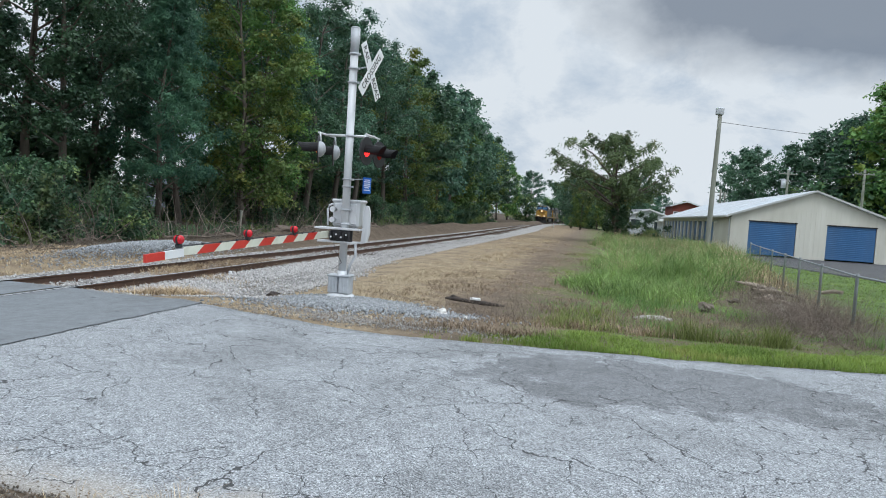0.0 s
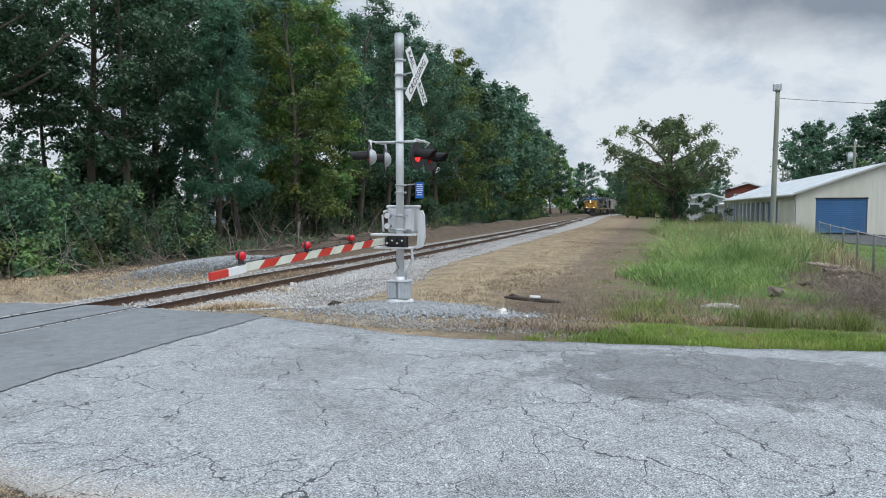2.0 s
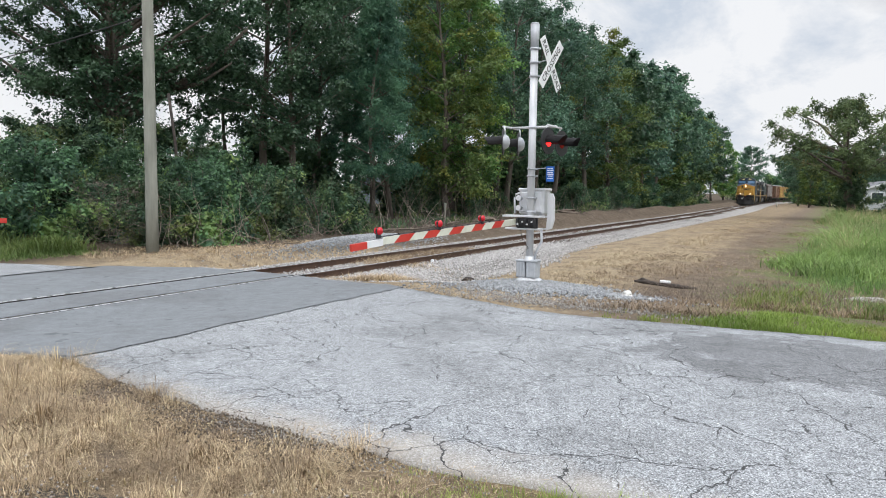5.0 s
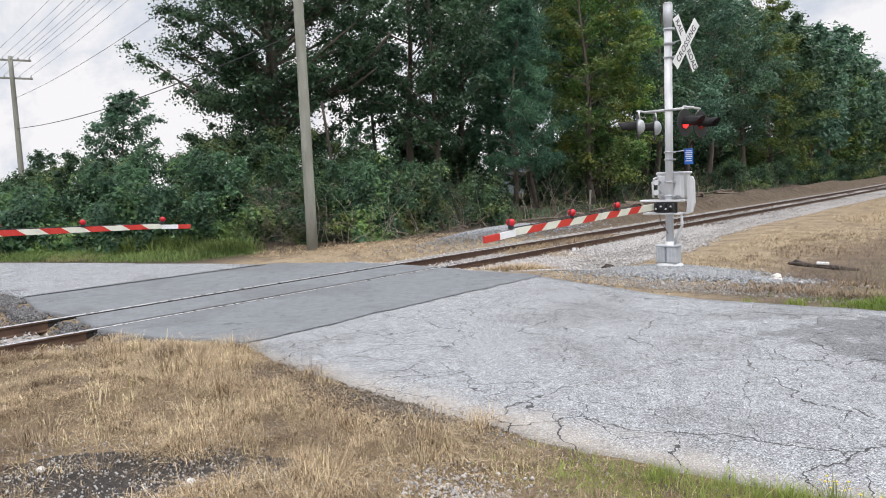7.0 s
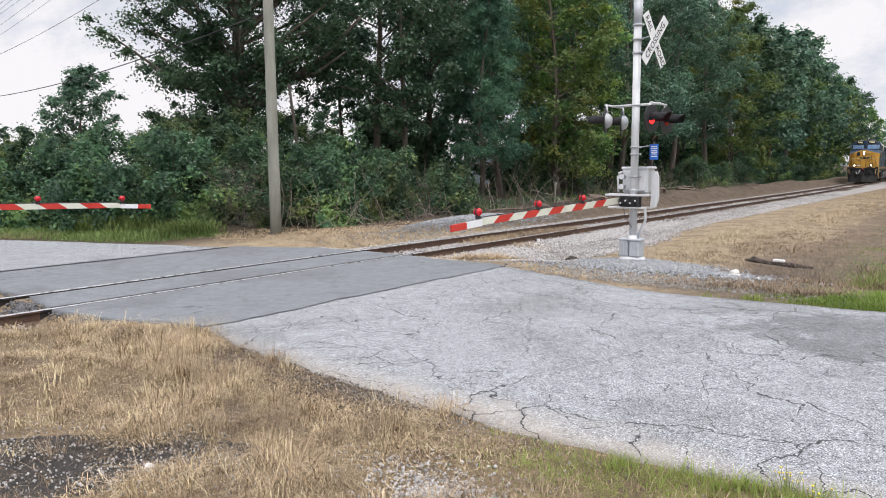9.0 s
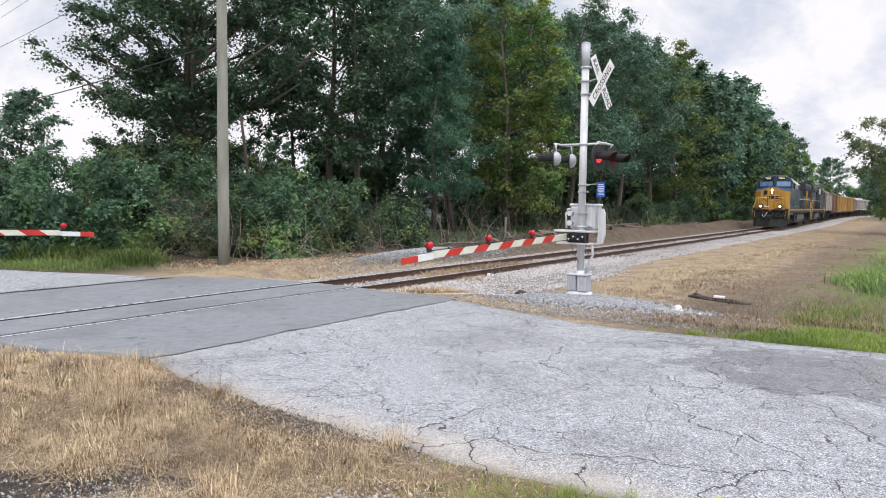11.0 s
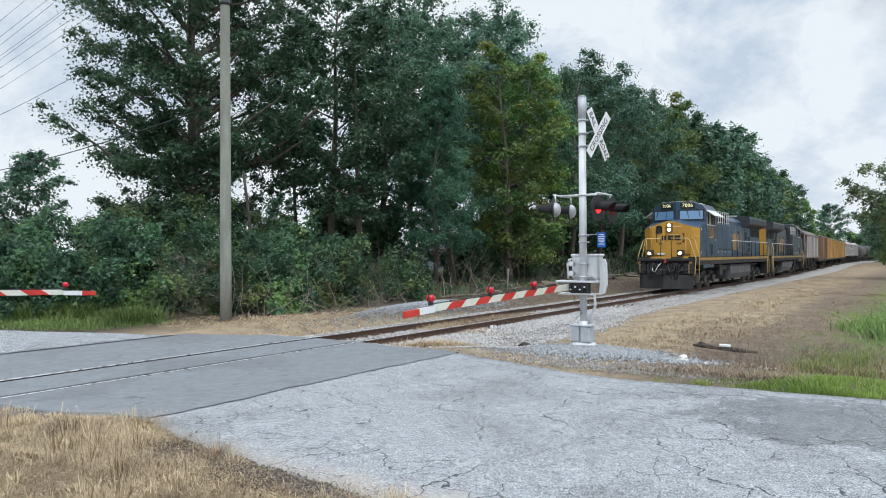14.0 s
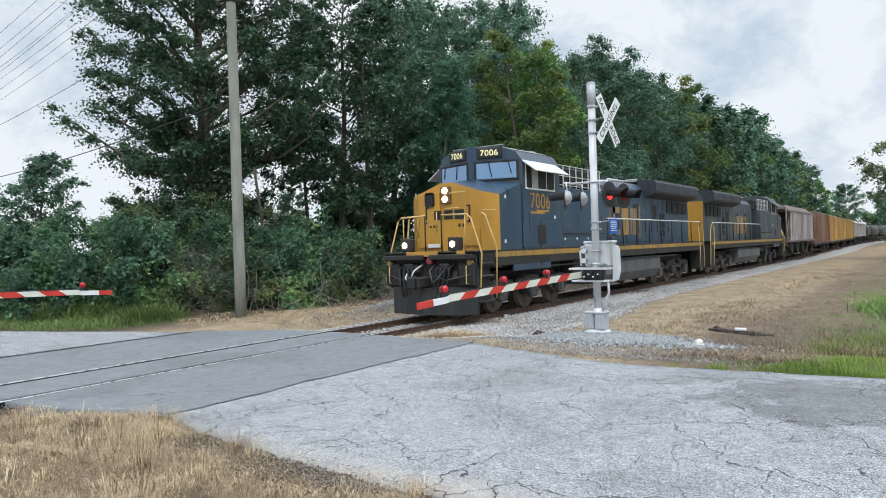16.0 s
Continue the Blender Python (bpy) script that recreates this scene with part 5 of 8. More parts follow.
    a = [bm.verts.new((x, F + 2.58 + 0.31 * abs(x), z)) for x, z in sec]
    b = [bm.verts.new((x, F + 5.45, z)) for x, z in sec]
    bm.faces.new((a[0], a[1], a[2], a[3], a[4], a[9]))
    bm.faces.new((a[9], a[4], a[5], a[6], a[7], a[8]))
    bm.faces.new(b[::-1])
    for k in range(10):
        bm.faces.new((a[k], b[k], b[(k + 1) % 10], a[(k + 1) % 10]))
    bmesh.ops.recalc_face_normals(bm, faces=bm.faces[:])
    cab = part("cab", bm, B, loco, "dark blue cab")
    bm = bmesh.new()
    add_prism(bm, [(-1.26, 4.735), (-0.85, 4.87), (0, 4.91), (0.85, 4.87), (1.26, 4.735), (1.2, 4.7), (0, 4.84), (-1.2, 4.7)], "y", F + 3.05, F + 5.4)
    bmesh.ops.recalc_face_normals(bm, faces=bm.faces[:])
    part("cab_roof", bm, MAT_SILVER_ROOF, cab, "pale weathered cab roof")
    for s in (-1, 1):
        wedge = pose(0, F + 2.58, 0, 0, 0, 17.2 * s)
        bm = bmesh.new()
        add_box(bm, 0.1 * s, 1.48 * s, -0.02, 0.03, 3.83, 4.46, 0.03, wedge)
        part("windshield_frame", bm, MAT_UNDER, cab)
        bm = bmesh.new()
        add_box(bm, 0.15 * s, 1.42 * s, -0.032, 0.02, 3.88, 4.41, 0.04, wedge)
        part("windshield", bm, MAT_GLASS, cab, "windshield with the sky's reflection in its blue colour")
        for u, z in ((0.45, 3.98), (1.05, 4.05)):
            bm = bmesh.new()
            add_tube(bm, [(u * s, -0.07, 4.5), ((u + 0.12) * s, -0.06, 4.4), ((u + 0.2) * s, -0.045, z)], 0.013, 6)
            bmesh.ops.transform(bm, matrix=wedge, verts=bm.verts)
            part("wiper", bm, MAT_UNDER, cab)
        bm = bmesh.new()
        add_box(bm, 0.2 * s, 0.98 * s, -0.05, 0.12, 4.52, 4.84, 0.02, wedge)
        board = part("number_board", bm, MAT_NUMBER_BOARD, cab, "black lit number board")
        if numbers:
            lettering("digits", numbers, 0.26, wedge @ pose(0.59 * s, -0.053, 4.68, 90, 0, 0), MAT_NUMBER_LIT, board, 1.05, 1.05)
        # side windows: dark openings round a pale sliding sash
        block("window_frame", cab, MAT_SIGN_WHITE, s * 1.49, s * 1.508, F + 3.2, F + 5.1, 3.57, 4.39, 0.004, "pale window surround")
        for y0, y1, sash in ((3.26, 3.58, 0), (3.62, 3.95, 1), (3.99, 4.5, 0), (4.56, 5.04, 0)):
            block("side_window", cab, MAT_GREY_SASH if sash else MAT_DARK, s * 1.495, s * (1.53 if sash else 1.516), F + y0, F + y1, 3.62, 4.34, 0.004)
        bm = bmesh.new()
        add_box(bm, s * 1.42, s * 2.08, F + 3.05, F + 5.2, 4.44, 4.47, 0.005)
        bmesh.ops.rotate(bm, verts=bm.verts[:], cent=(s * 1.42, 0, 4.46), matrix=Matrix.Rotation(radians(36 * s), 3, "Y"))
        part("awning", bm, MAT_RAILING_WHITE if awning else B, cab, "pale sun awning over the side windows" if awning else "")
        if numbers:
            lettering("digits", numbers, 0.66, pose(s * 1.506, F + 4.1, 3.22, 90, 0, 90 * s), MAT_LOCO_YELLOW, cab, 1.05, 0.95)
            block("stripe_mark", cab, MAT_LOCO_YELLOW, s * 1.5, s * 1.506, F + 3.5, F + 4.35, 2.86, 2.92, 0.0)
            block("stripe_mark", cab, MAT_LOCO_YELLOW, s * 1.5, s * 1.506, F + 3.85, F + 4.65, 2.92, 2.98, 0.0)
        block("side_panel", cab, B, s * 1.5, s * 1.512, F + 2.96, F + 5.13, 1.86, 2.64, 0.006)
        block("vent", cab, MAT_DARK, s * 1.505, s * 1.522, F + 3.85, F + 4.37, 1.95, 2.52, 0.006, "black louvred vent")
        for k in range(5):
            block("louvre", cab, MAT_UNDER, s * 1.515, s * 1.53, F + 3.88, F + 4.34, 2.0 + k * 0.1, 2.05 + k * 0.1, 0.0)
        for y, z in ((1.95, 3.25), (1.9, 2.0), (5.0, 2.72)):
            block("service_plate", cab, MAT_SIGN_WHITE, s * 1.5, s * 1.508, F + y, F + y + 0.09, z, z + 0.1, 0.0)
    for x, y in ((-0.5, 3.6), (0.4, 4.0), (-0.1, 4.6), (0.6, 5.2)):
        block("roof_fitting", cab, MAT_SILVER_ROOF, x - 0.15, x + 0.15, F + y - 0.15, F + y + 0.15, 4.84, 4.94, 0.03)
    pipe("antenna", cab, MAT_UNDER, [(0.2, F + 4.3, 4.86), (0.2, F + 4.3, 5.2)], 0.008)
    pipe("roof_rail", cab, MAT_SILVER_ROOF, [(-0.9, F + 3.0, 4.85), (-0.9, F + 3.0, 4.93), (0.9, F + 3.0, 4.93), (0.9, F + 3.0, 4.85)], 0.015)
    # wide equipment cabinet behind the cab
    bm = bmesh.new()
    add_prism(bm, [(-1.5, 1.82), (-1.5, 3.72), (-1.2, 3.8), (1.2, 3.8), (1.5, 3.72), (1.5, 1.82)], "y", F + 5.46, F + 9.2)
    cabinet = part("equipment_cabinet", bm, B, loco, "dark blue flush-sided equipment cabinet")
    block("brake_grid_house", loco, MAT_UNDER, -1.15, 1.15, F + 5.5, F + 9.4, 3.8, 4.5, 0.06, "dark dynamic brake housing")
    for s in (-1, 1):
        for k in range(8):
            block("grid_post", loco, MAT_RAILING_WHITE, s * 1.3, s * 1.33, F + 5.6 + k * 0.5, F + 5.63 + k * 0.5, 3.77, 4.5, 0.004)
        for z in (3.85, 4.16, 4.5):
            pipe("grid_rail", loco, MAT_RAILING_WHITE, [(s * 1.32, F + 5.55, z), (s * 1.32, F + 9.3, z)], 0.013)
        for k in range(6):
            block("grid_louvre", loco, MAT_DARK, s * 1.14, s * 1.18, F + 5.65 + k * 0.6, F + 6.15 + k * 0.6, 3.88, 4.44, 0.01)
        pipe("grab_rail", cabinet, MAT_DARK, [(s * 1.53, F + 5.6, 2.25), (s * 1.53, F + 8.9, 2.25)], 0.018)
        for k in range(3):
            block("access_door", cabinet, B, s * 1.5, s * 1.508, F + 5.6 + k * 1.18, F + 6.72 + k * 1.18, 2.4, 3.6, 0.004)
        for k in range(4):
            block("latch", cabinet, MAT_SIGN_WHITE, s * 1.5, s * 1.515, F + 5.7 + k * 0.9, F + 5.76 + k * 0.9, 2.05, 2.12, 0.0)
    # long hood
    bm = bmesh.new()
    add_prism(bm, [(-0.98, 1.82), (-0.98, 4.1), (-0.72, 4.38), (0.72, 4.38), (0.98, 4.1), (0.98, 1.82)], "y", F + 9.21, R - 1.15)
    hood = part("long_hood", bm, B, loco, "dark blue engine hood with doors")
    for s in (-1, 1):
        y = F + 9.35
        k = 0
        while y < R - 4.4:
            block("hood_door", hood, B, s * 0.98, s * 0.998, y, y + 0.72, 1.9, 3.75, 0.008)
            if k % 3 == 2:
                block("door_vent", hood, MAT_DARK, s * 0.99, s * 1.006, y + 0.1, y + 0.62, 2.9, 3.5, 0.006)
            pipe("door_latch", hood, MAT_UNDER, [(s * 1.012, y + 0.66, 2.3), (s * 1.012, y + 0.66, 2.9)], 0.01)
            y += 0.78
            k += 1
        # plain yellow blocks of the railway's mark on the hood
        for x0, x1, z0, z1 in ((10.7, 10.82, 2.05, 3.42), (10.7, 10.95, 2.05, 2.15), (10.7, 10.95, 3.32, 3.42), (11.1, 11.3, 2.2, 3.3), (11.1, 11.75, 3.06, 3.3), (11.1, 11.75, 2.2, 2.44), (12.0, 12.7, 2.2, 3.3), (12.95, 13.7, 2.2, 3.3), (13.95, 14.07, 2.05, 3.42)):
            block("mark_bar", hood, MAT_MARK, s * 1.0, s * 1.01, F + x0, F + x1, z0, z1, 0.0)
        # radiator wings
        bm = bmesh.new()
        out = [(s * 0.7, 4.62), (s * 1.45, 4.54), (s * 1.52, 4.42), (s * 1.52, 4.06), (s * 1.45, 3.98), (s * 0.98, 3.8), (s * 0.7, 3.8)]
        add_prism(bm, out if s < 0 else out[::-1], "y", R - 7.5, R - 1.25)
        bmesh.ops.recalc_face_normals(bm, faces=bm.faces[:])
        part("radiator_wing", bm, MAT_SOOT, loco, "sooty overhanging radiator wing")
        for k in range(4):
            block("radiator_louvre", loco, MAT_DARK, s * 1.0, s * 1.04, R - 4.6 + k * 0.8, R - 3.95 + k * 0.8, 3.2, 3.76, 0.01)
        for y0, y1 in ((R - 5.6, R - 5.3), (R - 5.2, R - 4.9)):
            for k in range(3):
                block("intake", hood, MAT_DARK, s * 0.99, s * 1.012, y0, y1, 2.1 + k * 0.38, 2.4 + k * 0.38, 0.006)
        # walkway rail
        n = 8
        for k in range(n + 1):
            yy = F + 9.3 + (R - 1.0 - F - 9.3) * k / n
            pipe("rail_post", loco, MAT_UNDER, [(s * 1.5, yy, 1.82), (s * 1.5, yy, 2.8)], 0.024)
        pipe("handrail", loco, MAT_RAILING_WHITE, [(s * 1.5, F + 9.25, 2.8), (s * 1.5, R - 0.95, 2.8)], 0.024)
        pipe("handrail", loco, MAT_RAILING, [(s * 1.5, R - 0.95, 2.8), (s * 1.5, R - 0.45, 2.45), (s * 1.52, R - 0.35, 1.2), (s * 1.5, R - 0.3, 0.5)], 0.022)
        pipe("handrail", loco, MAT_RAILING, [(s * 1.5, R - 1.15, 2.6), (s * 1.52, R - 1.05, 1.3), (s * 1.5, R - 1.0, 0.5)], 0.022)
        block("step_well", loco, MAT_UNDER, s * 1.0, s * 1.48, R - 1.1, R - 0.45, 0.45, 1.6, 0.02)
    block("end_panel", hood, MAT_LOCO_YELLOW, -0.96, 0.96, R - 1.15, R - 1.13, 1.84, 3.98, 0.004, "yellow panel on the hood's end")
    block("hood_roof", loco, MAT_SILVER_ROOF, -0.7, 0.7, R - 7.5, R - 1.3, 4.5, 4.64, 0.03, "bare metal radiator roof")
    for k in range(4):
        block("roof_hatch", hood, MAT_UNDER, -0.55, 0.55, F + 9.6 + k * 1.5, F + 10.7 + k * 1.5, 4.32, 4.42, 0.03)
    pipe("exhaust_stack", hood, MAT_UNDER, [(0, F + 12.6, 4.3), (0, F + 12.6, 4.62)], 0.28, sides=14)
    block("rear_plate", loco, MAT_UNDER, -1.5, 1.5, R - 0.5, R - 0.4, 0.5, 1.62, 0.01)
    block("rear_coupler", loco, MAT_UNDER, -0.15, 0.15, R - 0.4, R + 0.25, 0.78, 1.05, 0.03)
    # tank and under-deck gear
    bm = bmesh.new()
    add_prism(bm, [(-1.4, 1.3), (-1.42, 0.75), (-1.15, 0.4), (1.15, 0.4), (1.42, 0.75), (1.4, 1.3)], "y", -1.9, 4.2)
    tank = part("fuel_tank", bm, MAT_TANK, loco, "dusty grey fuel tank")
    for s in (-1, 1):
        for y in (-3.6, -2.7):
            pipe("air_reservoir", loco, MAT_TANK, [(s * 1.15, y - 0.5, 1.12), (s * 1.15, y + 0.4, 1.12)], 0.16, sides=12)
        pipe("pipe_run", loco, MAT_UNDER, [(s * 1.42, -6.5, 1.25), (s * 1.42, 6.5, 1.25)], 0.03)
        block("battery_box", loco, MAT_UNDER, s * 0.9, s * 1.4, -4.6, -3.9, 0.7, 1.36, 0.02)
    loco_truck(loco, -6.9)
    loco_truck(loco, 6.9)
    return loco


def freight_truck(parent, yc):
    for dy in (-0.89, 0.89):
        wheelset(parent, yc + dy, 0.46)
    for s in (-1, 1):
        bm = bmesh.new()
        out = [(-1.2, 0.38), (-0.6, 0.38), (-0.35, 0.25), (0.35, 0.25), (0.6, 0.38), (1.2, 0.38), (1.2, 0.58), (0.5, 0.86), (-0.5, 0.86), (-1.2, 0.58)]
        add_prism(bm, [(u + yc, v) for u, v in out], "x", s * 0.92 if s > 0 else -1.06, 1.06 if s > 0 else -0.92)
        part("truck_frame", bm, MAT_UNDER, parent)


def freight_car(kind, length, colour, label, name, rib_colour=None):
    car = thing(name, pose(0, 0, 0), label, "freight car", "freight cars")
    h = length / 2
    rib_colour = rib_colour or colour
    block("underframe", car, MAT_UNDER, -0.35, 0.35, -h, h, 0.75, 1.05)
    freight_truck(car, -h + 1.9)
    freight_truck(car, h - 1.9)
    for s in (-1, 1):
        block("coupler", car, MAT_UNDER, -0.13, 0.13, s * h - 0.1 * s, s * (h + 0.42), 0.78, 1.02, 0.02)
    if kind == "hopper":
        bm = bmesh.new()
        sec = [(-1.5, 1.55), (-1.58, 2.2), (-1.58, 3.95), (-1.1, 4.5), (1.1, 4.5), (1.58, 3.95), (1.58, 2.2), (1.5, 1.55)]
        add_prism(bm, sec, "y", -h + 1.5, h - 1.5)
        body = part("body", bm, colour, car)
        for e in (-1, 1):
            bm = bmesh.new()
            add_prism(bm, [(e * (h - 1.5), 3.9), (e * (h - 1.5), 1.55), (e * (h - 3.4), 0.55), (e * (h - 4.2), 0.55), (e * (h - 3.2), 1.6)], "x", -1.35, 1.35)
            bmesh.ops.recalc_face_normals(bm, faces=bm.faces[:])
            part("slope_sheet", bm, MAT_UNDER, body)
            for s in (-1, 1):
                for k in range(2):
                    pipe("end_brace", body, colour, [(s * 1.3, e * (h - 0.3), 1.2), (s * 1.45, e * (h - 1.5 - 0.7 * k), 3.2 - k)], 0.06)
                pipe("corner_post", body, colour, [(s * 1.45, e * (h - 0.25), 1.1), (s * 1.45, e * (h - 0.25), 4.2)], 0.05)
            block("end_platform", body, MAT_UNDER, -1.5, 1.5, e * (h - 1.5), e * (h - 0.1), 1.08, 1.2)
            block("roof_end", body, colour, -1.45, 1.45, e * (h - 1.6), e * (h - 0.15), 4.1, 4.2)
        for k in range(3):
            bm = bmesh.new()
            y = (k - 1) * (length - 6) / 3
            add_prism(bm, [(y - 1.5, 1.56), (y + 1.5, 1.56), (y + 0.4, 0.45), (y - 0.4, 0.45)], "x", -1.2, 1.2)
            part("hopper_bay", bm, MAT_UNDER, body)
        n = int((length - 3) / 0.72)
        for s in (-1, 1):
            for k in range(n + 1):
                y = -h + 1.5 + (length - 3) * k / n
                block("rib", body, rib_colour, s * 1.57, s * 1.66, y - 0.05, y + 0.05, 1.6, 3.95, 0.0)
            block("top_chord", body, colour, s * 1.5, s * 1.66, -h + 0.2, h - 0.2, 3.9, 4.06)
            block("side_sill", body, colour, s * 1.45, s * 1.66, -h + 0.2, h - 0.2, 1.45, 1.62)
        block("running_board", body, MAT_SILVER_ROOF, -0.35, 0.35, -h + 0.3, h - 0.3, 4.56, 4.6, 0.0)
    elif kind == "box":
        bm = bmesh.new()
        add_prism(bm, [(-1.48, 1.15), (-1.48, 4.3), (0, 4.5), (1.48, 4.3), (1.48, 1.15)], "y", -h + 0.1, h - 0.1)
        bmesh.ops.recalc_face_normals(bm, faces=bm.faces[:])
        body = part("body", bm, colour, car)
        bm = bmesh.new()
        add_prism(bm, [(-1.52, 4.26), (0, 4.52), (1.52, 4.26), (1.52, 4.32), (0, 4.58), (-1.52, 4.32)], "y", -h + 0.06, h - 0.06)
        bmesh.ops.recalc_face_normals(bm, faces=bm.faces[:])
        part("roof", bm, MAT_SILVER_ROOF, body, "bare metal roof with rust")
        for s in (-1, 1):
            for k in range(17):
                y = -h + 0.4 + (length - 0.8) * k / 16
                if abs(y) > 1.7:
                    block("rib", body, rib_colour, s * 1.47, s * 1.535, y - 0.045, y + 0.045, 1.25, 4.2, 0.0)
            door = block("door", body, rib_colour, s * 1.49, s * 1.57, -1.55, 1.55, 1.3, 4.15, 0.01, "sliding door with cross ribs")
            for k in range(5):
                block("door_rib", door, rib_colour, s * 1.56, s * 1.6, -1.5, 1.5, 1.6 + k * 0.55, 1.68 + k * 0.55, 0.0)
            block("side_sill", body, MAT_UNDER, s * 1.35, s * 1.5, -h + 0.3, h - 0.3, 0.95, 1.18)
            for e in (-1, 1):
                for k in range(7):
                    pipe("ladder_rung", body, MAT_SILVER_ROOF, [(s * 1.56, e * (h - 0.2), 1.4 + k * 0.4), (s * 1.56, e * (h - 0.65), 1.4 + k * 0.4)], 0.014)
    else:
        bm = bmesh.new()
        rad = 1.5
        add_tube(bm, [(0, -h + 0.35, 2.55), (0, -h + 0.5, 2.55), (0, -h + 0.95, 2.55), (0, h - 0.95, 2.55), (0, h - 0.5, 2.55), (0, h - 0.35, 2.55)], [0.7, 1.1, rad, rad, 1.1, 0.7], 28)
        body = part("tank", bm, colour, car, "", True)
        block("dome", body, colour, -0.4, 0.4, -0.5, 0.5, 4.0, 4.35, 0.08)
        block("walkway", body, MAT_SILVER_ROOF, -1.0, 1.0, -1.3, 1.3, 4.06, 4.1, 0.0)
        for s in (-1, 1):
            pipe("handrail", body, MAT_RAILING_WHITE, [(s * 1.56, -h + 1, 2.3), (s * 1.56, h - 1, 2.3)], 0.018)
            block("side_sill", car, MAT_UNDER, s * 0.8, s * 1.35, -h + 0.2, h - 0.2, 0.95, 1.15)
    return car


MAT_CAR_GREY = weathered("grimy_grey_hopper_paint", (0.13, 0.105, 0.095), (0.22, 0.185, 0.17), 0.65, 0, 1.2, (0.11, 0.085, 0.07), 0.4, streak=True)
MAT_CAR_PALE = weathered("pale_ribs", (0.44, 0.42, 0.42), (0.58, 0.56, 0.56), 0.6, 0, 1.5, (0.2, 0.15, 0.12), 0.4, streak=True)
MAT_CAR_RUST = weathered("rust_brown_boxcar_paint", (0.11, 0.05, 0.03), (0.20, 0.095, 0.055), 0.8, 0, 1.2, (0.30, 0.22, 0.16), 0.3, streak=True)
MAT_CAR_YELLOW = weathered("faded_yellow_boxcar_paint", (0.42, 0.25, 0.06), (0.60, 0.39, 0.11), 0.65, 0, 1.0, (0.20, 0.11, 0.06), 0.42, streak=True)
MAT_CAR_BLACK = weathered("black_tank_paint", (0.014, 0.014, 0.015), (0.035, 0.034, 0.034), 0.45, 0, 1.5, (0.08, 0.07, 0.06), 0.3, streak=True)

hop = freight_car("hopper", 16.2, MAT_CAR_GREY, "grimy grey covered hopper car with pale ribs", "covered_hopper", MAT_CAR_PALE)
rusty = freight_car("box", 16.6, MAT_CAR_RUST, "rust-brown weathered boxcar with ribbed sides", "boxcar")
yel = freight_car("box", 16.6, MAT_CAR_YELLOW, "faded yellow boxcar streaked with rust", "boxcar")
pale = freight_car("hopper", 17.4, MAT_CAR_PALE, "pale grey covered hopper car", "covered_hopper")
blk = freight_car("tank", 15.5, MAT_CAR_BLACK, "black tank car with pale handrails", "tank_car")
lead = locomotive("dark blue and yellow diesel locomotive with lit headlights", "7006", True)
second = locomotive("dark blue diesel locomotive running long hood first", "", False)
LOCO_WHEELS = list(WHEELS)
I4 = Matrix.Identity(4)
TRAIN = [(lead, 22.6, 0), (second, 22.9, 180), (hop, 17.0, 0), (rusty, 17.4, 0), (yel, 17.4, 0), (copy_thing(yel, I4), 17.4, 0), (copy_thing(yel, I4), 17.4, 0), (pale, 18.2, 0), (copy_thing(pale, I4), 18.2, 0), (blk, 16.3, 0), (copy_thing(blk, I4), 16.3, 0), (copy_thing(blk, I4), 16.3, 0)]


# ---- poles and wires ----
def sag_wire(name, parent, a, b, sag, r=0.012, n=14, label=""):
    a, b = Vector(a), Vector(b)
    pts = [a.lerp(b, k / n) - Vector((0, 0, sag * 4 * (k / n) * (1 - k / n))) for k in range(n + 1)]
    return pipe(name, parent, MAT_WIRE, pts, r, label, 5)


def utility_pole(x, y, top, r0, r1, label, arms=(), lamp=False, lean=(0, 0), arm_turn=0.0, can=False):
    z = float(ground_z(x, y)) - 0.3
    pole = thing("utility_pole", pose(x, y, z), label, "utility pole", "utility poles")
    bm = bmesh.new()
    n = 8
    add_tube(bm, [(lean[0] * k / n, lean[1] * k / n, (top - z) * k / n) for k in range(n + 1)], [r0 + (r1 - r0) * k / n for k in range(n + 1)], 14)
    part("pole_shaft", bm, MAT_POLE, pole)
    for za in arms:
        bm = bmesh.new()
        add_box(bm, -1.2, 1.2, -0.05, 0.05, za - z - 0.06, za - z + 0.06, 0.01, pose(lean[0] * 0.95, lean[1] * 0.95, 0, 0, 0, arm_turn))
        arm = part("crossarm", bm, MAT_POLE, pole)
        for u in (-1.1, -0.45, 0.45, 1.1):
            bm = bmesh.new()
            add_tube(bm, [(u, 0, za - z + 0.05), (u, 0, za - z + 0.12), (u, 0, za - z + 0.2)], [0.03, 0.055, 0.03], 8)
            bmesh.ops.transform(bm, matrix=pose(lean[0] * 0.95, lean[1] * 0.95, 0, 0, 0, arm_turn), verts=bm.verts)
            part("insulator", bm, MAT_ALU_GREY, arm)
    if lamp:
        bm = bmesh.new()
        add_box(bm, -0.26, 0.2, -0.2, 0.2, top - z - 0.02, top - z + 0.42, 0.05, pose(lean[0], lean[1], 0))
        part("lamp_head", bm, MAT_ALU_GREY, pole, "grey boxy lamp head")
    if can:
        bm = bmesh.new()
        add_tube(bm, [(-0.42, 0, top - z - 2.2), (-0.42, 0, top - z - 1.2)], 0.28, 14)
        add_tube(bm, [(-0.42, 0, top - z - 1.2), (-0.42, 0, top - z - 1.08)], [0.28, 0.1], 14)
        part("transformer", bm, MAT_ALU_GREY, pole, "grey transformer can")
    return pole


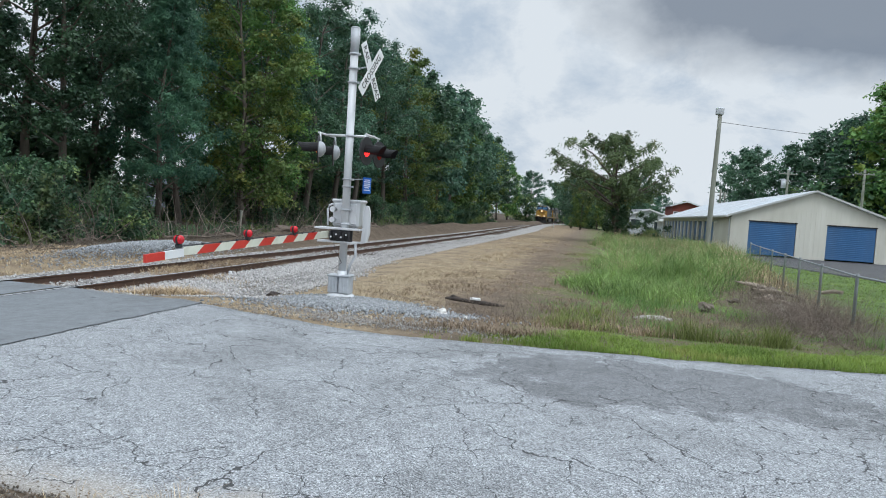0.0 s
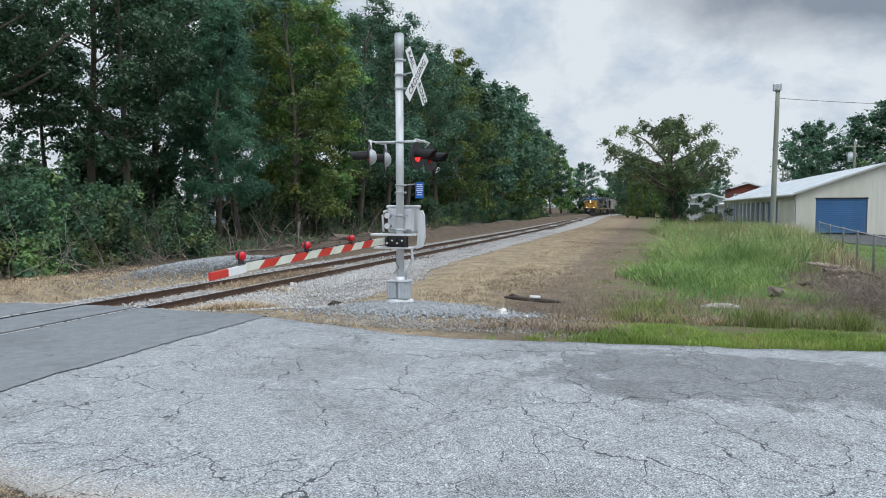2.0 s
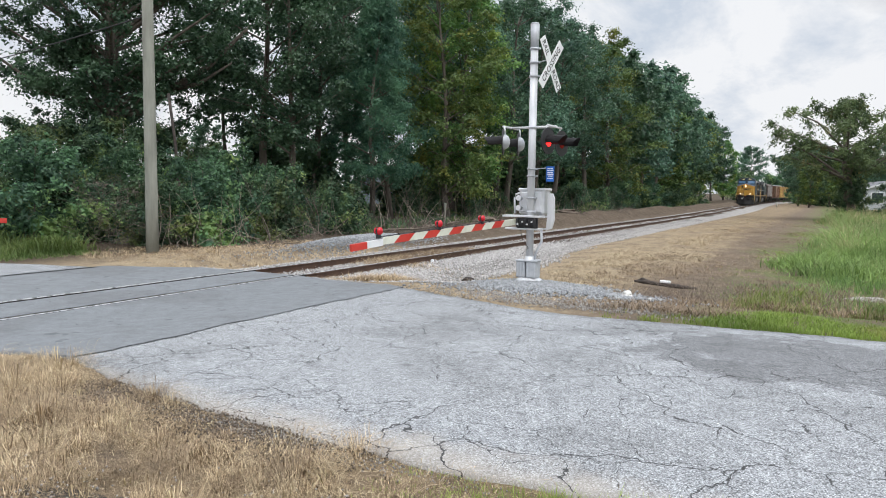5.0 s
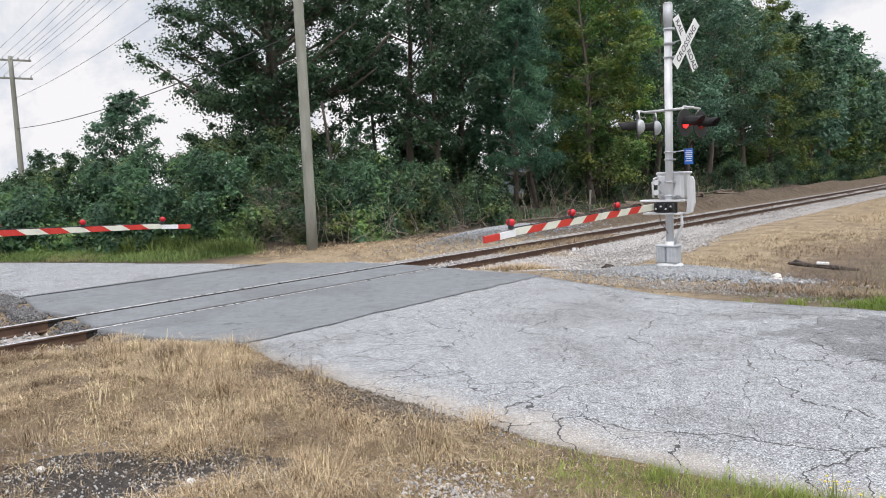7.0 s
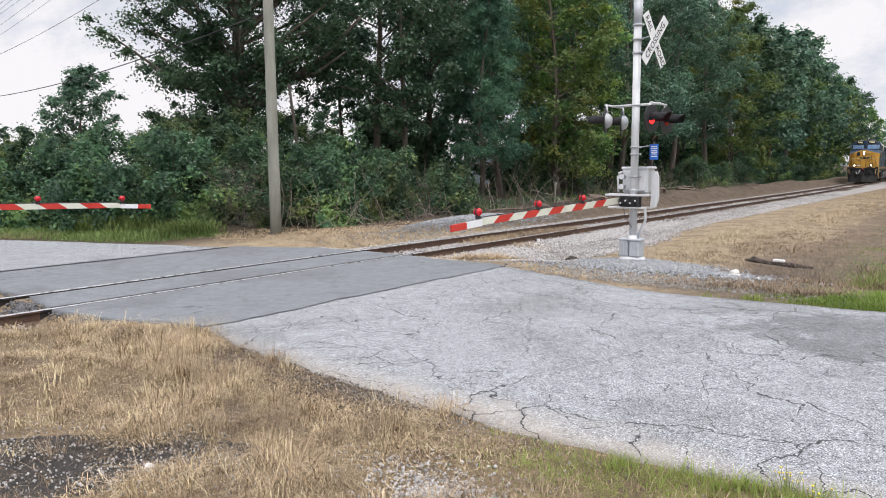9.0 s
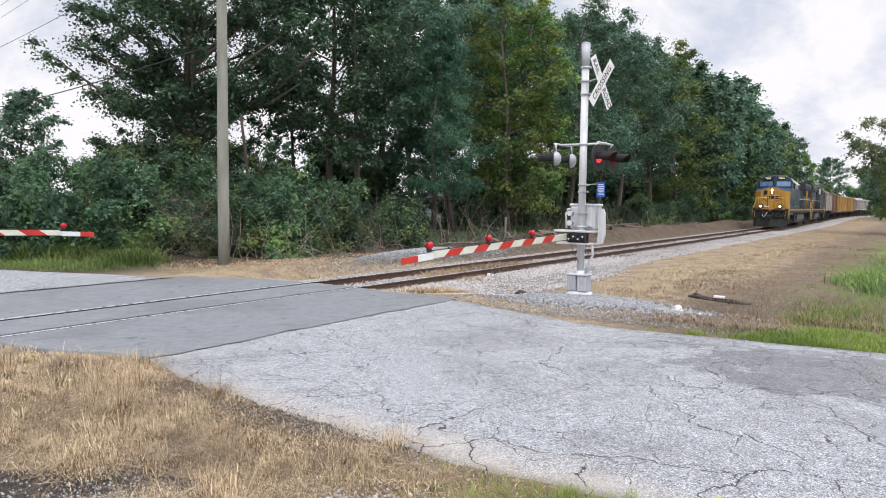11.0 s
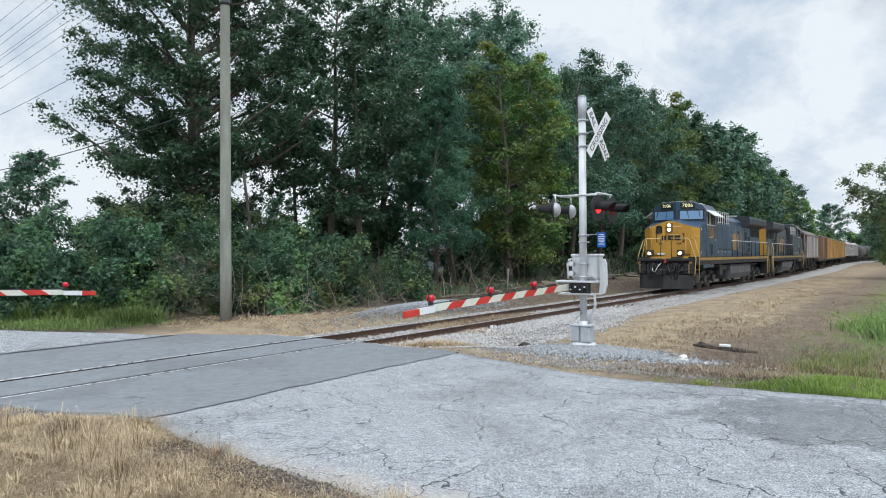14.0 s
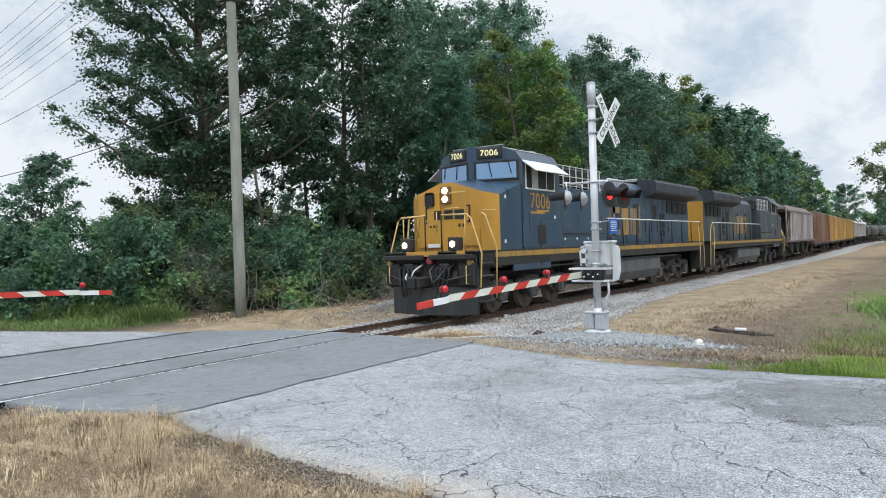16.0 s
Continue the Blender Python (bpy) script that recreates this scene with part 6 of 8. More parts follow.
main_pole = utility_pole(-17.0, 13.45, 14.2, 0.185, 0.135, "tall grey weathered wooden utility pole beside the road", (13.9, 12.9), lean=(0.0, 0.0), arm_turn=70)
bm = bmesh.new()
add_tube(bm, [(0, 0, 10.2), (0, 0, 10.34)], 0.165, 14)
part("cable_clamp", bm, MAT_WIRE, main_pole)
utility_pole(-52, 16.4, 11.4, 0.2, 0.14, "grey wooden utility pole with two crossarms", (11.15, 9.95), arm_turn=70)
utility_pole(6.9, 46, 8.75, 0.17, 0.12, "bare wooden pole with a lamp head beside the storage shed", (), True, (0.12, 0))
for x, y, top, cn in ((22, 90, 9.2, True), (28.2, 84, 9.1, False), (28.3, 76, 12.0, True), (18.2, 112, 7.6, False), (19.2, 114, 7.2, False)):
    utility_pole(x, y, top, 0.17, 0.12, "distant wooden utility pole behind the storage shed", (top - 0.5,), can=cn, arm_turn=20)
wires = thing("overhead_wires", pose(0, 0, 0), "thin dark overhead wires between the wooden poles", "overhead wires")
ca, sa = math.cos(radians(70)), math.sin(radians(70))
for (z0, z1) in ((11.35, 14.1), (10.15, 13.1)):
    for u in (-1.1, -0.45, 0.45, 1.1):
        sag_wire("wire", wires, (-52 + u * ca, 16.4 + u * sa, z0), (-17.0 + u * ca, 13.45 + u * sa, z1), 0.35, 0.008)
        sag_wire("wire", wires, (-17.0 + u * ca, 13.45 + u * sa, z1), (24 + u * ca, 4.0 + u * sa, z1), 0.5, 0.008)
sag_wire("cable", wires, (-52, 16.4, 6.6), (-17.1, 13.4, 6.7), 0.5, 0.021, 18, "thick black cable")
sag_wire("cable", wires, (-52, 16.4, 8.6), (-17.1, 13.4, 10.27), 0.5, 0.011)
sag_wire("wire", wires, (-17.0, 13.45, 10.3), (-30, 46, 15.5), 0.3, 0.010)
sag_wire("wire", wires, (7.05, 46, 8.3), (44, 60, 8.6), 0.6, 0.014)
for k, (za, zb) in enumerate(((9.6, 8.9), (8.4, 7.9), (7.2, 6.8), (6.6, 7.6))):
    sag_wire("wire", wires, (22, 90, za - 0.6), (28.3, 76, zb + 1.0), 0.4, 0.022)
    sag_wire("wire", wires, (28.3, 76, zb + 1.0), (42, 58, zb + 0.6), 0.5, 0.022)

# ---- storage shed ----
MAT_SHED_WALL = weathered("cream_ribbed_steel", (0.58, 0.57, 0.50), (0.68, 0.67, 0.60), 0.5, 0, 0.8, (0.40, 0.37, 0.30), 0.2, streak=True, bump_s=0.05)
MAT_SHED_ROOF = weathered("pale_steel_roof", (0.62, 0.66, 0.70), (0.74, 0.77, 0.80), 0.4, 0.2, 1.0, (0.45, 0.43, 0.40), 0.2)
MAT_SHED_DOOR = weathered("blue_roller_door_paint", (0.04, 0.13, 0.30), (0.06, 0.17, 0.37), 0.45, 0, 1.5, (0.08, 0.14, 0.24), 0.25, streak=True)
MAT_TRIM = weathered("grey_steel_trim", (0.42, 0.43, 0.42), (0.54, 0.55, 0.54), 0.5, 0, 2)
MAT_BRICK = weathered("red_brick_wall", (0.165, 0.041, 0.030), (0.225, 0.064, 0.045), 0.9, 0, 3, (0.16, 0.06, 0.05), 0.3)
MAT_PALE_WALL = weathered("pale_painted_wall", (0.42, 0.45, 0.49), (0.54, 0.57, 0.61), 0.7, 0, 1, (0.4, 0.4, 0.4), 0.2, streak=True)
MAT_BLUE_WALL = weathered("blue_grey_siding", (0.16, 0.20, 0.25), (0.24, 0.28, 0.33), 0.7, 0, 1)
MAT_SLATE = weathered("grey_shingle_roof", (0.12, 0.125, 0.135), (0.2, 0.205, 0.215), 0.9, 0, 4)
MAT_WINDOW, _nt, _p = node_material("dark_house_window_glass")
_p.inputs["Base Color"].default_value, _p.inputs["Roughness"].default_value = (0.04, 0.05, 0.06, 1), 0.08
SX0, SX1, SY0, SY1, SE, SP = 8.9, 19.05, 50.0, 97.0, 2.68, 4.5
SMID, SG = (SX0 + SX1) / 2, 0.16
shed = thing("storage_shed", pose(0, 0, 0), "long cream steel storage shed with blue roller doors", "storage shed")


def gable_with_doors(y, doors):
    """Front wall as upright ribbed panels round the door openings."""
    xs = [SX0]
    for a, b, h in doors:
        xs += [a, b]
    xs.append(SX1)
    roof = lambda x: SE + (SP - SE) * (1 - abs(x - SMID) / (SMID - SX0))
    spans = []
    for k in range(len(xs) - 1):
        door = next((d for d in doors if abs(d[0] - xs[k]) < 1e-6), None)
        spans.append((xs[k], xs[k + 1], SG + door[2] if door else SG - 0.3))
    for x0, x1, z0 in spans:
        cuts = sorted({x0, x1, *([SMID] if x0 < SMID < x1 else [])})
        for p, q in zip(cuts, cuts[1:]):
            bm = bmesh.new()
            add_prism(bm, [(p, z0), (q, z0), (q, roof(q)), (p, roof(p))], "y", y, y + 0.15)
            bmesh.ops.recalc_face_normals(bm, faces=bm.faces[:])
            wall = part("wall_panel", bm, MAT_SHED_WALL, shed)
    x = SX0 + 0.15
    while x < SX1:
        inside = next((d for d in doors if d[0] - 0.06 < x < d[1] + 0.06), None)
        z0 = SG + inside[2] + 0.08 if inside else SG
        block("wall_rib", wall, MAT_SHED_WALL, x - 0.025, x + 0.025, y - 0.013, y, z0, roof(x) - 0.08, 0.0)
        x += 0.3
    return wall


DOORS = [(10.05, 13.0, 2.2), (14.85, 17.8, 2.2)]
gable_with_doors(SY0, DOORS)
for a, b, h in DOORS:
    door = block("roller_door", shed, MAT_SHED_DOOR, a + 0.02, b - 0.02, SY0 + 0.07, SY0 + 0.1, SG, SG + h, 0.0, "blue ribbed roller door")
    for k in range(18):
        block("slat", door, MAT_SHED_DOOR, a + 0.03, b - 0.03, SY0 + 0.045, SY0 + 0.07, SG + 0.02 + k * 0.122, SG + 0.105 + k * 0.122, 0.008)
    block("door_header", door, MAT_UNDER, a - 0.04, b + 0.04, SY0 - 0.03, SY0 + 0.005, SG + h, SG + h + 0.07, 0.004)
for s, xe in ((-1, SX0), (1, SX1)):
    bm = bmesh.new()
    add_prism(bm, [(SMID, SP + 0.0), (SMID, SP + 0.1), (xe + 0.25 * s, SE + 0.02), (xe + 0.25 * s, SE - 0.08)], "y", SY0 - 0.25, SY1 + 0.2)
    bmesh.ops.recalc_face_normals(bm, faces=bm.faces[:])
    roof_ = part("roof", bm, MAT_SHED_ROOF, shed, "pale ribbed steel roof")
    k = 0
    while SY0 + k * 0.95 < SY1:
        bm = bmesh.new()
        y = SY0 + k * 0.95
        add_prism(bm, [(SMID + 0.1 * s, SP + 0.075), (SMID + 0.1 * s, SP + 0.125), (xe + 0.24 * s, SE + 0.055), (xe + 0.24 * s, SE + 0.0)], "y", y - 0.03, y + 0.03)
        bmesh.ops.recalc_face_normals(bm, faces=bm.faces[:])
        part("roof_rib", bm, MAT_SHED_ROOF, roof_)
        k += 1
    bm = bmesh.new()
    add_prism(bm, [(SMID, SP + 0.02), (SMID, SP + 0.13), (xe + 0.28 * s, SE + 0.05), (xe + 0.28 * s, SE - 0.09)], "y", SY0 - 0.29, SY0 - 0.24)
    bmesh.ops.recalc_face_normals(bm, faces=bm.faces[:])
    part("gable_trim", bm, MAT_TRIM, roof_)
    block("gutter", roof_, MAT_TRIM, xe + 0.22 * s, xe + 0.36 * s, SY0 - 0.25, SY1, SE - 0.14, SE - 0.02, 0.02)
block("back_wall", shed, MAT_SHED_WALL, SX0, SX1, SY1 - 0.1, SY1, SG - 0.3, SE, 0.0)
block("side_wall", shed, MAT_SHED_WALL, SX1 - 0.1, SX1, SY0 + 0.16, SY1 - 0.11, SG - 0.3, SE, 0.0)
# the side towards the track: a plain end, then a row of narrow doors between posts
block("side_wall", shed, MAT_SHED_WALL, SX0, SX0 + 0.1, SY0 + 0.16, SY0 + 6.0, SG - 0.3, SE, 0.0)
block("side_lintel", shed, MAT_SHED_WALL, SX0, SX0 + 0.1, SY0 + 6.01, SY1 - 0.11, SG + 2.1, SE, 0.0)
block("downpipe", shed, MAT_TRIM, SX0 - 0.1, SX0 - 0.01, SY0 + 0.1, SY0 + 0.2, SG, SE - 0.1, 0.02)
y = SY0 + 6.0
while y < SY1 - 3:
    block("door_post", shed, MAT_SHED_WALL, SX0 - 0.03, SX0 + 0.14, y, y + 0.75, SG - 0.3, SG + 2.1, 0.0)
    d = block("unit_door", shed, MAT_SHED_DOOR, SX0 + 0.12, SX0 + 0.15, y + 0.76, y + 3.0, SG, SG + 2.09, 0.0, "narrow blue unit door")
    for k in range(9):
        block("slat", d, MAT_SHED_DOOR, SX0 + 0.1, SX0 + 0.12, y + 0.78, y + 2.98, SG + 0.03 + k * 0.23, SG + 0.2 + k * 0.23, 0.0)
    y += 3.0
apron_x = np.linspace(4.5, 30, 30)
strip_road("shed_apron", apron_x, lambda x: np.interp(x, [4.5, 8.9, 11.1, 14, 30], [44, 41.4, 36.5, 33, 30]), lambda x: 0 * x + 50.2, cracked_road("dark_lot_asphalt", (0.13, 0.13, 0.135), (0.09, 0.09, 0.095), (0.11, 0.11, 0.115), 0.2, 0.7), "dark asphalt lot before the storage shed", 0.03)

# ---- distant houses ----
def house(name, x, y, w, d, e, p, turn, wall, roof, label, windows):
    g = float(ground_z(x, y))
    h = thing(name, pose(x, y, g - 0.1, 0, 0, turn), label, "house" if name == "house" else "building")
    bm = bmesh.new()
    add_prism(bm, [(-w / 2, 0), (w / 2, 0), (w / 2, e), (0, p), (-w / 2, e)], "y", -d / 2, d / 2)
    bmesh.ops.recalc_face_normals(bm, faces=bm.faces[:])
    part("wall", bm, wall, h)
    for s in (-1, 1):
        bm = bmesh.new()
        add_prism(bm, [(0, p + 0.02), (0, p + 0.2), (s * (w / 2 + 0.4), e - 0.05 * 0), (s * (w / 2 + 0.4), e - 0.2)], "y", -d / 2 - 0.35, d / 2 + 0.35)
        bmesh.ops.recalc_face_normals(bm, faces=bm.faces[:])
        part("roof", bm, roof, h)
        bm = bmesh.new()
        add_prism(bm, [(0, p + 0.0), (0, p + 0.22), (s * (w / 2 + 0.42), e + 0.02), (s * (w / 2 + 0.42), e - 0.2)], "y", -d / 2 - 0.4, -d / 2 - 0.36)
        bmesh.ops.recalc_face_normals(bm, faces=bm.faces[:])
        part("barge_board", bm, MAT_SIGN_WHITE, h)
    for u, z, ww, hh in windows:
        f = block("window_frame", h, MAT_SIGN_WHITE, u - ww / 2 - 0.1, u + ww / 2 + 0.1, -d / 2 - 0.05, -d / 2 + 0.02, z - 0.1, z + hh + 0.1, 0.0)
        block("window_pane", f, MAT_WINDOW, u - ww / 2, u + ww / 2, -d / 2 - 0.07, -d / 2 - 0.045, z, z + hh, 0.0)
    return h


house("house", -46, 70, 8, 9, 2.6, 4.3, 35, MAT_BLUE_WALL, MAT_SLATE, "small grey-blue house with white gable trim behind the trees", ((-1.6, 1.0, 1.0, 1.2), (1.6, 1.0, 1.0, 1.2)))
house("house", -38, 34, 7, 8, 2.6, 4.2, 50, MAT_SLATE, MAT_SLATE, "dark house behind the shrubs", ((0, 1.0, 1.0, 1.1),))
house("brick_building", 14.4, 125, 4.4, 12, 5.0, 5.6, 0, MAT_BRICK, MAT_SLATE, "red brick building with arched white windows", ((-1.6, 2.6, 0.7, 1.3), (0.6, 2.6, 0.7, 1.3)))
house("warehouse", 7.2, 124, 7.5, 16, 2.9, 4.0, 8, MAT_PALE_WALL, MAT_SLATE, "low pale blue warehouse with a grey roof", ((-2, 1.0, 1.4, 1.4), (1.6, 0.6, 1.2, 2.0)))
house("warehouse", 12.5, 104, 6.5, 12, 2.3, 3.0, 0, MAT_PALE_WALL, MAT_TRIM, "low pale shed beyond the storage units", ((0, 0.5, 2.4, 1.4),))

# ---- chain-link fence ----
MAT_FENCE = weathered("dull_galvanised_steel", (0.22, 0.24, 0.255), (0.33, 0.35, 0.365), 0.6, 0.3, 4)
fence = thing("chain_link_fence", pose(0, 0, 0), "grey chain-link fence with steel posts and top rail", "fence")
FENCE = [(4.6, 10.8), (5.05, 13.2), (5.25, 15.7), (5.7, 19.5), (6.2, 23.3), (6.75, 27.2), (7.2, 31), (7.6, 35), (8.0, 39)]
for k, (x, y) in enumerate(FENCE):
    g = float(ground_z(x, y))
    if k > 0:
        pipe("fence_post", fence, MAT_FENCE, [(x, y, g - 0.15), (x, y, g + 1.16), (x, y, g + 1.2)], 0.035, sides=8)
for k, ((x0, y0), (x1, y1)) in enumerate(zip(FENCE[1:], FENCE[2:])):
    g0, g1 = float(ground_z(x0, y0)), float(ground_z(x1, y1))
    pipe("top_rail", fence, MAT_FENCE, [(x0, y0, g0 + 1.14), (x1, y1, g1 + 1.14)], 0.022)
    L = math.hypot(x1 - x0, y1 - y0)
    n = int(L / 0.09)
    V, F = [], []
    a, b = np.array([x0, y0, g0]), np.array([x1, y1, g1])
    for j in range(-12, n + 12):
        for s in (-1, 1):
            u0, u1 = j / n, (j + s * 12) / n
            lo, hi = 0.05, 1.13
            if u1 > 1 or u1 < 0 or u0 > 1 or u0 < 0:
                cl = (min(max(u1, 0), 1) - u0) / (u1 - u0)
                if u0 < 0 or u0 > 1:
                    continue
                hi = lo + (hi - lo) * cl
                u1 = min(max(u1, 0), 1)
            p = a + (b - a) * u0 + np.array([0, 0, lo])
            q = a + (b - a) * u1 + np.array([0, 0, hi])
            i = len(V)
            V += [p, p + (0, 0, 0.006), q + (0, 0, 0.006), q]
            F.append((i, i + 1, i + 2, i + 3))
    tagged(fast_mesh("wire_mesh", np.array(V), np.array(F), MAT_FENCE, fence), "woven wire mesh", kind="stuff")


# ---- brush, saplings, fallen twigs ----
MAT_CHARRED = weathered("charred_timber", (0.018, 0.015, 0.014), (0.06, 0.05, 0.045), 0.9, 0, 6, (0.14, 0.11, 0.09), 0.3, bump_s=0.8)
def twigs(name, n, place, length, r, material, label, up=0.5, seed=3, bend=0.3, joints=4):
    """Many thin crooked twigs in one mesh, three-sided; place(rng, n) gives x, y, z of the foot."""
    rng = np.random.default_rng(seed)
    P = place(rng, n)
    d = rng.normal(0, 1, (n, 3))
    d[:, 2] = np.abs(d[:, 2]) * up * 2 + up * 0.5
    d /= np.linalg.norm(d, axis=1, keepdims=True)
    L = length * rng.uniform(0.4, 1.4, n)
    rad = r * rng.uniform(0.5, 1.4, n)
    rings = []
    p = P.copy()
    for j in range(joints + 1):
        rr = (rad * (1 - 0.8 * j / joints))[:, None]
        s = np.cross(d, rng.normal(0, 1, (n, 3)) if j == 0 else s0)
        s /= np.linalg.norm(s, axis=1, keepdims=True) + 1e-9
        s0 = np.cross(s, d)
        b = np.cross(d, s)
        rings.append(np.stack([p + rr * s, p + rr * (-0.5 * s + 0.87 * b), p + rr * (-0.5 * s - 0.87 * b)], 1))
        d = d + rng.normal(0, bend, (n, 3)) + np.array([0, 0, -0.04])
        d /= np.linalg.norm(d, axis=1, keepdims=True)
        p = p + d * (L / joints)[:, None]
    V = np.stack(rings, 1).reshape(-1, 3)
    base = 3 * (joints + 1) * np.arange(n)[:, None]
    F = []
    for j in range(joints):
        for k in range(3):
            a, c = 3 * j + k, 3 * j + (k + 1) % 3
            F.append(np.concatenate([base + a, base + c, base + c + 3, base + a + 3], 1))
    return tagged(fast_mesh(name, V, np.concatenate(F), material), label, "brush", kind="stuff")


def strip_place(x0, x1, y0, y1, z=0.0, clump=0.0):
    def place(rng, n):
        x, y = rng.uniform(x0, x1, n), rng.uniform(y0, y1, n)
        if clump:
            m = max(1, n // 25)
            cx, cy = rng.uniform(x0, x1, m), rng.uniform(y0, y1, m)
            k = rng.integers(0, m, n)
            x, y = cx[k] + rng.normal(0, clump, n), cy[k] + rng.normal(0, clump, n)
        return np.stack([x, y, ground_z(x, y) - 0.05 + z * rng.uniform(0, 1, n)], 1)
    return place


twigs("dead_brush", 300, strip_place(-19.5, -16.6, 14, 50, 0.3, 0.5), 1.3, 0.009, MAT_TWIG, "tangled grey-brown dead brush at the wood's edge", 0.45, 11)
twigs("dead_brush", 2300, strip_place(-17.2, -14.6, 16, 62, 0.0, 0.4), 0.8, 0.012, MAT_TWIG, "fallen branches and brushwood on the bank", 0.06, 12, 0.25)
twigs("sapling_stems", 260, strip_place(-19.8, -17.2, 17, 70), 2.6, 0.016, MAT_TWIG, "thin bare sapling stems at the wood's edge", 1.6, 13, 0.12, 5)
twigs("weed_stalks", 1100, strip_place(3.8, 5.8, 13.4, 22, 0.0, 0.4), 0.85, 0.006, MAT_WEED, "brown dead weed stalks heaped by the fence", 0.6, 14, 0.3, 3)
twigs("weed_stalks", 1500, strip_place(-2.6, 4.2, 12.2, 16.0, 0.0, 0.3), 0.45, 0.004, MAT_WEED, "brown dead weed stalks among the grass", 0.6, 15, 0.3, 2)
twigs("vine_stems", 120, strip_place(-20.0, -18.2, 13.0, 24, 1.4, 0.5), 1.6, 0.010, MAT_TWIG, "bare arching vine stems over the shrubs", 0.3, 16, 0.35, 6)
twigs("straw_litter", 1300, strip_place(-8.2, -0.8, -0.5, 3.3, 0.05, 0.4), 0.22, 0.0018, MAT_STRAW_BROWN, "flattened straw litter on the verge", 0.12, 17, 0.3, 3)
twigs("straw_litter", 2400, strip_place(-7.0, -1.0, 11.0, 32, 0.02, 0.5), 0.22, 0.003, MAT_STRIP_STRAW, "flattened straw litter beside the ballast", 0.12, 18, 0.3, 2)

twigs("vine_tangle", 420, strip_place(-20.1, -18.0, 12.7, 14.6, 2.0, 0.4), 0.75, 0.006, MAT_TWIG, "brown tangle of dead vines over the shrub beside the pole", 0.25, 51, 0.45, 5)
twigs("bare_branches", 70, strip_place(-18.7, -16.9, 14.0, 27, 0.2), 1.9, 0.015, MAT_TWIG_PALE, "pale bare branches arching out of the brush", 0.9, 52, 0.28, 6)
twigs("bare_branches", 60, strip_place(-19.0, -16.6, 27, 62, 0.1), 2.2, 0.018, MAT_TWIG_PALE, "pale bare saplings at the wood's edge", 1.3, 53, 0.2, 6)
snag = thing("dead_tree", pose(-20.8, 17.8, float(ground_z(-20.8, 17.8)) - 0.1), "thin black dead tree stem leaning among the shrubs", "dead tree")
pipe("stem", snag, MAT_CHARRED, [(0, 0, 0), (-0.08, -0.05, 1.8), (-0.22, -0.1, 3.6), (-0.4, -0.2, 5.3)], 0.055)

# ---- litter and small things ----
MAT_STONE_WHITE = weathered("white_stone", (0.55, 0.54, 0.52), (0.75, 0.74, 0.72), 0.8, 0, 8)
MAT_CONCRETE = weathered("stained_concrete", (0.42, 0.41, 0.38), (0.66, 0.64, 0.60), 0.9, 0, 5, (0.12, 0.10, 0.08), 0.5, bump_s=0.7)
MAT_CLOD = weathered("brown_earth_clod", (0.08, 0.062, 0.048), (0.20, 0.16, 0.125), 0.95, 0, 6, bump_s=1.0)
stones("road_edge_mulch", 2600, on_band(-5.2, 3.5, -2.2, 3.25, 0.17), 0.010, MAT_CLOD, "dark crumbled mulch where the verge meets the road", "mulch")
MAT_DEAD_WOOD = weathered("grey_dead_wood", (0.09, 0.072, 0.056), (0.25, 0.21, 0.17), 0.9, 0, 5, (0.06, 0.05, 0.04), 0.4, bump_s=0.9)


def rough_lump(name, x, y, z, sx, sy, sz, material, label, category, seed, turn=0.0):
    bm = bmesh.new()
    bmesh.ops.create_icosphere(bm, subdivisions=3, radius=1)
    for v in bm.verts:
        n = noise.noise(v.co * 1.6 + Vector((seed, 0, 0))) * 0.45 + noise.noise(v.co * 4 + Vector((0, seed, 0))) * 0.2
        v.co *= 1 + n
        v.co = Vector((v.co.x * sx, v.co.y * sy, v.co.z * sz))
    ob = mesh_object(name, bm, material)
    ob.matrix_basis = pose(x, y, float(ground_z(x, y)) + z, 0, 0, turn)
    return tagged(ob, label, category)


rough_lump("stone", -2.66, 12.5, 0.02, 0.10, 0.08, 0.07, MAT_STONE_WHITE, "white stone lying on the gravel", "stone", 3)
rough_lump("stone", -6.35, 13.25, 0.02, 0.13, 0.10, 0.07, MAT_CHARRED, "dark stone lying on the ballast", "stone", 5)
rough_lump("stone", -2.1, 11.9, -0.02, 0.035, 0.03, 0.03, MAT_STONE_WHITE, "pale stone in the dry grass", "stone", 7)
rough_lump("stone", -3.1, 1.53, 0.0, 0.035, 0.03, 0.025, MAT_STONE_WHITE, "white stone on the verge", "stone", 8)
rough_lump("stone", -4.3, 1.05, 0.0, 0.03, 0.025, 0.02, MAT_STONE_WHITE, "white stone on the verge", "stone", 9)
rough_lump("concrete_slab", 1.3, 15.2, -0.03, 0.42, 0.25, 0.06, MAT_CONCRETE, "broken pale concrete slab lying in the weeds", "slab", 11, 10)
rough_lump("stump", 2.63, 17.2, 0.06, 0.17, 0.15, 0.13, MAT_DEAD_WOOD, "grey rotten stump in the dead weeds", "stump", 24)
for k, (x, y, s) in enumerate(((5.1, 22.6, 0.26), (4.9, 19.0, 0.2), (4.3, 17.6, 0.24))):
    rough_lump("rotten_log", x, y, 0.08, s * 1.5, s * 0.7, s * 0.6, MAT_DEAD_WOOD, "grey rotten log in the dead weeds", "log", 20 + k, k * 47)
MAT_SPLIT_WOOD = weathered("pale_split_wood", (0.26, 0.21, 0.16), (0.50, 0.43, 0.35), 0.9, 0, 6, (0.12, 0.09, 0.07), 0.4, bump_s=0.8)
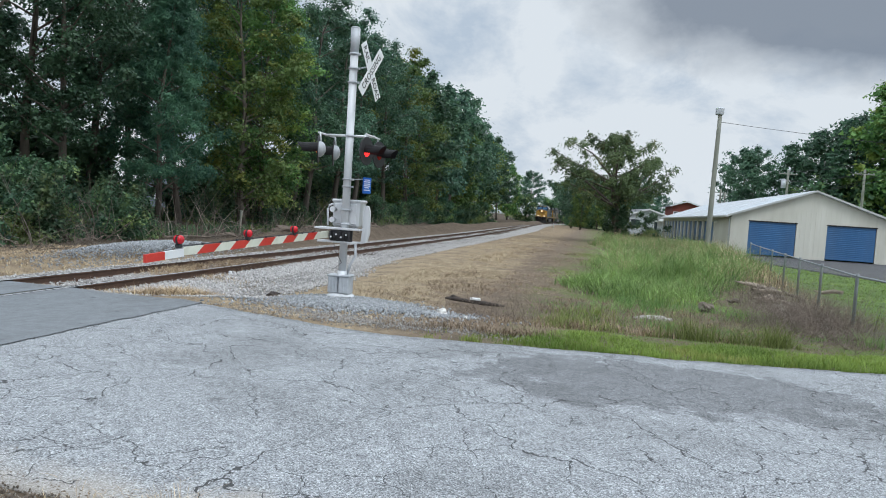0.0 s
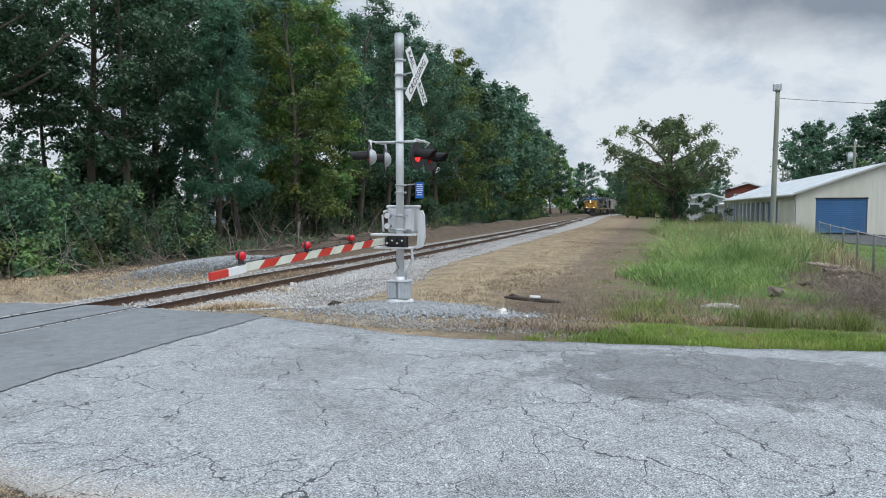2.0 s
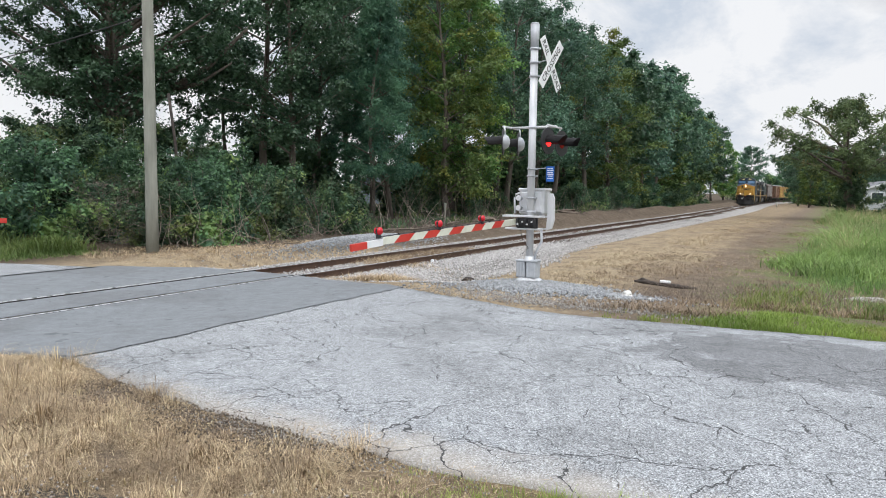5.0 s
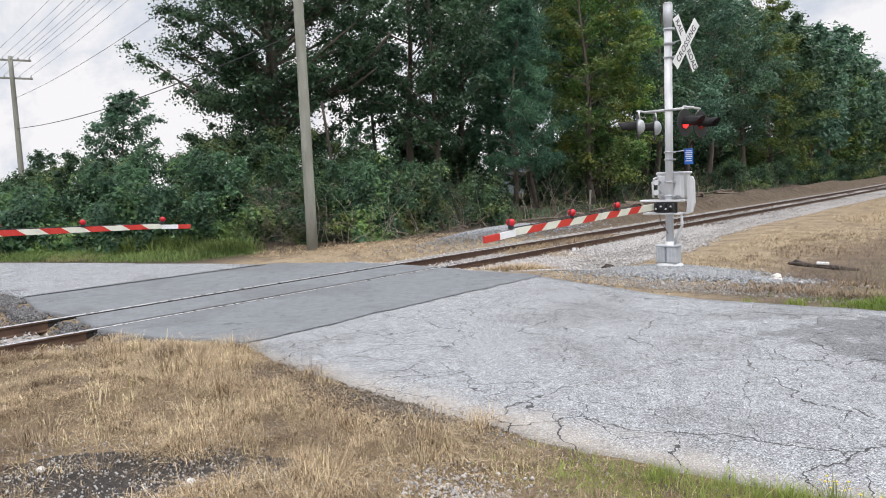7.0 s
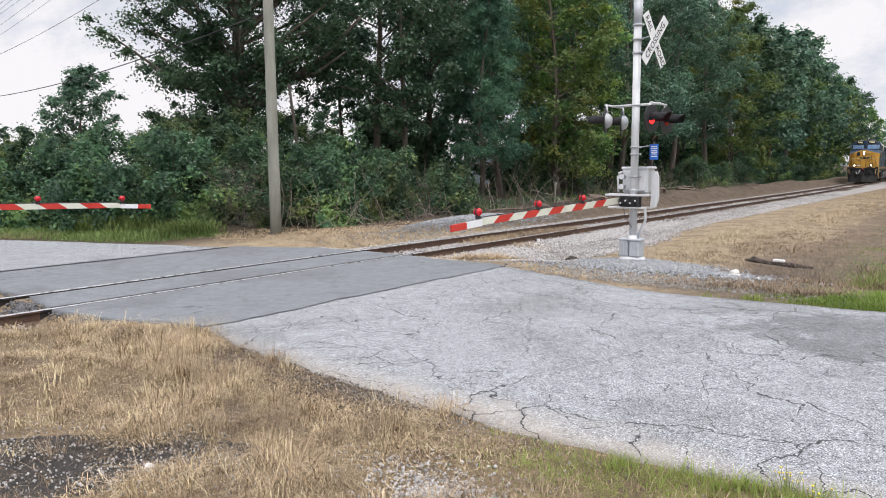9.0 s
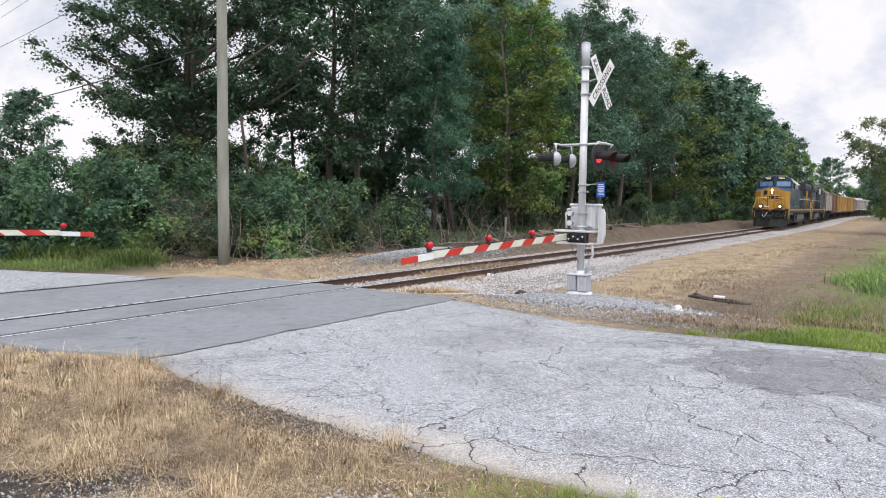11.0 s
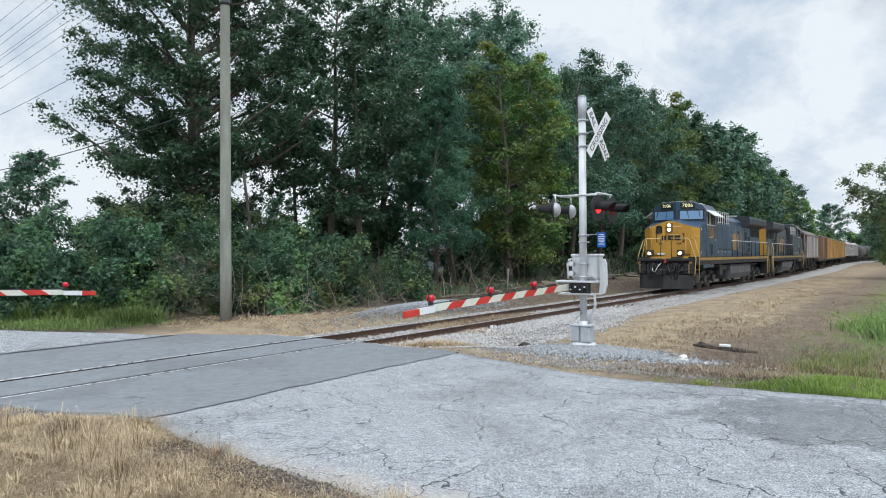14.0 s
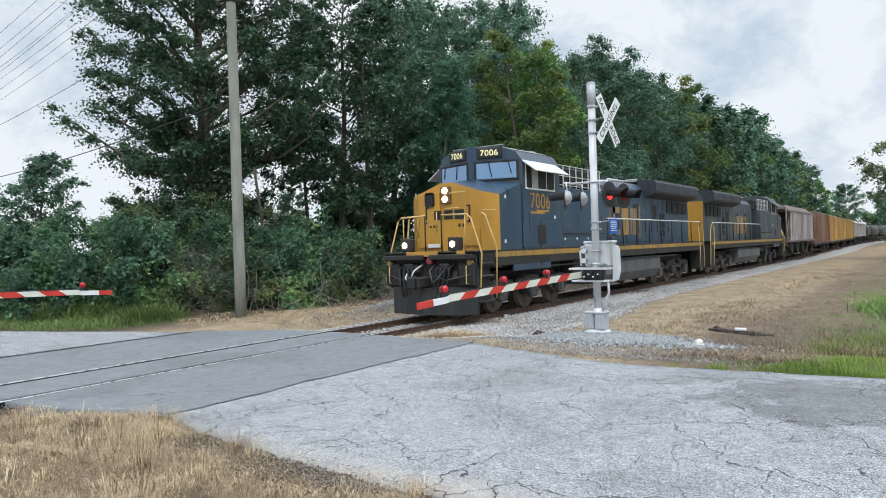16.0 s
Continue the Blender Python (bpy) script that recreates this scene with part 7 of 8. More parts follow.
rng_d = np.random.default_rng(77)
for k in range(14):
    x, y = 5.25 + rng_d.normal(0, 0.4) - 0.09 * k * 0.5, 23.6 - 0.32 * k + rng_d.normal(0, 0.5)
    limb_ = thing("broken_limb", pose(x, y, float(ground_z(x, y)) + 0.06 + 0.3 * rng_d.uniform() * (k < 8), rng_d.uniform(-14, 14), rng_d.uniform(-14, 14), rng_d.uniform(0, 180)), "pale broken limb thrown on the brush heap", "branch", "broken limbs")
    n = rng_d.uniform(0.2, 0.45)
    bm = bmesh.new()
    add_tube(bm, [(-n, 0, 0), (-n * 0.3, rng_d.normal(0, 0.06), 0.04), (n * 0.4, rng_d.normal(0, 0.06), 0.0), (n, 0.05, 0.05)], [0.05, 0.06, 0.05, 0.02], 7)
    part("limb", bm, MAT_SPLIT_WOOD if k % 3 else MAT_DEAD_WOOD, limb_)
twigs("brush_heap", 2200, lambda rng, n: (lambda x, y: np.stack([x, y, ground_z(x, y) - 0.05 + 0.35 * rng.uniform(0, 1, n) * np.exp(-((x - 4.4) / 0.9) ** 2 - ((y - 15.6) / 1.6) ** 2)], 1))(4.4 + 0.62 * rng.normal(0, 1, n), 15.6 + 1.15 * rng.normal(0, 1, n)), 0.5, 0.006, MAT_WEED, "low heap of brown dead weeds by the fence", 0.35, 91, 0.35, 3)
for k, (x, y, s) in enumerate(((-15.4, 33, 0.4), (-15.9, 37.5, 0.3), (-15.1, 41, 0.35), (-15.6, 47, 0.45), (-16.3, 29, 0.3))):
    rough_lump("dirt_clod", x, y, 0.05, s * 1.5, s, s * 0.5, MAT_CLOD, "lump of brown earth on the bank", "earth lump", 40 + k, k * 61)
for k, (x, y, a, n) in enumerate(((-16.2, 26.5, 70, 1.6), (-15.8, 30.5, 100, 1.3), (-15.5, 43.5, 85, 2.0), (-14.7, 22.6, 20, 0.7))):
    fallen = thing("fallen_branch", pose(x, y, float(ground_z(x, y)) + 0.06, 0, 0, a), "grey dead branch fallen on the bank", "branch", "fallen branches")
    bm = bmesh.new()
    add_tube(bm, [(-n, 0.1, 0.02), (-n * 0.4, 0, 0.08), (n * 0.3, 0.12, 0.05), (n, -0.05, 0.16)], [0.06, 0.055, 0.04, 0.02], 6)
    add_tube(bm, [(n * 0.1, 0.08, 0.06), (n * 0.5, 0.35, 0.3), (n * 0.8, 0.4, 0.42)], [0.03, 0.02, 0.01], 5)
    part("limb", bm, MAT_DEAD_WOOD, fallen)
board = thing("charred_board", pose(-2.4, 14.7, float(ground_z(-2.4, 14.7)) + 0.02, 0, 2, 6), "charred broken timber lying in the dry grass", "timber")
bm = bmesh.new()
add_tube(bm, [(-0.66, 0.16, 0.03), (-0.42, 0.04, 0.05), (-0.1, -0.02, 0.03), (0.2, 0.03, 0.02), (0.62, -0.05, 0.02)], [0.025, 0.05, 0.035, 0.05, 0.025], 7)
add_tube(bm, [(-0.62, 0.2, 0.02), (-0.5, 0.1, 0.1), (-0.3, 0.05, 0.05)], [0.02, 0.035, 0.02], 6)
part("timber", bm, MAT_CHARRED, board)
bm = bmesh.new()
add_box(bm, -0.12, 0.1, -0.06, 0.05, 0.07, 0.12, 0.01)
part("paper_scrap", bm, MAT_SIGN_WHITE, board, "white scrap on the timber")
for x, y, h, r in ((-7.9, 139, 0.9, 0.09),):
    marker = thing("marker_post", pose(x, y, float(ground_z(x, y)) - 0.05), "white marker post beside the track", "post")
    pipe("post", marker, MAT_SIGN_WHITE, [(0, 0, 0), (0, 0, h), (0, 0, h + 0.04)], r, sides=10)
for x, y, h in ((-19.9, 14.3, 1.35), (-23.5, 12.4, 1.2), (-18.6, 24.5, 1.3), (-17.9, 33.0, 1.3)):
    old = thing("old_post", pose(x, y, float(ground_z(x, y)) - 0.1, 0, 2, 0), "grey old wooden fence post among the shrubs", "post", "old fence posts")
    pipe("post", old, MAT_POLE, [(0, 0, 0), (0, 0, h), (0, 0, h + 0.03)], 0.065, sides=9)
for x in (TRACK_X - 0.95, TRACK_X + 0.98):
    mk = thing("rail_marker", pose(x, 16.9, -0.3), "small white box clamped beside the rail", "box", "rail markers")
    block("box", mk, MAT_SIGN_WHITE, -0.035, 0.035, -0.05, 0.05, 0.0, 0.11, 0.01)


# ---- trees, shrubs and grass ----
def leaf_cloud(rng, centers, radii, per, size, flat=0.5, droop=0.0, long=1.0, squash=0.52):
    """Leaves in flattened sprays: folded triangles, their faces mostly to the sky, the sprays' rims hanging."""
    n = len(centers) * per
    c = np.repeat(centers, per, 0)
    r = np.repeat(radii, per)
    d = rng.normal(0, 1, (n, 3))
    d /= np.linalg.norm(d, axis=1, keepdims=True)
    k = np.minimum(np.abs(rng.normal(0, 0.52, n)) + 0.1, 1.3)
    P = c + d * (r * k)[:, None] * np.array([1.12, 1.12, squash])
    P[:, 2] -= 0.3 * r * (k * np.hypot(d[:, 0], d[:, 1])) ** 2 + droop * rng.uniform(0, 1, n)
    nrm = d * (1 - flat) + np.array([0, 0, 1.0]) * flat + rng.normal(0, 0.38, (n, 3))
    nrm /= np.linalg.norm(nrm, axis=1, keepdims=True)
    t = np.cross(nrm, rng.normal(0, 1, (n, 3)))
    t /= np.linalg.norm(t, axis=1, keepdims=True) + 1e-9
    b = np.cross(nrm, t)
    s = (size * rng.uniform(0.6, 1.35, n))[:, None]
    w = s * 0.62 / long
    L = s * long
    V = np.stack([P - t * L * 0.6 - b * w, P + t * L * 1.1, P - t * L * 0.5 + b * w * 1.1 + nrm * w * 0.3], 1).reshape(-1, 3)
    i = 3 * np.arange(n)
    return V, np.stack([i, i + 1, i + 2], 1)


def crown_width(shape, f):
    """How wide a crown is at the part f of its height, against its widest place."""
    if shape == "round":
        return math.sin(math.pi * min(1, 0.12 + 0.86 * f)) ** 0.55
    if shape == "cone":
        return (1 - f) ** 0.8 * 0.95 + 0.08
    if shape == "umbrella":
        return 0.5 + 0.5 * math.sin(math.pi * min(1, 0.1 + 0.55 * f)) if f < 0.9 else 0.62
    return 0.55 + 0.45 * math.sin(math.pi * f)


def make_tree(name, seed, h, r, material, label, crown_from=0.28, shape="round", clumps=95, per=130, size=0.15, trunk_r=0.24, gaps=0.0, flat=0.5, droop=0.0, clump_r=(0.7, 1.5), fork=False, category="tree", long=1.0, each=6, squash=0.55):
    """A trunk, boughs that leave it and rise outwards, and sprays of leaves along each bough."""
    rng = np.random.default_rng(seed)
    tree = thing(name, pose(0, 0, 0), label, category)
    bm = bmesh.new()
    lean = rng.normal(0, 0.03, 2)
    top = h * 0.88
    at = lambda z: np.array([lean[0] * z * 2 + 0.12 * math.sin(z * 0.7 + seed), lean[1] * z * 2 + 0.12 * math.cos(z * 0.5 + seed), z])
    add_tube(bm, [tuple(at(z)) for z in np.linspace(-0.3, top, 9)], list(np.linspace(trunk_r, trunk_r * 0.18, 9) * np.array([1.35, 1.05, 1, 1, 1, 1, 1, 1, 1])), 8)
    cen, rad = [], []
    boughs = max(6, clumps // each)
    for k in range(boughs):
        f = (k + rng.uniform(0, 1)) / boughs
        if shape == "umbrella":
            f = f ** 0.6
        if gaps and rng.uniform() < gaps * 0.6:
            continue
        a = k * 2.39996 + rng.normal(0, 0.35)
        lump = 1 + 0.18 * math.sin(2 * a + seed) + 0.13 * math.sin(5 * a + 7 * f + seed * 1.7)
        reach = max(0.35, r * crown_width(shape, f) * lump * rng.uniform(0.72, 1.08))
        z1 = h * (crown_from + (1 - crown_from) * f) - 0.3
        z0 = min(max(h * crown_from * 0.7, z1 - rng.uniform(0.3, 0.8) * reach), top * 0.96)
        a0 = at(z0)
        tip = at(z1) * np.array([1, 1, 0]) + np.array([reach * math.cos(a), reach * math.sin(a), z1])
        bow = np.array([0, 0, rng.uniform(-0.06, 0.14) * reach])
        side = np.array([-math.sin(a), math.cos(a), 0])
        r0 = trunk_r * (0.36 if fork else 0.34) * (1 - 0.65 * z0 / h)
        if category != "shrub" or k % 3 == 0:
            add_tube(bm, [tuple(a0), tuple((a0 + tip) / 2 + bow), tuple(tip)], [r0, r0 * 0.6, r0 * 0.15], 5)
        for m in range(each):
            u = 1.06 - (0.68 if category != "shrub" else 0.95) * ((m + rng.uniform(0, 0.9)) / each) ** 1.25
            q = a0 + (tip - a0) * u + bow * 4 * u * (1 - u) + side * rng.normal(0, 0.24) * reach * (1.1 - 0.5 * u) + np.array([0, 0, rng.normal(0, 0.22)])
            cen.append(q)
            rad.append(rng.uniform(*clump_r) * (0.72 if f > 0.85 else 1.0))
    part("trunk", bm, MAT_BARK, tree)
    V, F = leaf_cloud(rng, np.array(cen), np.array(rad), per, size, flat, droop, long, 0.85 if category == "shrub" else squash)
    fast_mesh("crown", V, F, material, tree)
    return tree


def plant(tree, x, y, scale=1.0, turn=0.0, sink=0.05, first=False):
    m = pose(x, y, float(ground_z(x, y)) - sink, 0, 0, turn) @ Matrix.Diagonal((scale, scale, scale, 1))
    if first:
        tree.matrix_basis = m
        return tree
    return copy_thing(tree, m)


def wood_set(per, size, clumps, puff=1.0, squash=0.55):
    n, c = lambda v: int(v * clumps), lambda a, b: (a * puff, b * puff)
    return [
        make_tree("oak_tree", 11, 17.0, 4.6, MAT_LEAF_OAK, "tall dark green oak at the wood's edge", 0.35, "round", n(170), int(per * 0.76), size, 0.25, 0.18, clump_r=c(0.6, 1.3), squash=squash),
        make_tree("oak_tree", 23, 15.0, 4.0, MAT_LEAF_OAK, "dark green oak with a dense crown", 0.32, "column", n(165), int(per * 0.76), size, 0.22, 0.14, clump_r=c(0.6, 1.3), squash=squash),
        make_tree("cedar_tree", 35, 12.5, 2.9, MAT_LEAF_PINE, "feathery green cedar in front of the wood", 0.2, "cone", n(140), int(per * 1.1), size * 0.72, 0.17, 0.0, 0.25, 0.3, c(0.4, 0.85), squash=squash, long=1.8, each=4),
        make_tree("sweetgum_tree", 47, 14.5, 3.5, MAT_LEAF_MAPLE, "green sweetgum turning yellow at the top", 0.15, "round", n(165), int(per * 0.85), size * 0.95, 0.2, 0.0, clump_r=c(0.5, 1.1), squash=squash, each=5),
        make_tree("pine_tree", 59, 18.5, 3.0, MAT_LEAF_OAK, "tall thin-crowned tree standing above the wood", 0.45, "round", n(96), int(per * 0.7), size * 0.95, 0.2, 0.2, clump_r=c(0.55, 1.15), squash=0.9, each=4),
    ]


TALL = wood_set(190, 0.1, 1.05)
FAR = wood_set(80, 0.235, 1.0, 1.25, 0.8)
used = set()


def put_tree(k, x, y, s=1.0, turn=0.0, far=False):
    lot = FAR if far or y > 78 else TALL
    t = plant(lot[k], x, y, s, turn, 0.1, (lot is FAR, k) not in used)
    used.add((lot is FAR, k))
    return t


big_tree = make_tree("oak_tree", 71, 22.0, 5.7, MAT_LEAF_OAK, "large spreading oak with forked dark limbs and an airy crown", 0.2, "column", 1080, 128, 0.092, 0.46, 0.08, fork=True, clump_r=(0.5, 1.05), each=9, squash=0.7)
plant(big_tree, -29.3, 20.9, 1.0, 40, first=True)

bm = bmesh.new()
add_tube(bm, [(0, 0, 4.4), (1.2, 0.25, 5.1), (2.6, 0.55, 6.3), (4.4, 1.0, 7.6), (6.4, 1.4, 9.8)], [0.3, 0.24, 0.19, 0.14, 0.06], 9)
add_tube(bm, [(2.6, 0.55, 6.3), (4.0, 0.2, 6.6), (5.6, -0.2, 7.6)], [0.12, 0.09, 0.04], 7)
part("limb", bm, MAT_BARK, big_tree, "heavy bare limb reaching out low")
rng_w = np.random.default_rng(5)
# front row of the wood, then deeper rows
front = [(1, -24.0, 27.5, 1.0), (0, -26, 31.5, 1.0), (2, -21.5, 31, 1.0), (2, -22.5, 34.5, 1.05), (3, -20.6, 38.2, 1.08), (3, -21.5, 42, 1.0), (0, -24, 45, 1.1), (1, -21, 48.5, 1.12), (1, -21, 54, 1.15), (0, -21.5, 60, 1.05), (1, -20.6, 66, 1.15), (3, -20.2, 73, 1.2), (0, -20.8, 81, 1.1), (1, -20.6, 89, 1.2), (0, -21, 98, 1.12), (3, -21.5, 107, 1.25), (1, -22, 117, 1.2), (0, -22.5, 128, 1.15), (3, -23.5, 140, 1.25), (1, -24.5, 153, 1.2), (0, -25.5, 167, 1.15), (1, -25.5, 183, 1.2), (3, -24.5, 199, 1.2), (0, -20, 222, 1.2), (1, -14, 246, 1.2), (0, -6, 270, 1.2), (3, 2, 290, 1.2), (1, 10, 310, 1.2), (0, 22, 330, 1.25)]
for k, x, y, s in front:
    put_tree(k, x, y, s * (1 - 0.13 * float(sstep(70, 130, y)) - 0.17 * float(sstep(180, 240, y))), rng_w.uniform(0, 360))
for y in np.arange(30, 175, 9.0):
    k, x, yy = (int(rng_w.integers(0, 2)) if rng_w.uniform() < 0.6 or y < 45 else 4), -30 + rng_w.uniform(-2.5, 2.5), y + rng_w.uniform(-2, 2)
    s, turn = rng_w.uniform(1.05, 1.25) * (1 - 0.15 * float(sstep(60, 120, y))), rng_w.uniform(0, 360)
    if y > 35:
        put_tree(k, x, yy, s, turn, y > 60)
for k, x, y, s in ((4, -30, 38, 1.12), (4, -29, 44, 1.2), (4, -31, 49, 1.15), (4, -27.5, 53, 1.12), (4, -27, 61, 0.98), (4, -26, 57, 0.95), (0, -27, 50, 1.1), (0, -27, 28.5, 1.04)):
    put_tree(k, x, y, s, rng_w.uniform(0, 360))
# far trees beyond the road, and trees behind the sheds
for k, x, y, s in ((2, -24, 93, 1.1), (0, -54, 24, 0.54), (1, -70, 24, 0.35), (0, 22, 106, 0.7), (1, 27, 107, 0.85), (1, 33.5, 103, 1.05), (0, 40, 99, 1.1), (1, 31, 108, 0.98), (0, 36, 108, 1.05), (3, 36.5, 95, 1.36), (3, 43, 100, 1.2), (1, 50, 92, 1.1), (0, 56, 84, 1.1), (0, 23, 124, 0.85), (3, 40, 84, 0.9), (3, 46, 74, 1.05), (1, 6, 236, 0.75), (0, 14, 246, 0.75), (0, 8, 156, 0.6), (3, 2, 136, 0.6), (1, -3, 156, 0.7), (0, -6, 178, 0.8), (1, 12, 205, 0.9), (1, -4.5, 140, 0.55), (3, -2.5, 128, 0.5), (0, 0.5, 146, 0.6), (0, 4.5, 150, 0.55), (1, -7.5, 200, 0.75), (0, 16, 180, 0.5), (3, 22, 190, 0.5)):
    put_tree(k, x, y, s, rng_w.uniform(0, 360), True)
for k, x, y, s, turn in ((4, -33, 31.5, 0.72, 200), (0, -60, 50, 0.42, 80), (1, -66, 60, 0.55, 10), (0, -62, 66, 0.6, 150), (1, -58, 84, 0.6, 70)):
    put_tree(k, x, y, s, turn, True)
lone = make_tree("walnut_tree", 83, 10.3, 5.2, MAT_LEAF_WALNUT, "spreading lone tree with yellowing leaves beside the track", 0.46, "round", 270, 70, 0.115, 0.5, 0.0, 0.35, 0.5, (0.5, 0.95), fork=True, long=1.4, each=8, squash=0.5)
plant(lone, 1.9, 65, 1.0, 20, first=True)

shrubs = [make_tree("shrub", 90 + k, h, r, MAT_LEAF_BUSH, "leafy green shrub at the wood's edge", 0.02, "round", c, 150, 0.072, 0.03, 0.0, 0.4, 0.1, (0.35, 0.7), category="shrub") for k, (h, r, c) in enumerate(((3.4, 1.9, 84), (2.2, 1.4, 60), (4.6, 2.0, 96)))]
under = make_tree("shrub", 97, 3.6, 2.6, MAT_LEAF_BUSH, "dark undergrowth shrub in the wood's shade", 0.0, "round", 60, 70, 0.2, 0.05, 0.0, 0.4, 0.1, (0.6, 1.1), category="shrub")
for k, y in enumerate([v for v in np.arange(30, 175, 6.0) if not 38 < v < 47]):
    plant(under, -27.5 - 3.0 * (k % 2) + rng_w.uniform(-1, 1) - 4.0 * float(sstep(120, 170, y)), y, rng_w.uniform(0.9, 1.35), rng_w.uniform(0, 360), 0.1, k == 0)
deep = make_tree("shrub", 98, 8.0, 4.6, MAT_LEAF_BUSH, "dark thicket deep in the wood", 0.0, "round", 70, 75, 0.27, 0.08, 0.0, 0.4, 0.1, (1.0, 2.0), category="shrub")
for k, y in enumerate([v for v in np.arange(42, 190, 6.5) if not 45 < v < 62]):
    plant(deep, -37.0 + rng_w.uniform(-1.5, 1.5), y, rng_w.uniform(0.85, 1.15), rng_w.uniform(0, 360), 0.1, k == 0)
for x, y, s in ((-22, 212, 1.2), (-16, 236, 1.2), (-9, 258, 1.2), (-2, 278, 1.2), (6, 298, 1.3), (16, 318, 1.3), (26, 338, 1.4), (-1, 152, 0.7), (3, 146, 0.75), (-3.5, 170, 0.75), (-6, 190, 0.9), (7, 142, 0.6), (24, 102, 0.8), (28, 104, 1.15), (31, 101, 1.2), (34, 100, 1.5), (38, 97, 1.5), (45, 92, 1.15), (52, 84, 1.1), (44, 80, 0.9)):
    plant(deep, x, y, s, 40 * x, 0.1)
vine = make_tree("vine_thicket", 99, 5.6, 1.5, MAT_LEAF_BUSH, "dark vines and saplings round the lone tree's trunk", 0.0, "column", 66, 95, 0.12, 0.05, 0.0, 0.4, 0.2, (0.4, 0.8), category="shrub")
plant(vine, 1.9, 64.7, 0.85, 0, 0.1, True)
plant(vine, 2.7, 65.8, 0.6, 130, 0.1)
shrub_used = set()
spots = [(0, -23.8, 37.5, 1.0), (1, -21.9, 37.0, 1.15), (2, -25.2, 21.8, 0.95), (0, -21.6, 20.2, 1.05), (2, -25.5, 18.5, 1.15), (2, -28.5, 17, 1.1), (1, -18.6, 17.5, .9), (1, -18.9, 20.5, .95), (1, -18.4, 23.8, .8), (0, -21.8, 12.6, 1), (2, -24.2, 13.8, .95), (0, -25.5, 10.8, 1), (1, -22.8, 10.4, 1), (0, -28, 11, .95), (2, -30, 13.5, .8), (0, -31.5, 8.8, .85), (1, -27, 8.6, 1.0), (0, -35, 8, .85), (2, -37, 11, .75), (0, -40, 6, .95), (2, -21.4, 16.0, .9), (0, -19.6, 17.6, .9), (1, -20.4, 20.0, 1.0), (2, -21.5, 23.5, .7), (0, -20.8, 26.5, .55), (1, -21.5, 30, .6), (1, -21.5, 36.5, .55), (1, -20.2, 41, .6), (0, -20.8, 46, .55), (1, -19.6, 52, .7), (0, -19.2, 58, .9), (1, -18.4, 64, 1), (0, -18.6, 71, 1), (1, -18.2, 79, 1.1), (0, -18.6, 88, 1), (1, -18.6, 97, 1.1), (0, -19, 107, 1.1), (1, -19.5, 117, 1.2), (0, -20.5, 130, 1.2), (2, -23.4, 15.8, 1.0), (0, -19.2, 15.4, .75), (1, -20.6, 14.2, .8), (0, -19.8, 21.8, .9), (1, -19.4, 25.4, .95), (0, -26.5, 12.6, 1.05), (2, -29.5, 10.6, .85), (0, -33.5, 10.4, 1.0), (2, -34, 13.5, .95), (0, -38, 8.6, 1.05), (2, -41, 9.5, .9), (2, -45, 7, .95), (2, -44, 12, .7), (2, -48, 9, .7), (2, -52, 8, .9), (0, -47, 5, 1.0), (2, -55, 14, .8), (0, 6, 84, 1), (2, 3, 100, 1)]
for k, x, y, s in spots:
    plant(shrubs[k], x, y, s, rng_w.uniform(0, 360), 0.1, k not in shrub_used)
    shrub_used.add(k)


# ---- grass ----
def grass(name, n, place, height, width, material, label, lean=0.35, seed=1, bendy=0.5, foot=None):
    """Blades of three joints each in one mesh; place(rng, n) gives x and y."""
    rng = np.random.default_rng(seed)
    xy, hs = place(rng, n)
    n = len(xy)
    z = (foot or ground_z)(xy[:, 0], xy[:, 1]) - 0.04
    h = height * hs * rng.uniform(0.55, 1.25, n)
    a = rng.uniform(0, 6.283, n)
    d = np.stack([np.cos(a), np.sin(a), 0 * a], 1)
    w = np.stack([-np.sin(a), np.cos(a), 0 * a], 1) * (width * rng.uniform(0.6, 1.4, n))[:, None]
    ln = (h * lean * rng.uniform(0.2, 1.8, n))[:, None]
    up = np.array([0, 0, 1.0])
    p0 = np.column_stack([xy, z])
    p1 = p0 + up * (h * 0.55)[:, None] + d * ln * 0.35
    p2 = p0 + up * (h * (1 - 0.3 * bendy * rng.uniform(0, 1, n)))[:, None] + d * ln
    V = np.stack([p0 - w, p0 + w, p1 + w * 0.8, p1 - w * 0.8, p2 + w * 0.15, p2 - w * 0.15], 1).reshape(-1, 3)
    i = 6 * np.arange(n)
    F = np.concatenate([np.stack([i, i + 1, i + 2, i + 3], 1), np.stack([i + 3, i + 2, i + 4, i + 5], 1)])
    return tagged(fast_mesh(name, V, F, material), label, "grass", kind="stuff")


def field(x0, x1, y0, y1, keep, tuft=0.0, power=1.0):
    def place(rng, n):
        y = y0 + (y1 - y0) * rng.uniform(0, 1, n) ** power
        x = rng.uniform(x0, x1, n)
        if tuft:
            m = max(1, n // 14)
            cx, cy = rng.uniform(x0, x1, m), y0 + (y1 - y0) * rng.uniform(0, 1, m) ** power
            k = rng.integers(0, m, n)
            x, y = cx[k] + rng.normal(0, tuft, n), cy[k] + rng.normal(0, tuft, n)
        hs = keep(x, y)
        ok = hs > rng.uniform(0.0, 0.35, n)
        return np.stack([x[ok], y[ok]], 1), np.clip(hs[ok], 0.25, 1.5)
    return place


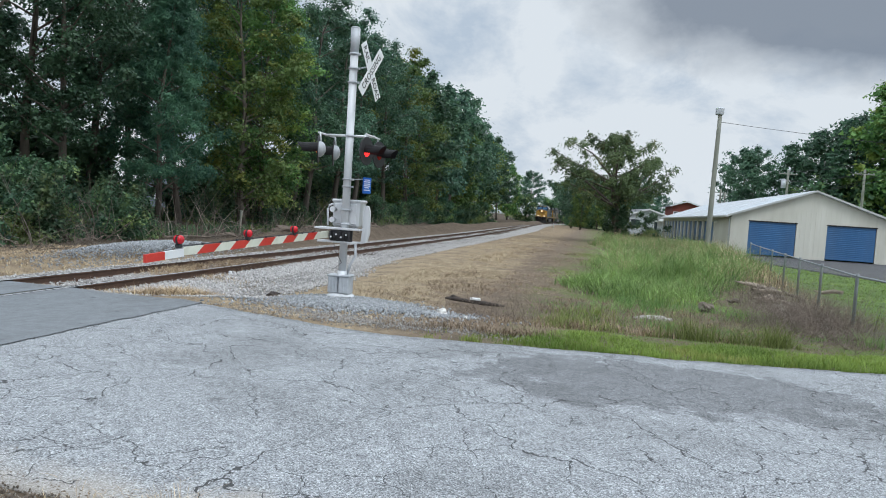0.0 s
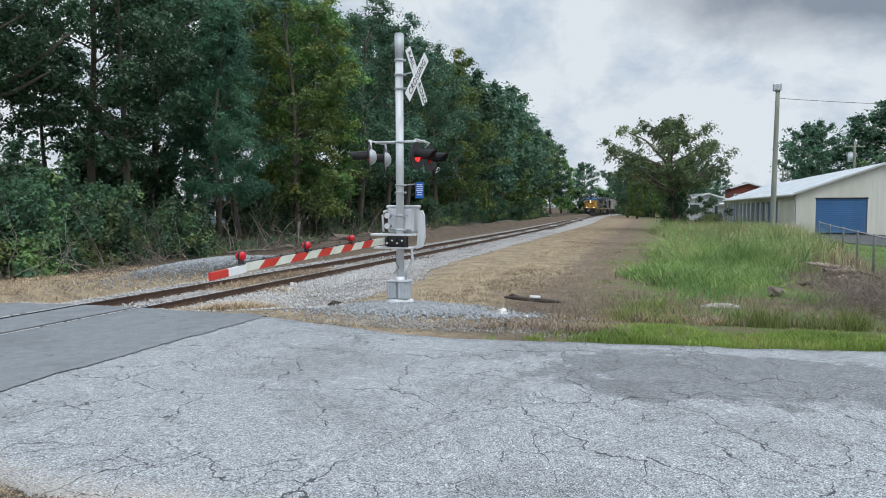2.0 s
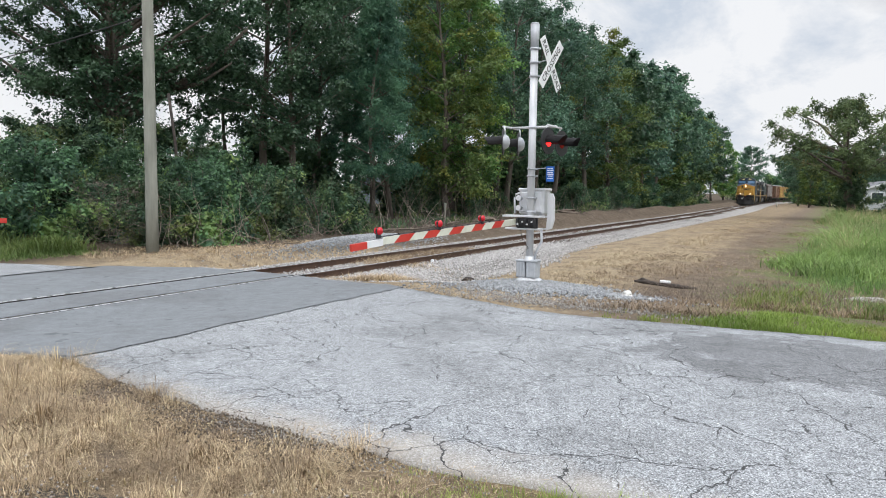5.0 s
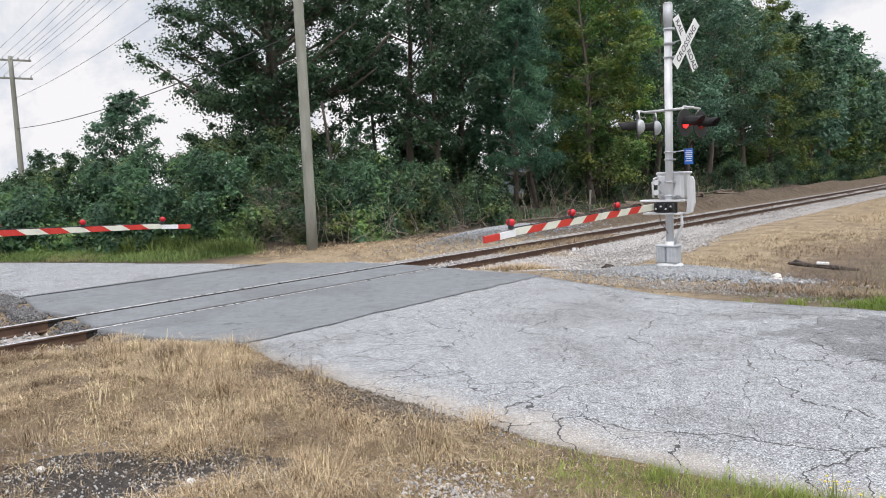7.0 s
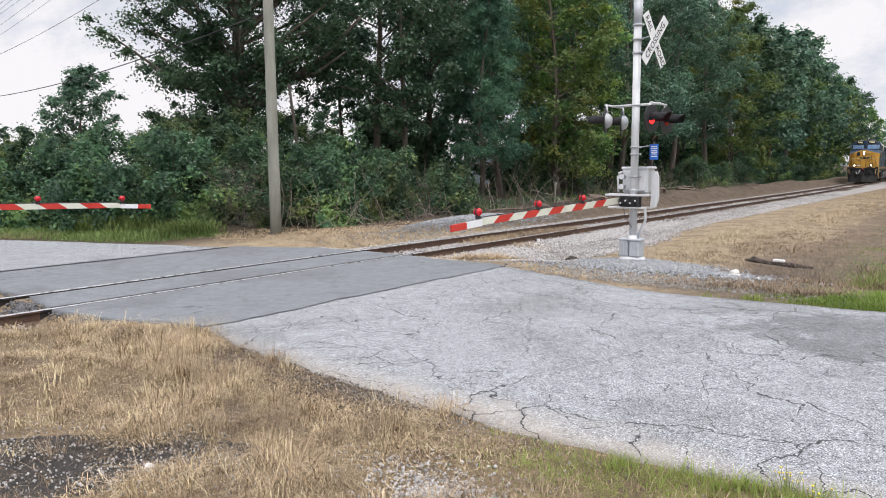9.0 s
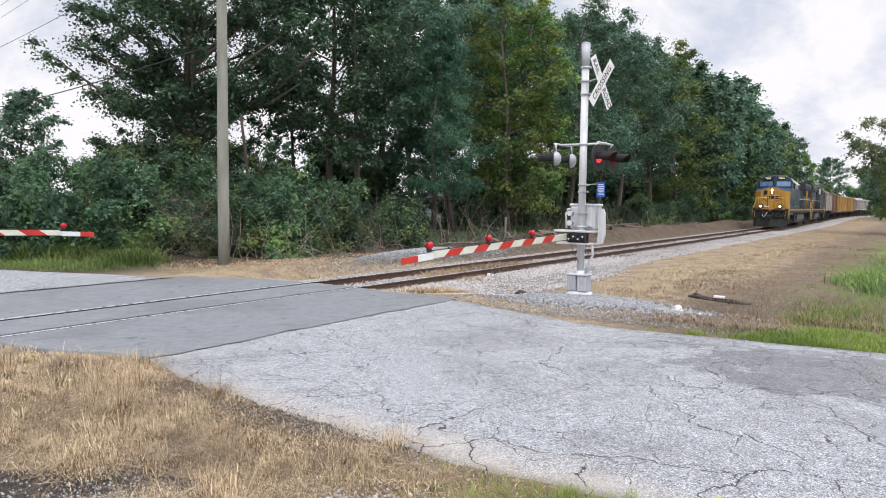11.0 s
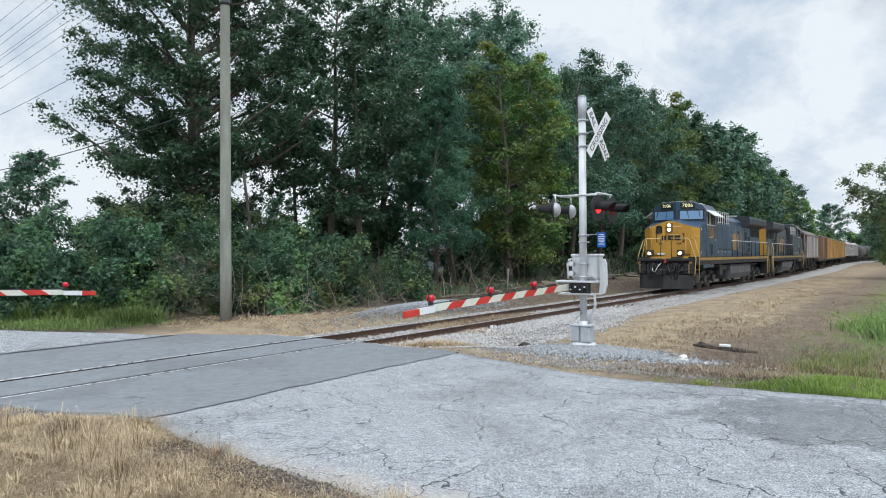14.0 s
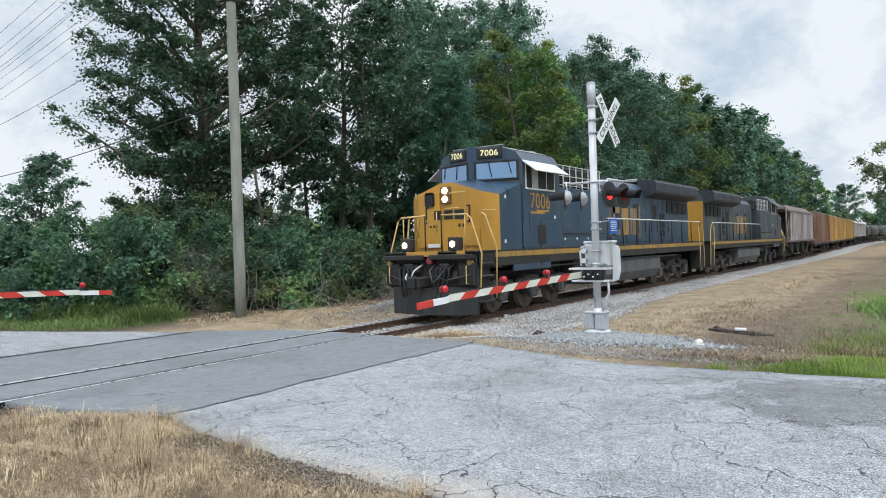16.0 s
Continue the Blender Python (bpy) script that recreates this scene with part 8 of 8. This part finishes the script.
def off_roads(x, y):
    on = (x > -6.5) & (y > road_near(x) - 0.02) & (y < road_far(x) + 0.02)
    pad_ = (x < -6) & (x > -14.6) & (y > pad_south(x) + 0.05) & (y < pad_north(x) - 0.05)
    return np.where(on | pad_, 0.0, 1.0)


tall_edge = lambda x, y: sstep(-0.8, 0.7, x + 0.9 * ripple(x, y, 0.6) - 0.02 * (y - 14)) * (1 - sstep(5.2, 6.6, x + 0.6 * ripple(x, y, 0.5, 3) - 0.07 * (y - 14)))
grass("tall_grass", 66000, field(-3, 12, 14.5, 62, lambda x, y: tall_edge(x, y) * sstep(-0.9, 0.9, y - np.interp(x, [-1, 1, 2.5, 4, 5.5, 9], [17.2, 17.6, 19.2, 22.5, 27, 34]) + 0.7 * ripple(x, y, 1.6)) * (0.72 + 0.4 * ripple(x, y, 0.5, 5)), 0.2, 1.5), 1.12, 0.0095, MAT_GRASS_GREEN, "dense tall green grass beside the dirt strip", 0.9, 3)
grass("broad_grass", 19000, field(-3, 12, 16.5, 40, lambda x, y: tall_edge(x, y) * sstep(-0.9, 0.9, y - np.interp(x, [-1, 1, 2.5, 4, 5.5, 9], [17.2, 17.6, 19.2, 22.5, 27, 34]) + 0.7 * ripple(x, y, 1.6)) * (0.72 + 0.4 * ripple(x, y, 0.5, 5)), 0.18, 1.3), 1.0, 0.014, MAT_GRASS_FRESH, "broad arching grass leaves in the tall grass", 1.6, 34, 1.2)
grass("lawn_grass", 34000, field(5.5, 15, 13, 40, lambda x, y: sstep(0.2, 1.2, x - 4.7 - 0.09 * (y - 1)) * 0.9, 0.12, 1.4), 0.09, 0.012, MAT_GRASS_FRESH, "mown green lawn beyond the fence", 0.8, 35)
grass("seeding_grass", 26000, field(-3, 14, 19, 62, lambda x, y: tall_edge(x, y) * sstep(19, 30, y + ripple(x, y, 0.8)) * (0.6 + 0.5 * ripple(x, y, 0.5, 5)), 0.3, 1.3), 1.3, 0.007, MAT_GRASS_DRY, "tan seed heads over the tall grass", 0.5, 33)
grass("turf", 30000, field(-2.4, 30, 9.3, 20, lambda x, y: off_roads(x, y) * sstep(-2.6, -0.6, x + 0.8 * ripple(x, y, 1.1)) * (0.5 + 0.5 * ripple(x, y, 1.4)) * (1 - 0.6 * sstep(10.6, 11.4, y) * (1 - sstep(15, 17, y))), 0.07, 1.6), 0.2, 0.006, MAT_GRASS_MID, "short green grass along the road's edge", 0.5, 4)
grass("dry_grass", 52000, field(-8.6, -0.8, 11.2, 60, lambda x, y: off_roads(x, y) * sstep(-6.5, -5.3, x + 0.7 * ripple(x, y, 0.9) + 1.5 * sstep(15, 27, y)) * (1 - 0.8 * sstep(-3.9, -2.3, x + 0.8 * ripple(x, y, 0.7, 5.0))) * np.clip(0.35 + 0.75 * ripple(x, y, 0.55, 1.0), 0, 1) * (1 - 0.9 * ((x + 3.9) ** 2 / 5 + (y - 12.5) ** 2 / 2.6 < 1)), 0.09, 1.5), 0.085, 0.004, MAT_STRIP_STRAW, "short dry straw-coloured grass beside the ballast", 2.2, 5)
grass("dead_grass", 16000, field(-4.4, -0.4, 10.4, 40, lambda x, y: off_roads(x, y) * np.clip(0.3 + 0.8 * ripple(x, y, 1.1, 2.0), 0, 1) * (1 - 0.9 * ((x + 3.9) ** 2 / 5 + (y - 12.5) ** 2 / 2.6 < 1)), 0.08, 1.8), 0.13, 0.0045, MAT_STRIP_BROWN, "brown dead grass on the bare dirt strip", 0.9, 25)
grass("dead_grass", 11000, field(-6.2, -1.2, 9.5, 11.9, lambda x, y: off_roads(x, y) * np.clip(0.45 + 0.7 * ripple(x, y, 1.6, 4.0), 0, 1), 0.08), 0.09, 0.004, MAT_GRASS_DRY, "matted dry grass along the road's far edge", 1.6, 26)


strip_side = lambda x, y: off_roads(x, y) * sstep(-6.0, -4.2, x + 0.7 * ripple(x, y, 0.9)) * (1 - 0.9 * ((x + 3.9) ** 2 / 5 + (y - 12.5) ** 2 / 2.6 < 1))
grass("strip_tufts", 20000, field(-6.5, 0.2, 12.5, 60, lambda x, y: strip_side(x, y) * (1 - 0.85 * sstep(-3.9, -2.5, x + 0.8 * ripple(x, y, 0.7, 5.0))) * np.clip(1.3 * ripple(x, y, 0.8, 7.0) - 0.1, 0, 1), 0.10, 1.4), 0.17, 0.0045, MAT_STRAW_LIGHT, "pale tufts of dry grass on the dirt strip", 0.9, 41)
grass("strip_tufts", 16000, field(-5.0, 0.6, 12.0, 60, lambda x, y: strip_side(x, y) * np.clip(1.3 * ripple(x, y, 0.9, 2.6) - 0.15, 0, 1), 0.09, 1.4), 0.15, 0.0045, MAT_STRAW_BROWN, "dark brown tufts of dead grass on the dirt strip", 0.8, 42)
grass("strip_green", 9000, field(-2.6, 0.6, 12.5, 40, lambda x, y: strip_side(x, y) * sstep(-2.4, -0.4, x) * np.clip(1.4 * ripple(x, y, 1.1, 9.0), 0, 1), 0.08, 1.3), 0.24, 0.005, MAT_GRASS_MID, "green weeds creeping onto the dirt strip", 0.6, 43)


def verge_tufts(name, tufts, blades, height, width, lean, spread, material, label, seed, dens):
    """Dead grass on the near verge: tufts of their own height and lean, thin curved blades."""
    rng = np.random.default_rng(seed)
    cx, cy = rng.uniform(-9.25, 0.2, tufts), rng.uniform(-0.6, 4.0, tufts)
    ok = dens(cx, cy) * off_roads(cx, cy) > rng.uniform(0, 1, tufts)
    cx, cy = cx[ok], cy[ok]
    m = len(cx)
    k = np.repeat(np.arange(m), blades)
    n = len(k)
    th = np.clip(rng.lognormal(0, 0.4, m), 0.35, 1.45) * np.clip(0.85 + 0.7 * ripple(cx, cy, 4.6, 2.0), 0.35, 1.5)
    ta, tl = rng.uniform(0, 6.283, m), rng.uniform(0, 1.0, m)
    r = spread * (0.5 + 0.5 * th[k]) * np.abs(rng.normal(0, 1, n))
    b = rng.uniform(0, 6.283, n)
    x, y = cx[k] + r * np.cos(b), cy[k] + r * np.sin(b)
    h = height * th[k] * rng.uniform(0.35, 1.15, n)
    d = np.stack([np.cos(b) + 1.2 * tl[k] * np.cos(ta[k]), np.sin(b) + 1.2 * tl[k] * np.sin(ta[k]), 0 * b], 1)
    d /= np.linalg.norm(d, axis=1, keepdims=True) + 1e-6
    out = (h * lean * rng.uniform(0.1, 1.7, n))[:, None]
    w = np.stack([-d[:, 1], d[:, 0], 0 * b], 1) * (width * rng.uniform(0.5, 1.4, n))[:, None]
    up = np.array([0, 0, 1.0])
    p0 = np.column_stack([x, y, ground_z(x, y) - 0.05])
    p1 = p0 + up * (h * rng.uniform(0.6, 0.95, n) + 0.02)[:, None] + d * out * 0.3
    p2 = p0 + up * (h * rng.uniform(0.0, 0.9, n) + 0.015)[:, None] + d * out + w / width * rng.normal(0, 0.3, (n, 1)) * out
    V = np.stack([p0 - w, p0 + w, p1 + w * 0.8, p1 - w * 0.8, p2], 1).reshape(-1, 3)
    i = 5 * np.arange(n)
    F = np.concatenate([np.stack([i, i + 1, i + 2], 1), np.stack([i, i + 2, i + 3], 1), np.stack([i + 3, i + 2, i + 4], 1)])
    return tagged(fast_mesh(name, V, F, material), label, "grass", kind="stuff")


def verge_cover(x, y):
    wob = 0.3 * ripple(x, y, 3.1)
    soil = np.exp(-(((x + 4.3 + wob) / 0.75) ** 2 + ((y - 1.25) / 0.42) ** 2) ** 2)
    along, across = (x + 3.75) * 0.75 + (y - 1.3) * 0.66, (y - 1.3) * 0.75 - (x + 3.75) * 0.66
    soil = np.maximum(soil, np.exp(-((along / 1.4) ** 2 + ((across + wob * 0.5) / 0.46) ** 2) ** 2))
    soil = np.maximum(soil, np.exp(-(((x + 1.75) / 0.4) ** 2 + ((y - 2.4 + wob * 0.3) / 0.3) ** 2) ** 2))
    edge = np.exp(-((y - road_near(x) + 0.18 + wob * 0.4) / 0.36) ** 2) * sstep(-5.4, -4.0, x) * 0.7
    return np.clip(1 - 0.93 * soil - edge, 0, 1) * (1 - 0.8 * sstep(-1.5, -0.2, x)) * (1 - sstep(-0.3, -0.6, y))


def patchy(s, seed):
    return lambda x, y: verge_cover(x, y) * np.clip(0.5 + 0.8 * ripple(x, y, s, seed), 0, 1)


verge_tufts("flattened_straw", 22000, 8, 0.035, 0.0022, 4.5, 0.10, MAT_GRASS_DRY, "flattened pale straw matted over the verge", 61, lambda x, y: verge_cover(x, y) * (0.6 + 0.4 * sstep(-0.4, 0.4, ripple(x, y, 1.9, 1.0))))
verge_tufts("dead_grass", 1500, 60, 0.085, 0.0013, 2.0, 0.085, MAT_STRAW_BROWN, "brown dead grass tufts on the verge", 62, patchy(1.6, 3.0))
verge_tufts("dead_grass", 2000, 54, 0.095, 0.0014, 2.3, 0.09, MAT_GRASS_DRY, "dry straw-coloured grass tufts on the verge", 63, patchy(1.3, 0.5))
verge_tufts("dead_grass", 800, 50, 0.12, 0.0014, 1.7, 0.075, MAT_STRAW_LIGHT, "pale golden grass tufts on the verge", 65, patchy(1.0, 6.0))
verge_tufts("straw_tussocks", 260, 230, 0.16, 0.0014, 1.7, 0.10, MAT_STRAW_BROWN, "brown tussocks of dead grass standing on the verge", 66, patchy(1.1, 4.0))
verge_tufts("straw_tussocks", 240, 210, 0.15, 0.0014, 1.9, 0.11, MAT_GRASS_DRY, "golden tussocks of dry grass standing on the verge", 67, patchy(1.2, 8.0))
verge_tufts("curled_grass", 420, 12, 0.13, 0.0032, 1.5, 0.05, MAT_GRASS_PALE, "pale curled grass leaves standing above the straw", 64, patchy(0.9, 2.0))
verge_green = lambda x, y: off_roads(x, y) * sstep(-2.3, -1.0, x + 0.4 * ripple(x, y, 2.1)) * np.clip(0.3 + 1.2 * ripple(x, y, 3.0, 2.0), 0, 1.3) * sstep(2.2, 3.0, y + 0.35 * (x + 1) + 0.3 * ripple(x, y, 2.6))
grass("verge_grass", 26000, field(-2.4, 2.5, 1.9, 3.75, verge_green, 0.04), 0.15, 0.0026, MAT_VERGE_GREEN, "short green grass tufts along the road's edge", 0.55, 7)
grass("verge_moss_grass", 20000, field(-1.9, 2.5, 2.2, 3.72, lambda x, y: off_roads(x, y) * sstep(-1.8, -0.6, x + 0.4 * ripple(x, y, 2.1)), 0.06), 0.045, 0.002, MAT_VERGE_GREEN, "low matted green growth on the verge", 1.2, 72)
grass("verge_seed_stalks", 420, field(-1.6, 2.2, 2.6, 3.8, lambda x, y: off_roads(x, y) * 0.8, 0.12), 0.24, 0.001, MAT_GRASS_DRY, "thin dry seed stalks over the green verge", 0.7, 73)
grass("far_verge_grass", 80000, field(-40, -16, 3, 15, lambda x, y: sstep(0, 0.8, y - np.interp(x, [-60, -23.7, -19.6, -15.7, -13.6], [-9.5, 6.5, 8.1, 9.5, 10.2]) - 0.25) * (1 - sstep(3, 4.2, y - np.interp(x, [-60, -23.7, -19.6, -15.7, -13.6], [-9.5, 6.5, 8.1, 9.5, 10.2]))) * sstep(-17.2, -18.6, x), 0.3), 0.21, 0.009, MAT_GRASS_GREEN, "green roadside grass in front of the shrubs", 0.9, 8)
grass("tall_weeds", 7000, field(-27, -18.4, 9.3, 13.2, lambda x, y: sstep(1.6, 2.4, y - np.interp(x, [-60, -23.7, -19.6, -15.7, -13.6], [-9.5, 6.5, 8.1, 9.5, 10.2])) * (1 - sstep(3.6, 4.6, y - np.interp(x, [-60, -23.7, -19.6, -15.7, -13.6], [-9.5, 6.5, 8.1, 9.5, 10.2]))) * np.clip(0.45 + 0.8 * ripple(x, y, 1.1, 4.0), 0, 1.2), 0.16), 0.95, 0.016, MAT_GRASS_GREEN, "tall leafy green weeds before the shrubs", 0.7, 71)
grass("dry_verge_grass", 22000, field(-18.5, -11.7, 10.2, 20, lambda x, y: off_roads(x, y) * sstep(-11.6, -12.6, x) * np.clip(0.4 + 0.6 * ripple(x, y, 0.9), 0, 1) * sstep(10.4, 11.2, y + 0.1 * (x + 14)), 0.08), 0.11, 0.004, MAT_GRASS_DRY, "dry grass between the track and the pole", 1.4, 9)
grass("verge_turf", 42000, field(-1.8, 10, 9.4, 12.0, lambda x, y: off_roads(x, y) * sstep(-1.5, -0.5, x) * (1 - sstep(0.7, 1.9, y - road_far(x) + 0.5 * ripple(x, y, 2.4))), 0.05), 0.11, 0.005, MAT_GRASS_MID, "bright green grass strip along the road", 0.6, 21)
grass("dead_grass", 7000, field(-1.0, 6.5, 11.6, 17.5, lambda x, y: np.clip(0.35 + 0.7 * ripple(x, y, 1.5, 6.0), 0, 1), 0.09), 0.22, 0.005, MAT_STRAW_BROWN, "brown dead weeds among the grass", 0.7, 27)
grass("undergrowth", 16000, field(-27, -17.5, 24, 75, lambda x, y: np.clip(0.5 + 0.6 * ripple(x, y, 0.8, 2.0), 0, 1) * sstep(-17.4, -18.6, x), 0.15, 1.4), 0.9, 0.02, MAT_LEAF_BUSH, "dim green undergrowth below the trees", 0.6, 31)


MAT_PETAL = weathered("yellow_petals", (0.62, 0.50, 0.03), (0.80, 0.66, 0.06), 0.6)
rng_f = np.random.default_rng(19)
for cx, cy in ((0.16, 3.58), (0.3, 3.46)):
    flower = thing("wildflower", pose(cx, cy, float(ground_z(cx, cy)) - 0.02), "clump of small yellow wildflowers on the verge", "wildflower", "wildflowers")
    for k in range(22):
        a, r, h = rng_f.uniform(0, 6.283), abs(rng_f.normal(0, 0.07)), rng_f.uniform(0.08, 0.17)
        x, y = r * math.cos(a), r * math.sin(a)
        bm = bmesh.new()
        add_tube(bm, [(x * 0.4, y * 0.4, 0), (x, y, h)], 0.0014, 4)
        stem = part("stem", bm, MAT_VERGE_GREEN, flower)
        if k % 2 == 0:
            bm = bmesh.new()
            bmesh.ops.create_icosphere(bm, subdivisions=1, radius=rng_f.uniform(0.005, 0.009), matrix=pose(x, y, h) @ Matrix.Diagonal((1, 1, 0.6, 1)))
            part("flower_head", bm, MAT_PETAL, stem, "small yellow flower head")


def clumps_at(*spots):
    return lambda x, y: sum(np.exp(-(((x - cx) / rx) ** 2 + ((y - cy) / ry) ** 2) ** 2) for cx, cy, rx, ry in spots) * (0.75 + 0.4 * ripple(x, y, 3.0, 5.0))


grass("green_clumps", 9000, field(-1.4, 4.2, 11.0, 14.2, clumps_at((-0.25, 12.6, 0.6, 0.75), (1.6, 12.2, 0.6, 0.35), (2.8, 12.3, 0.55, 0.35)), 0.05), 0.4, 0.005, MAT_GRASS_FRESH, "bright green grass clumps behind the mown strip", 0.7, 41)
grass("sparse_grass", 7000, field(-1.2, 5.2, 13.5, 18.0, lambda x, y: np.clip(0.25 + 0.8 * ripple(x, y, 1.9, 8.0), 0, 1), 0.07), 0.34, 0.005, MAT_GRASS_GREEN, "sparse green grass among the dead weeds", 0.8, 42)
grass("dry_grass", 26000, field(-6.0, -2.8, 21, 62, lambda x, y: np.clip(0.45 + 0.7 * ripple(x, y, 0.9, 3.0), 0, 1), 0.14, 1.3), 0.075, 0.005, MAT_STRIP_STRAW, "pale dry grass along the ballast", 2.6, 43)
grass("dead_grass", 20000, field(-4.2, 0.2, 18, 62, lambda x, y: np.clip(0.4 + 0.8 * ripple(x, y, 1.2, 9.0), 0, 1), 0.14, 1.3), 0.075, 0.005, MAT_STRIP_BROWN, "brown dead grass and litter on the dirt strip", 2.6, 44)
grass("dry_grass", 16000, field(-5.7, -2.6, 12.9, 24, lambda x, y: np.clip(0.35 + 0.9 * ripple(x, y, 0.8, 12.0), 0, 1) * sstep(0.9, 1.3, ((x + 3.9) / 2.2) ** 2 + ((y - 12.5) / 1.6) ** 2), 0.1), 0.085, 0.004, MAT_STRIP_STRAW, "pale straw grass beside the gravel", 2.2, 45)


def on_ballast(x, y):
    return np.maximum(np.interp(x - TRACK_X, bed_x, bed_z), ground_z(x, y))


grass("dry_weeds", 24000, field(-11.2, -7.4, 11.7, 20, lambda x, y: np.clip(0.55 + 0.8 * ripple(x, y, 1.4, 7.0), 0, 1.2) * (1 - sstep(14.5, 18.5, y + 0.8 * (x + 9.4))) * (np.abs(np.abs(x + 10.35) - 0.7525) > 0.1), 0.1, 1.3), 0.28, 0.005, MAT_GRASS_DRY, "dry straw weeds growing along the rails at the crossing", 0.9, 81, 0.5, on_ballast)
grass("dead_weeds", 9000, field(-11.1, -9.6, 11.7, 26, lambda x, y: np.clip(0.55 + 0.7 * ripple(x, y, 1.0, 3.0), 0, 1) * (1 - sstep(19, 26, y)), 0.1, 1.3), 0.2, 0.006, MAT_STRAW_BROWN, "brown dead weeds and litter between the rails", 1.1, 82, 0.5, on_ballast)


# ---- what moves ----
NOSE_AT_END, SPEED = 14.2, 11.06


def nose_y(t):
    """Where the lead locomotive's pilot stands at t seconds."""
    return NOSE_AT_END + SPEED * (16.0 - t)


def motions():
    back = 0.0
    for car, length, turned in TRAIN:
        rows = []
        for k in range(17):
            y = nose_y(k) + back + length / 2 - 0.2
            rows.append((k, pose(TRACK_X + track_bend(y), y, RAIL_Z, 0, 0, track_turn(y) + turned)))
        walk(car, rows)
        back += length
    roll = 0
    for wheel, y, r in LOCO_WHEELS:
        if wheel.parent is None or wheel.parent not in (lead, second):
            continue
        turn = SPEED / r * (1 if wheel.parent == lead else -1)
        walk(wheel, [(k / 15, pose(0, y, r, math.degrees(turn * k / 15) % 360)) for k in range(241)])


motions()
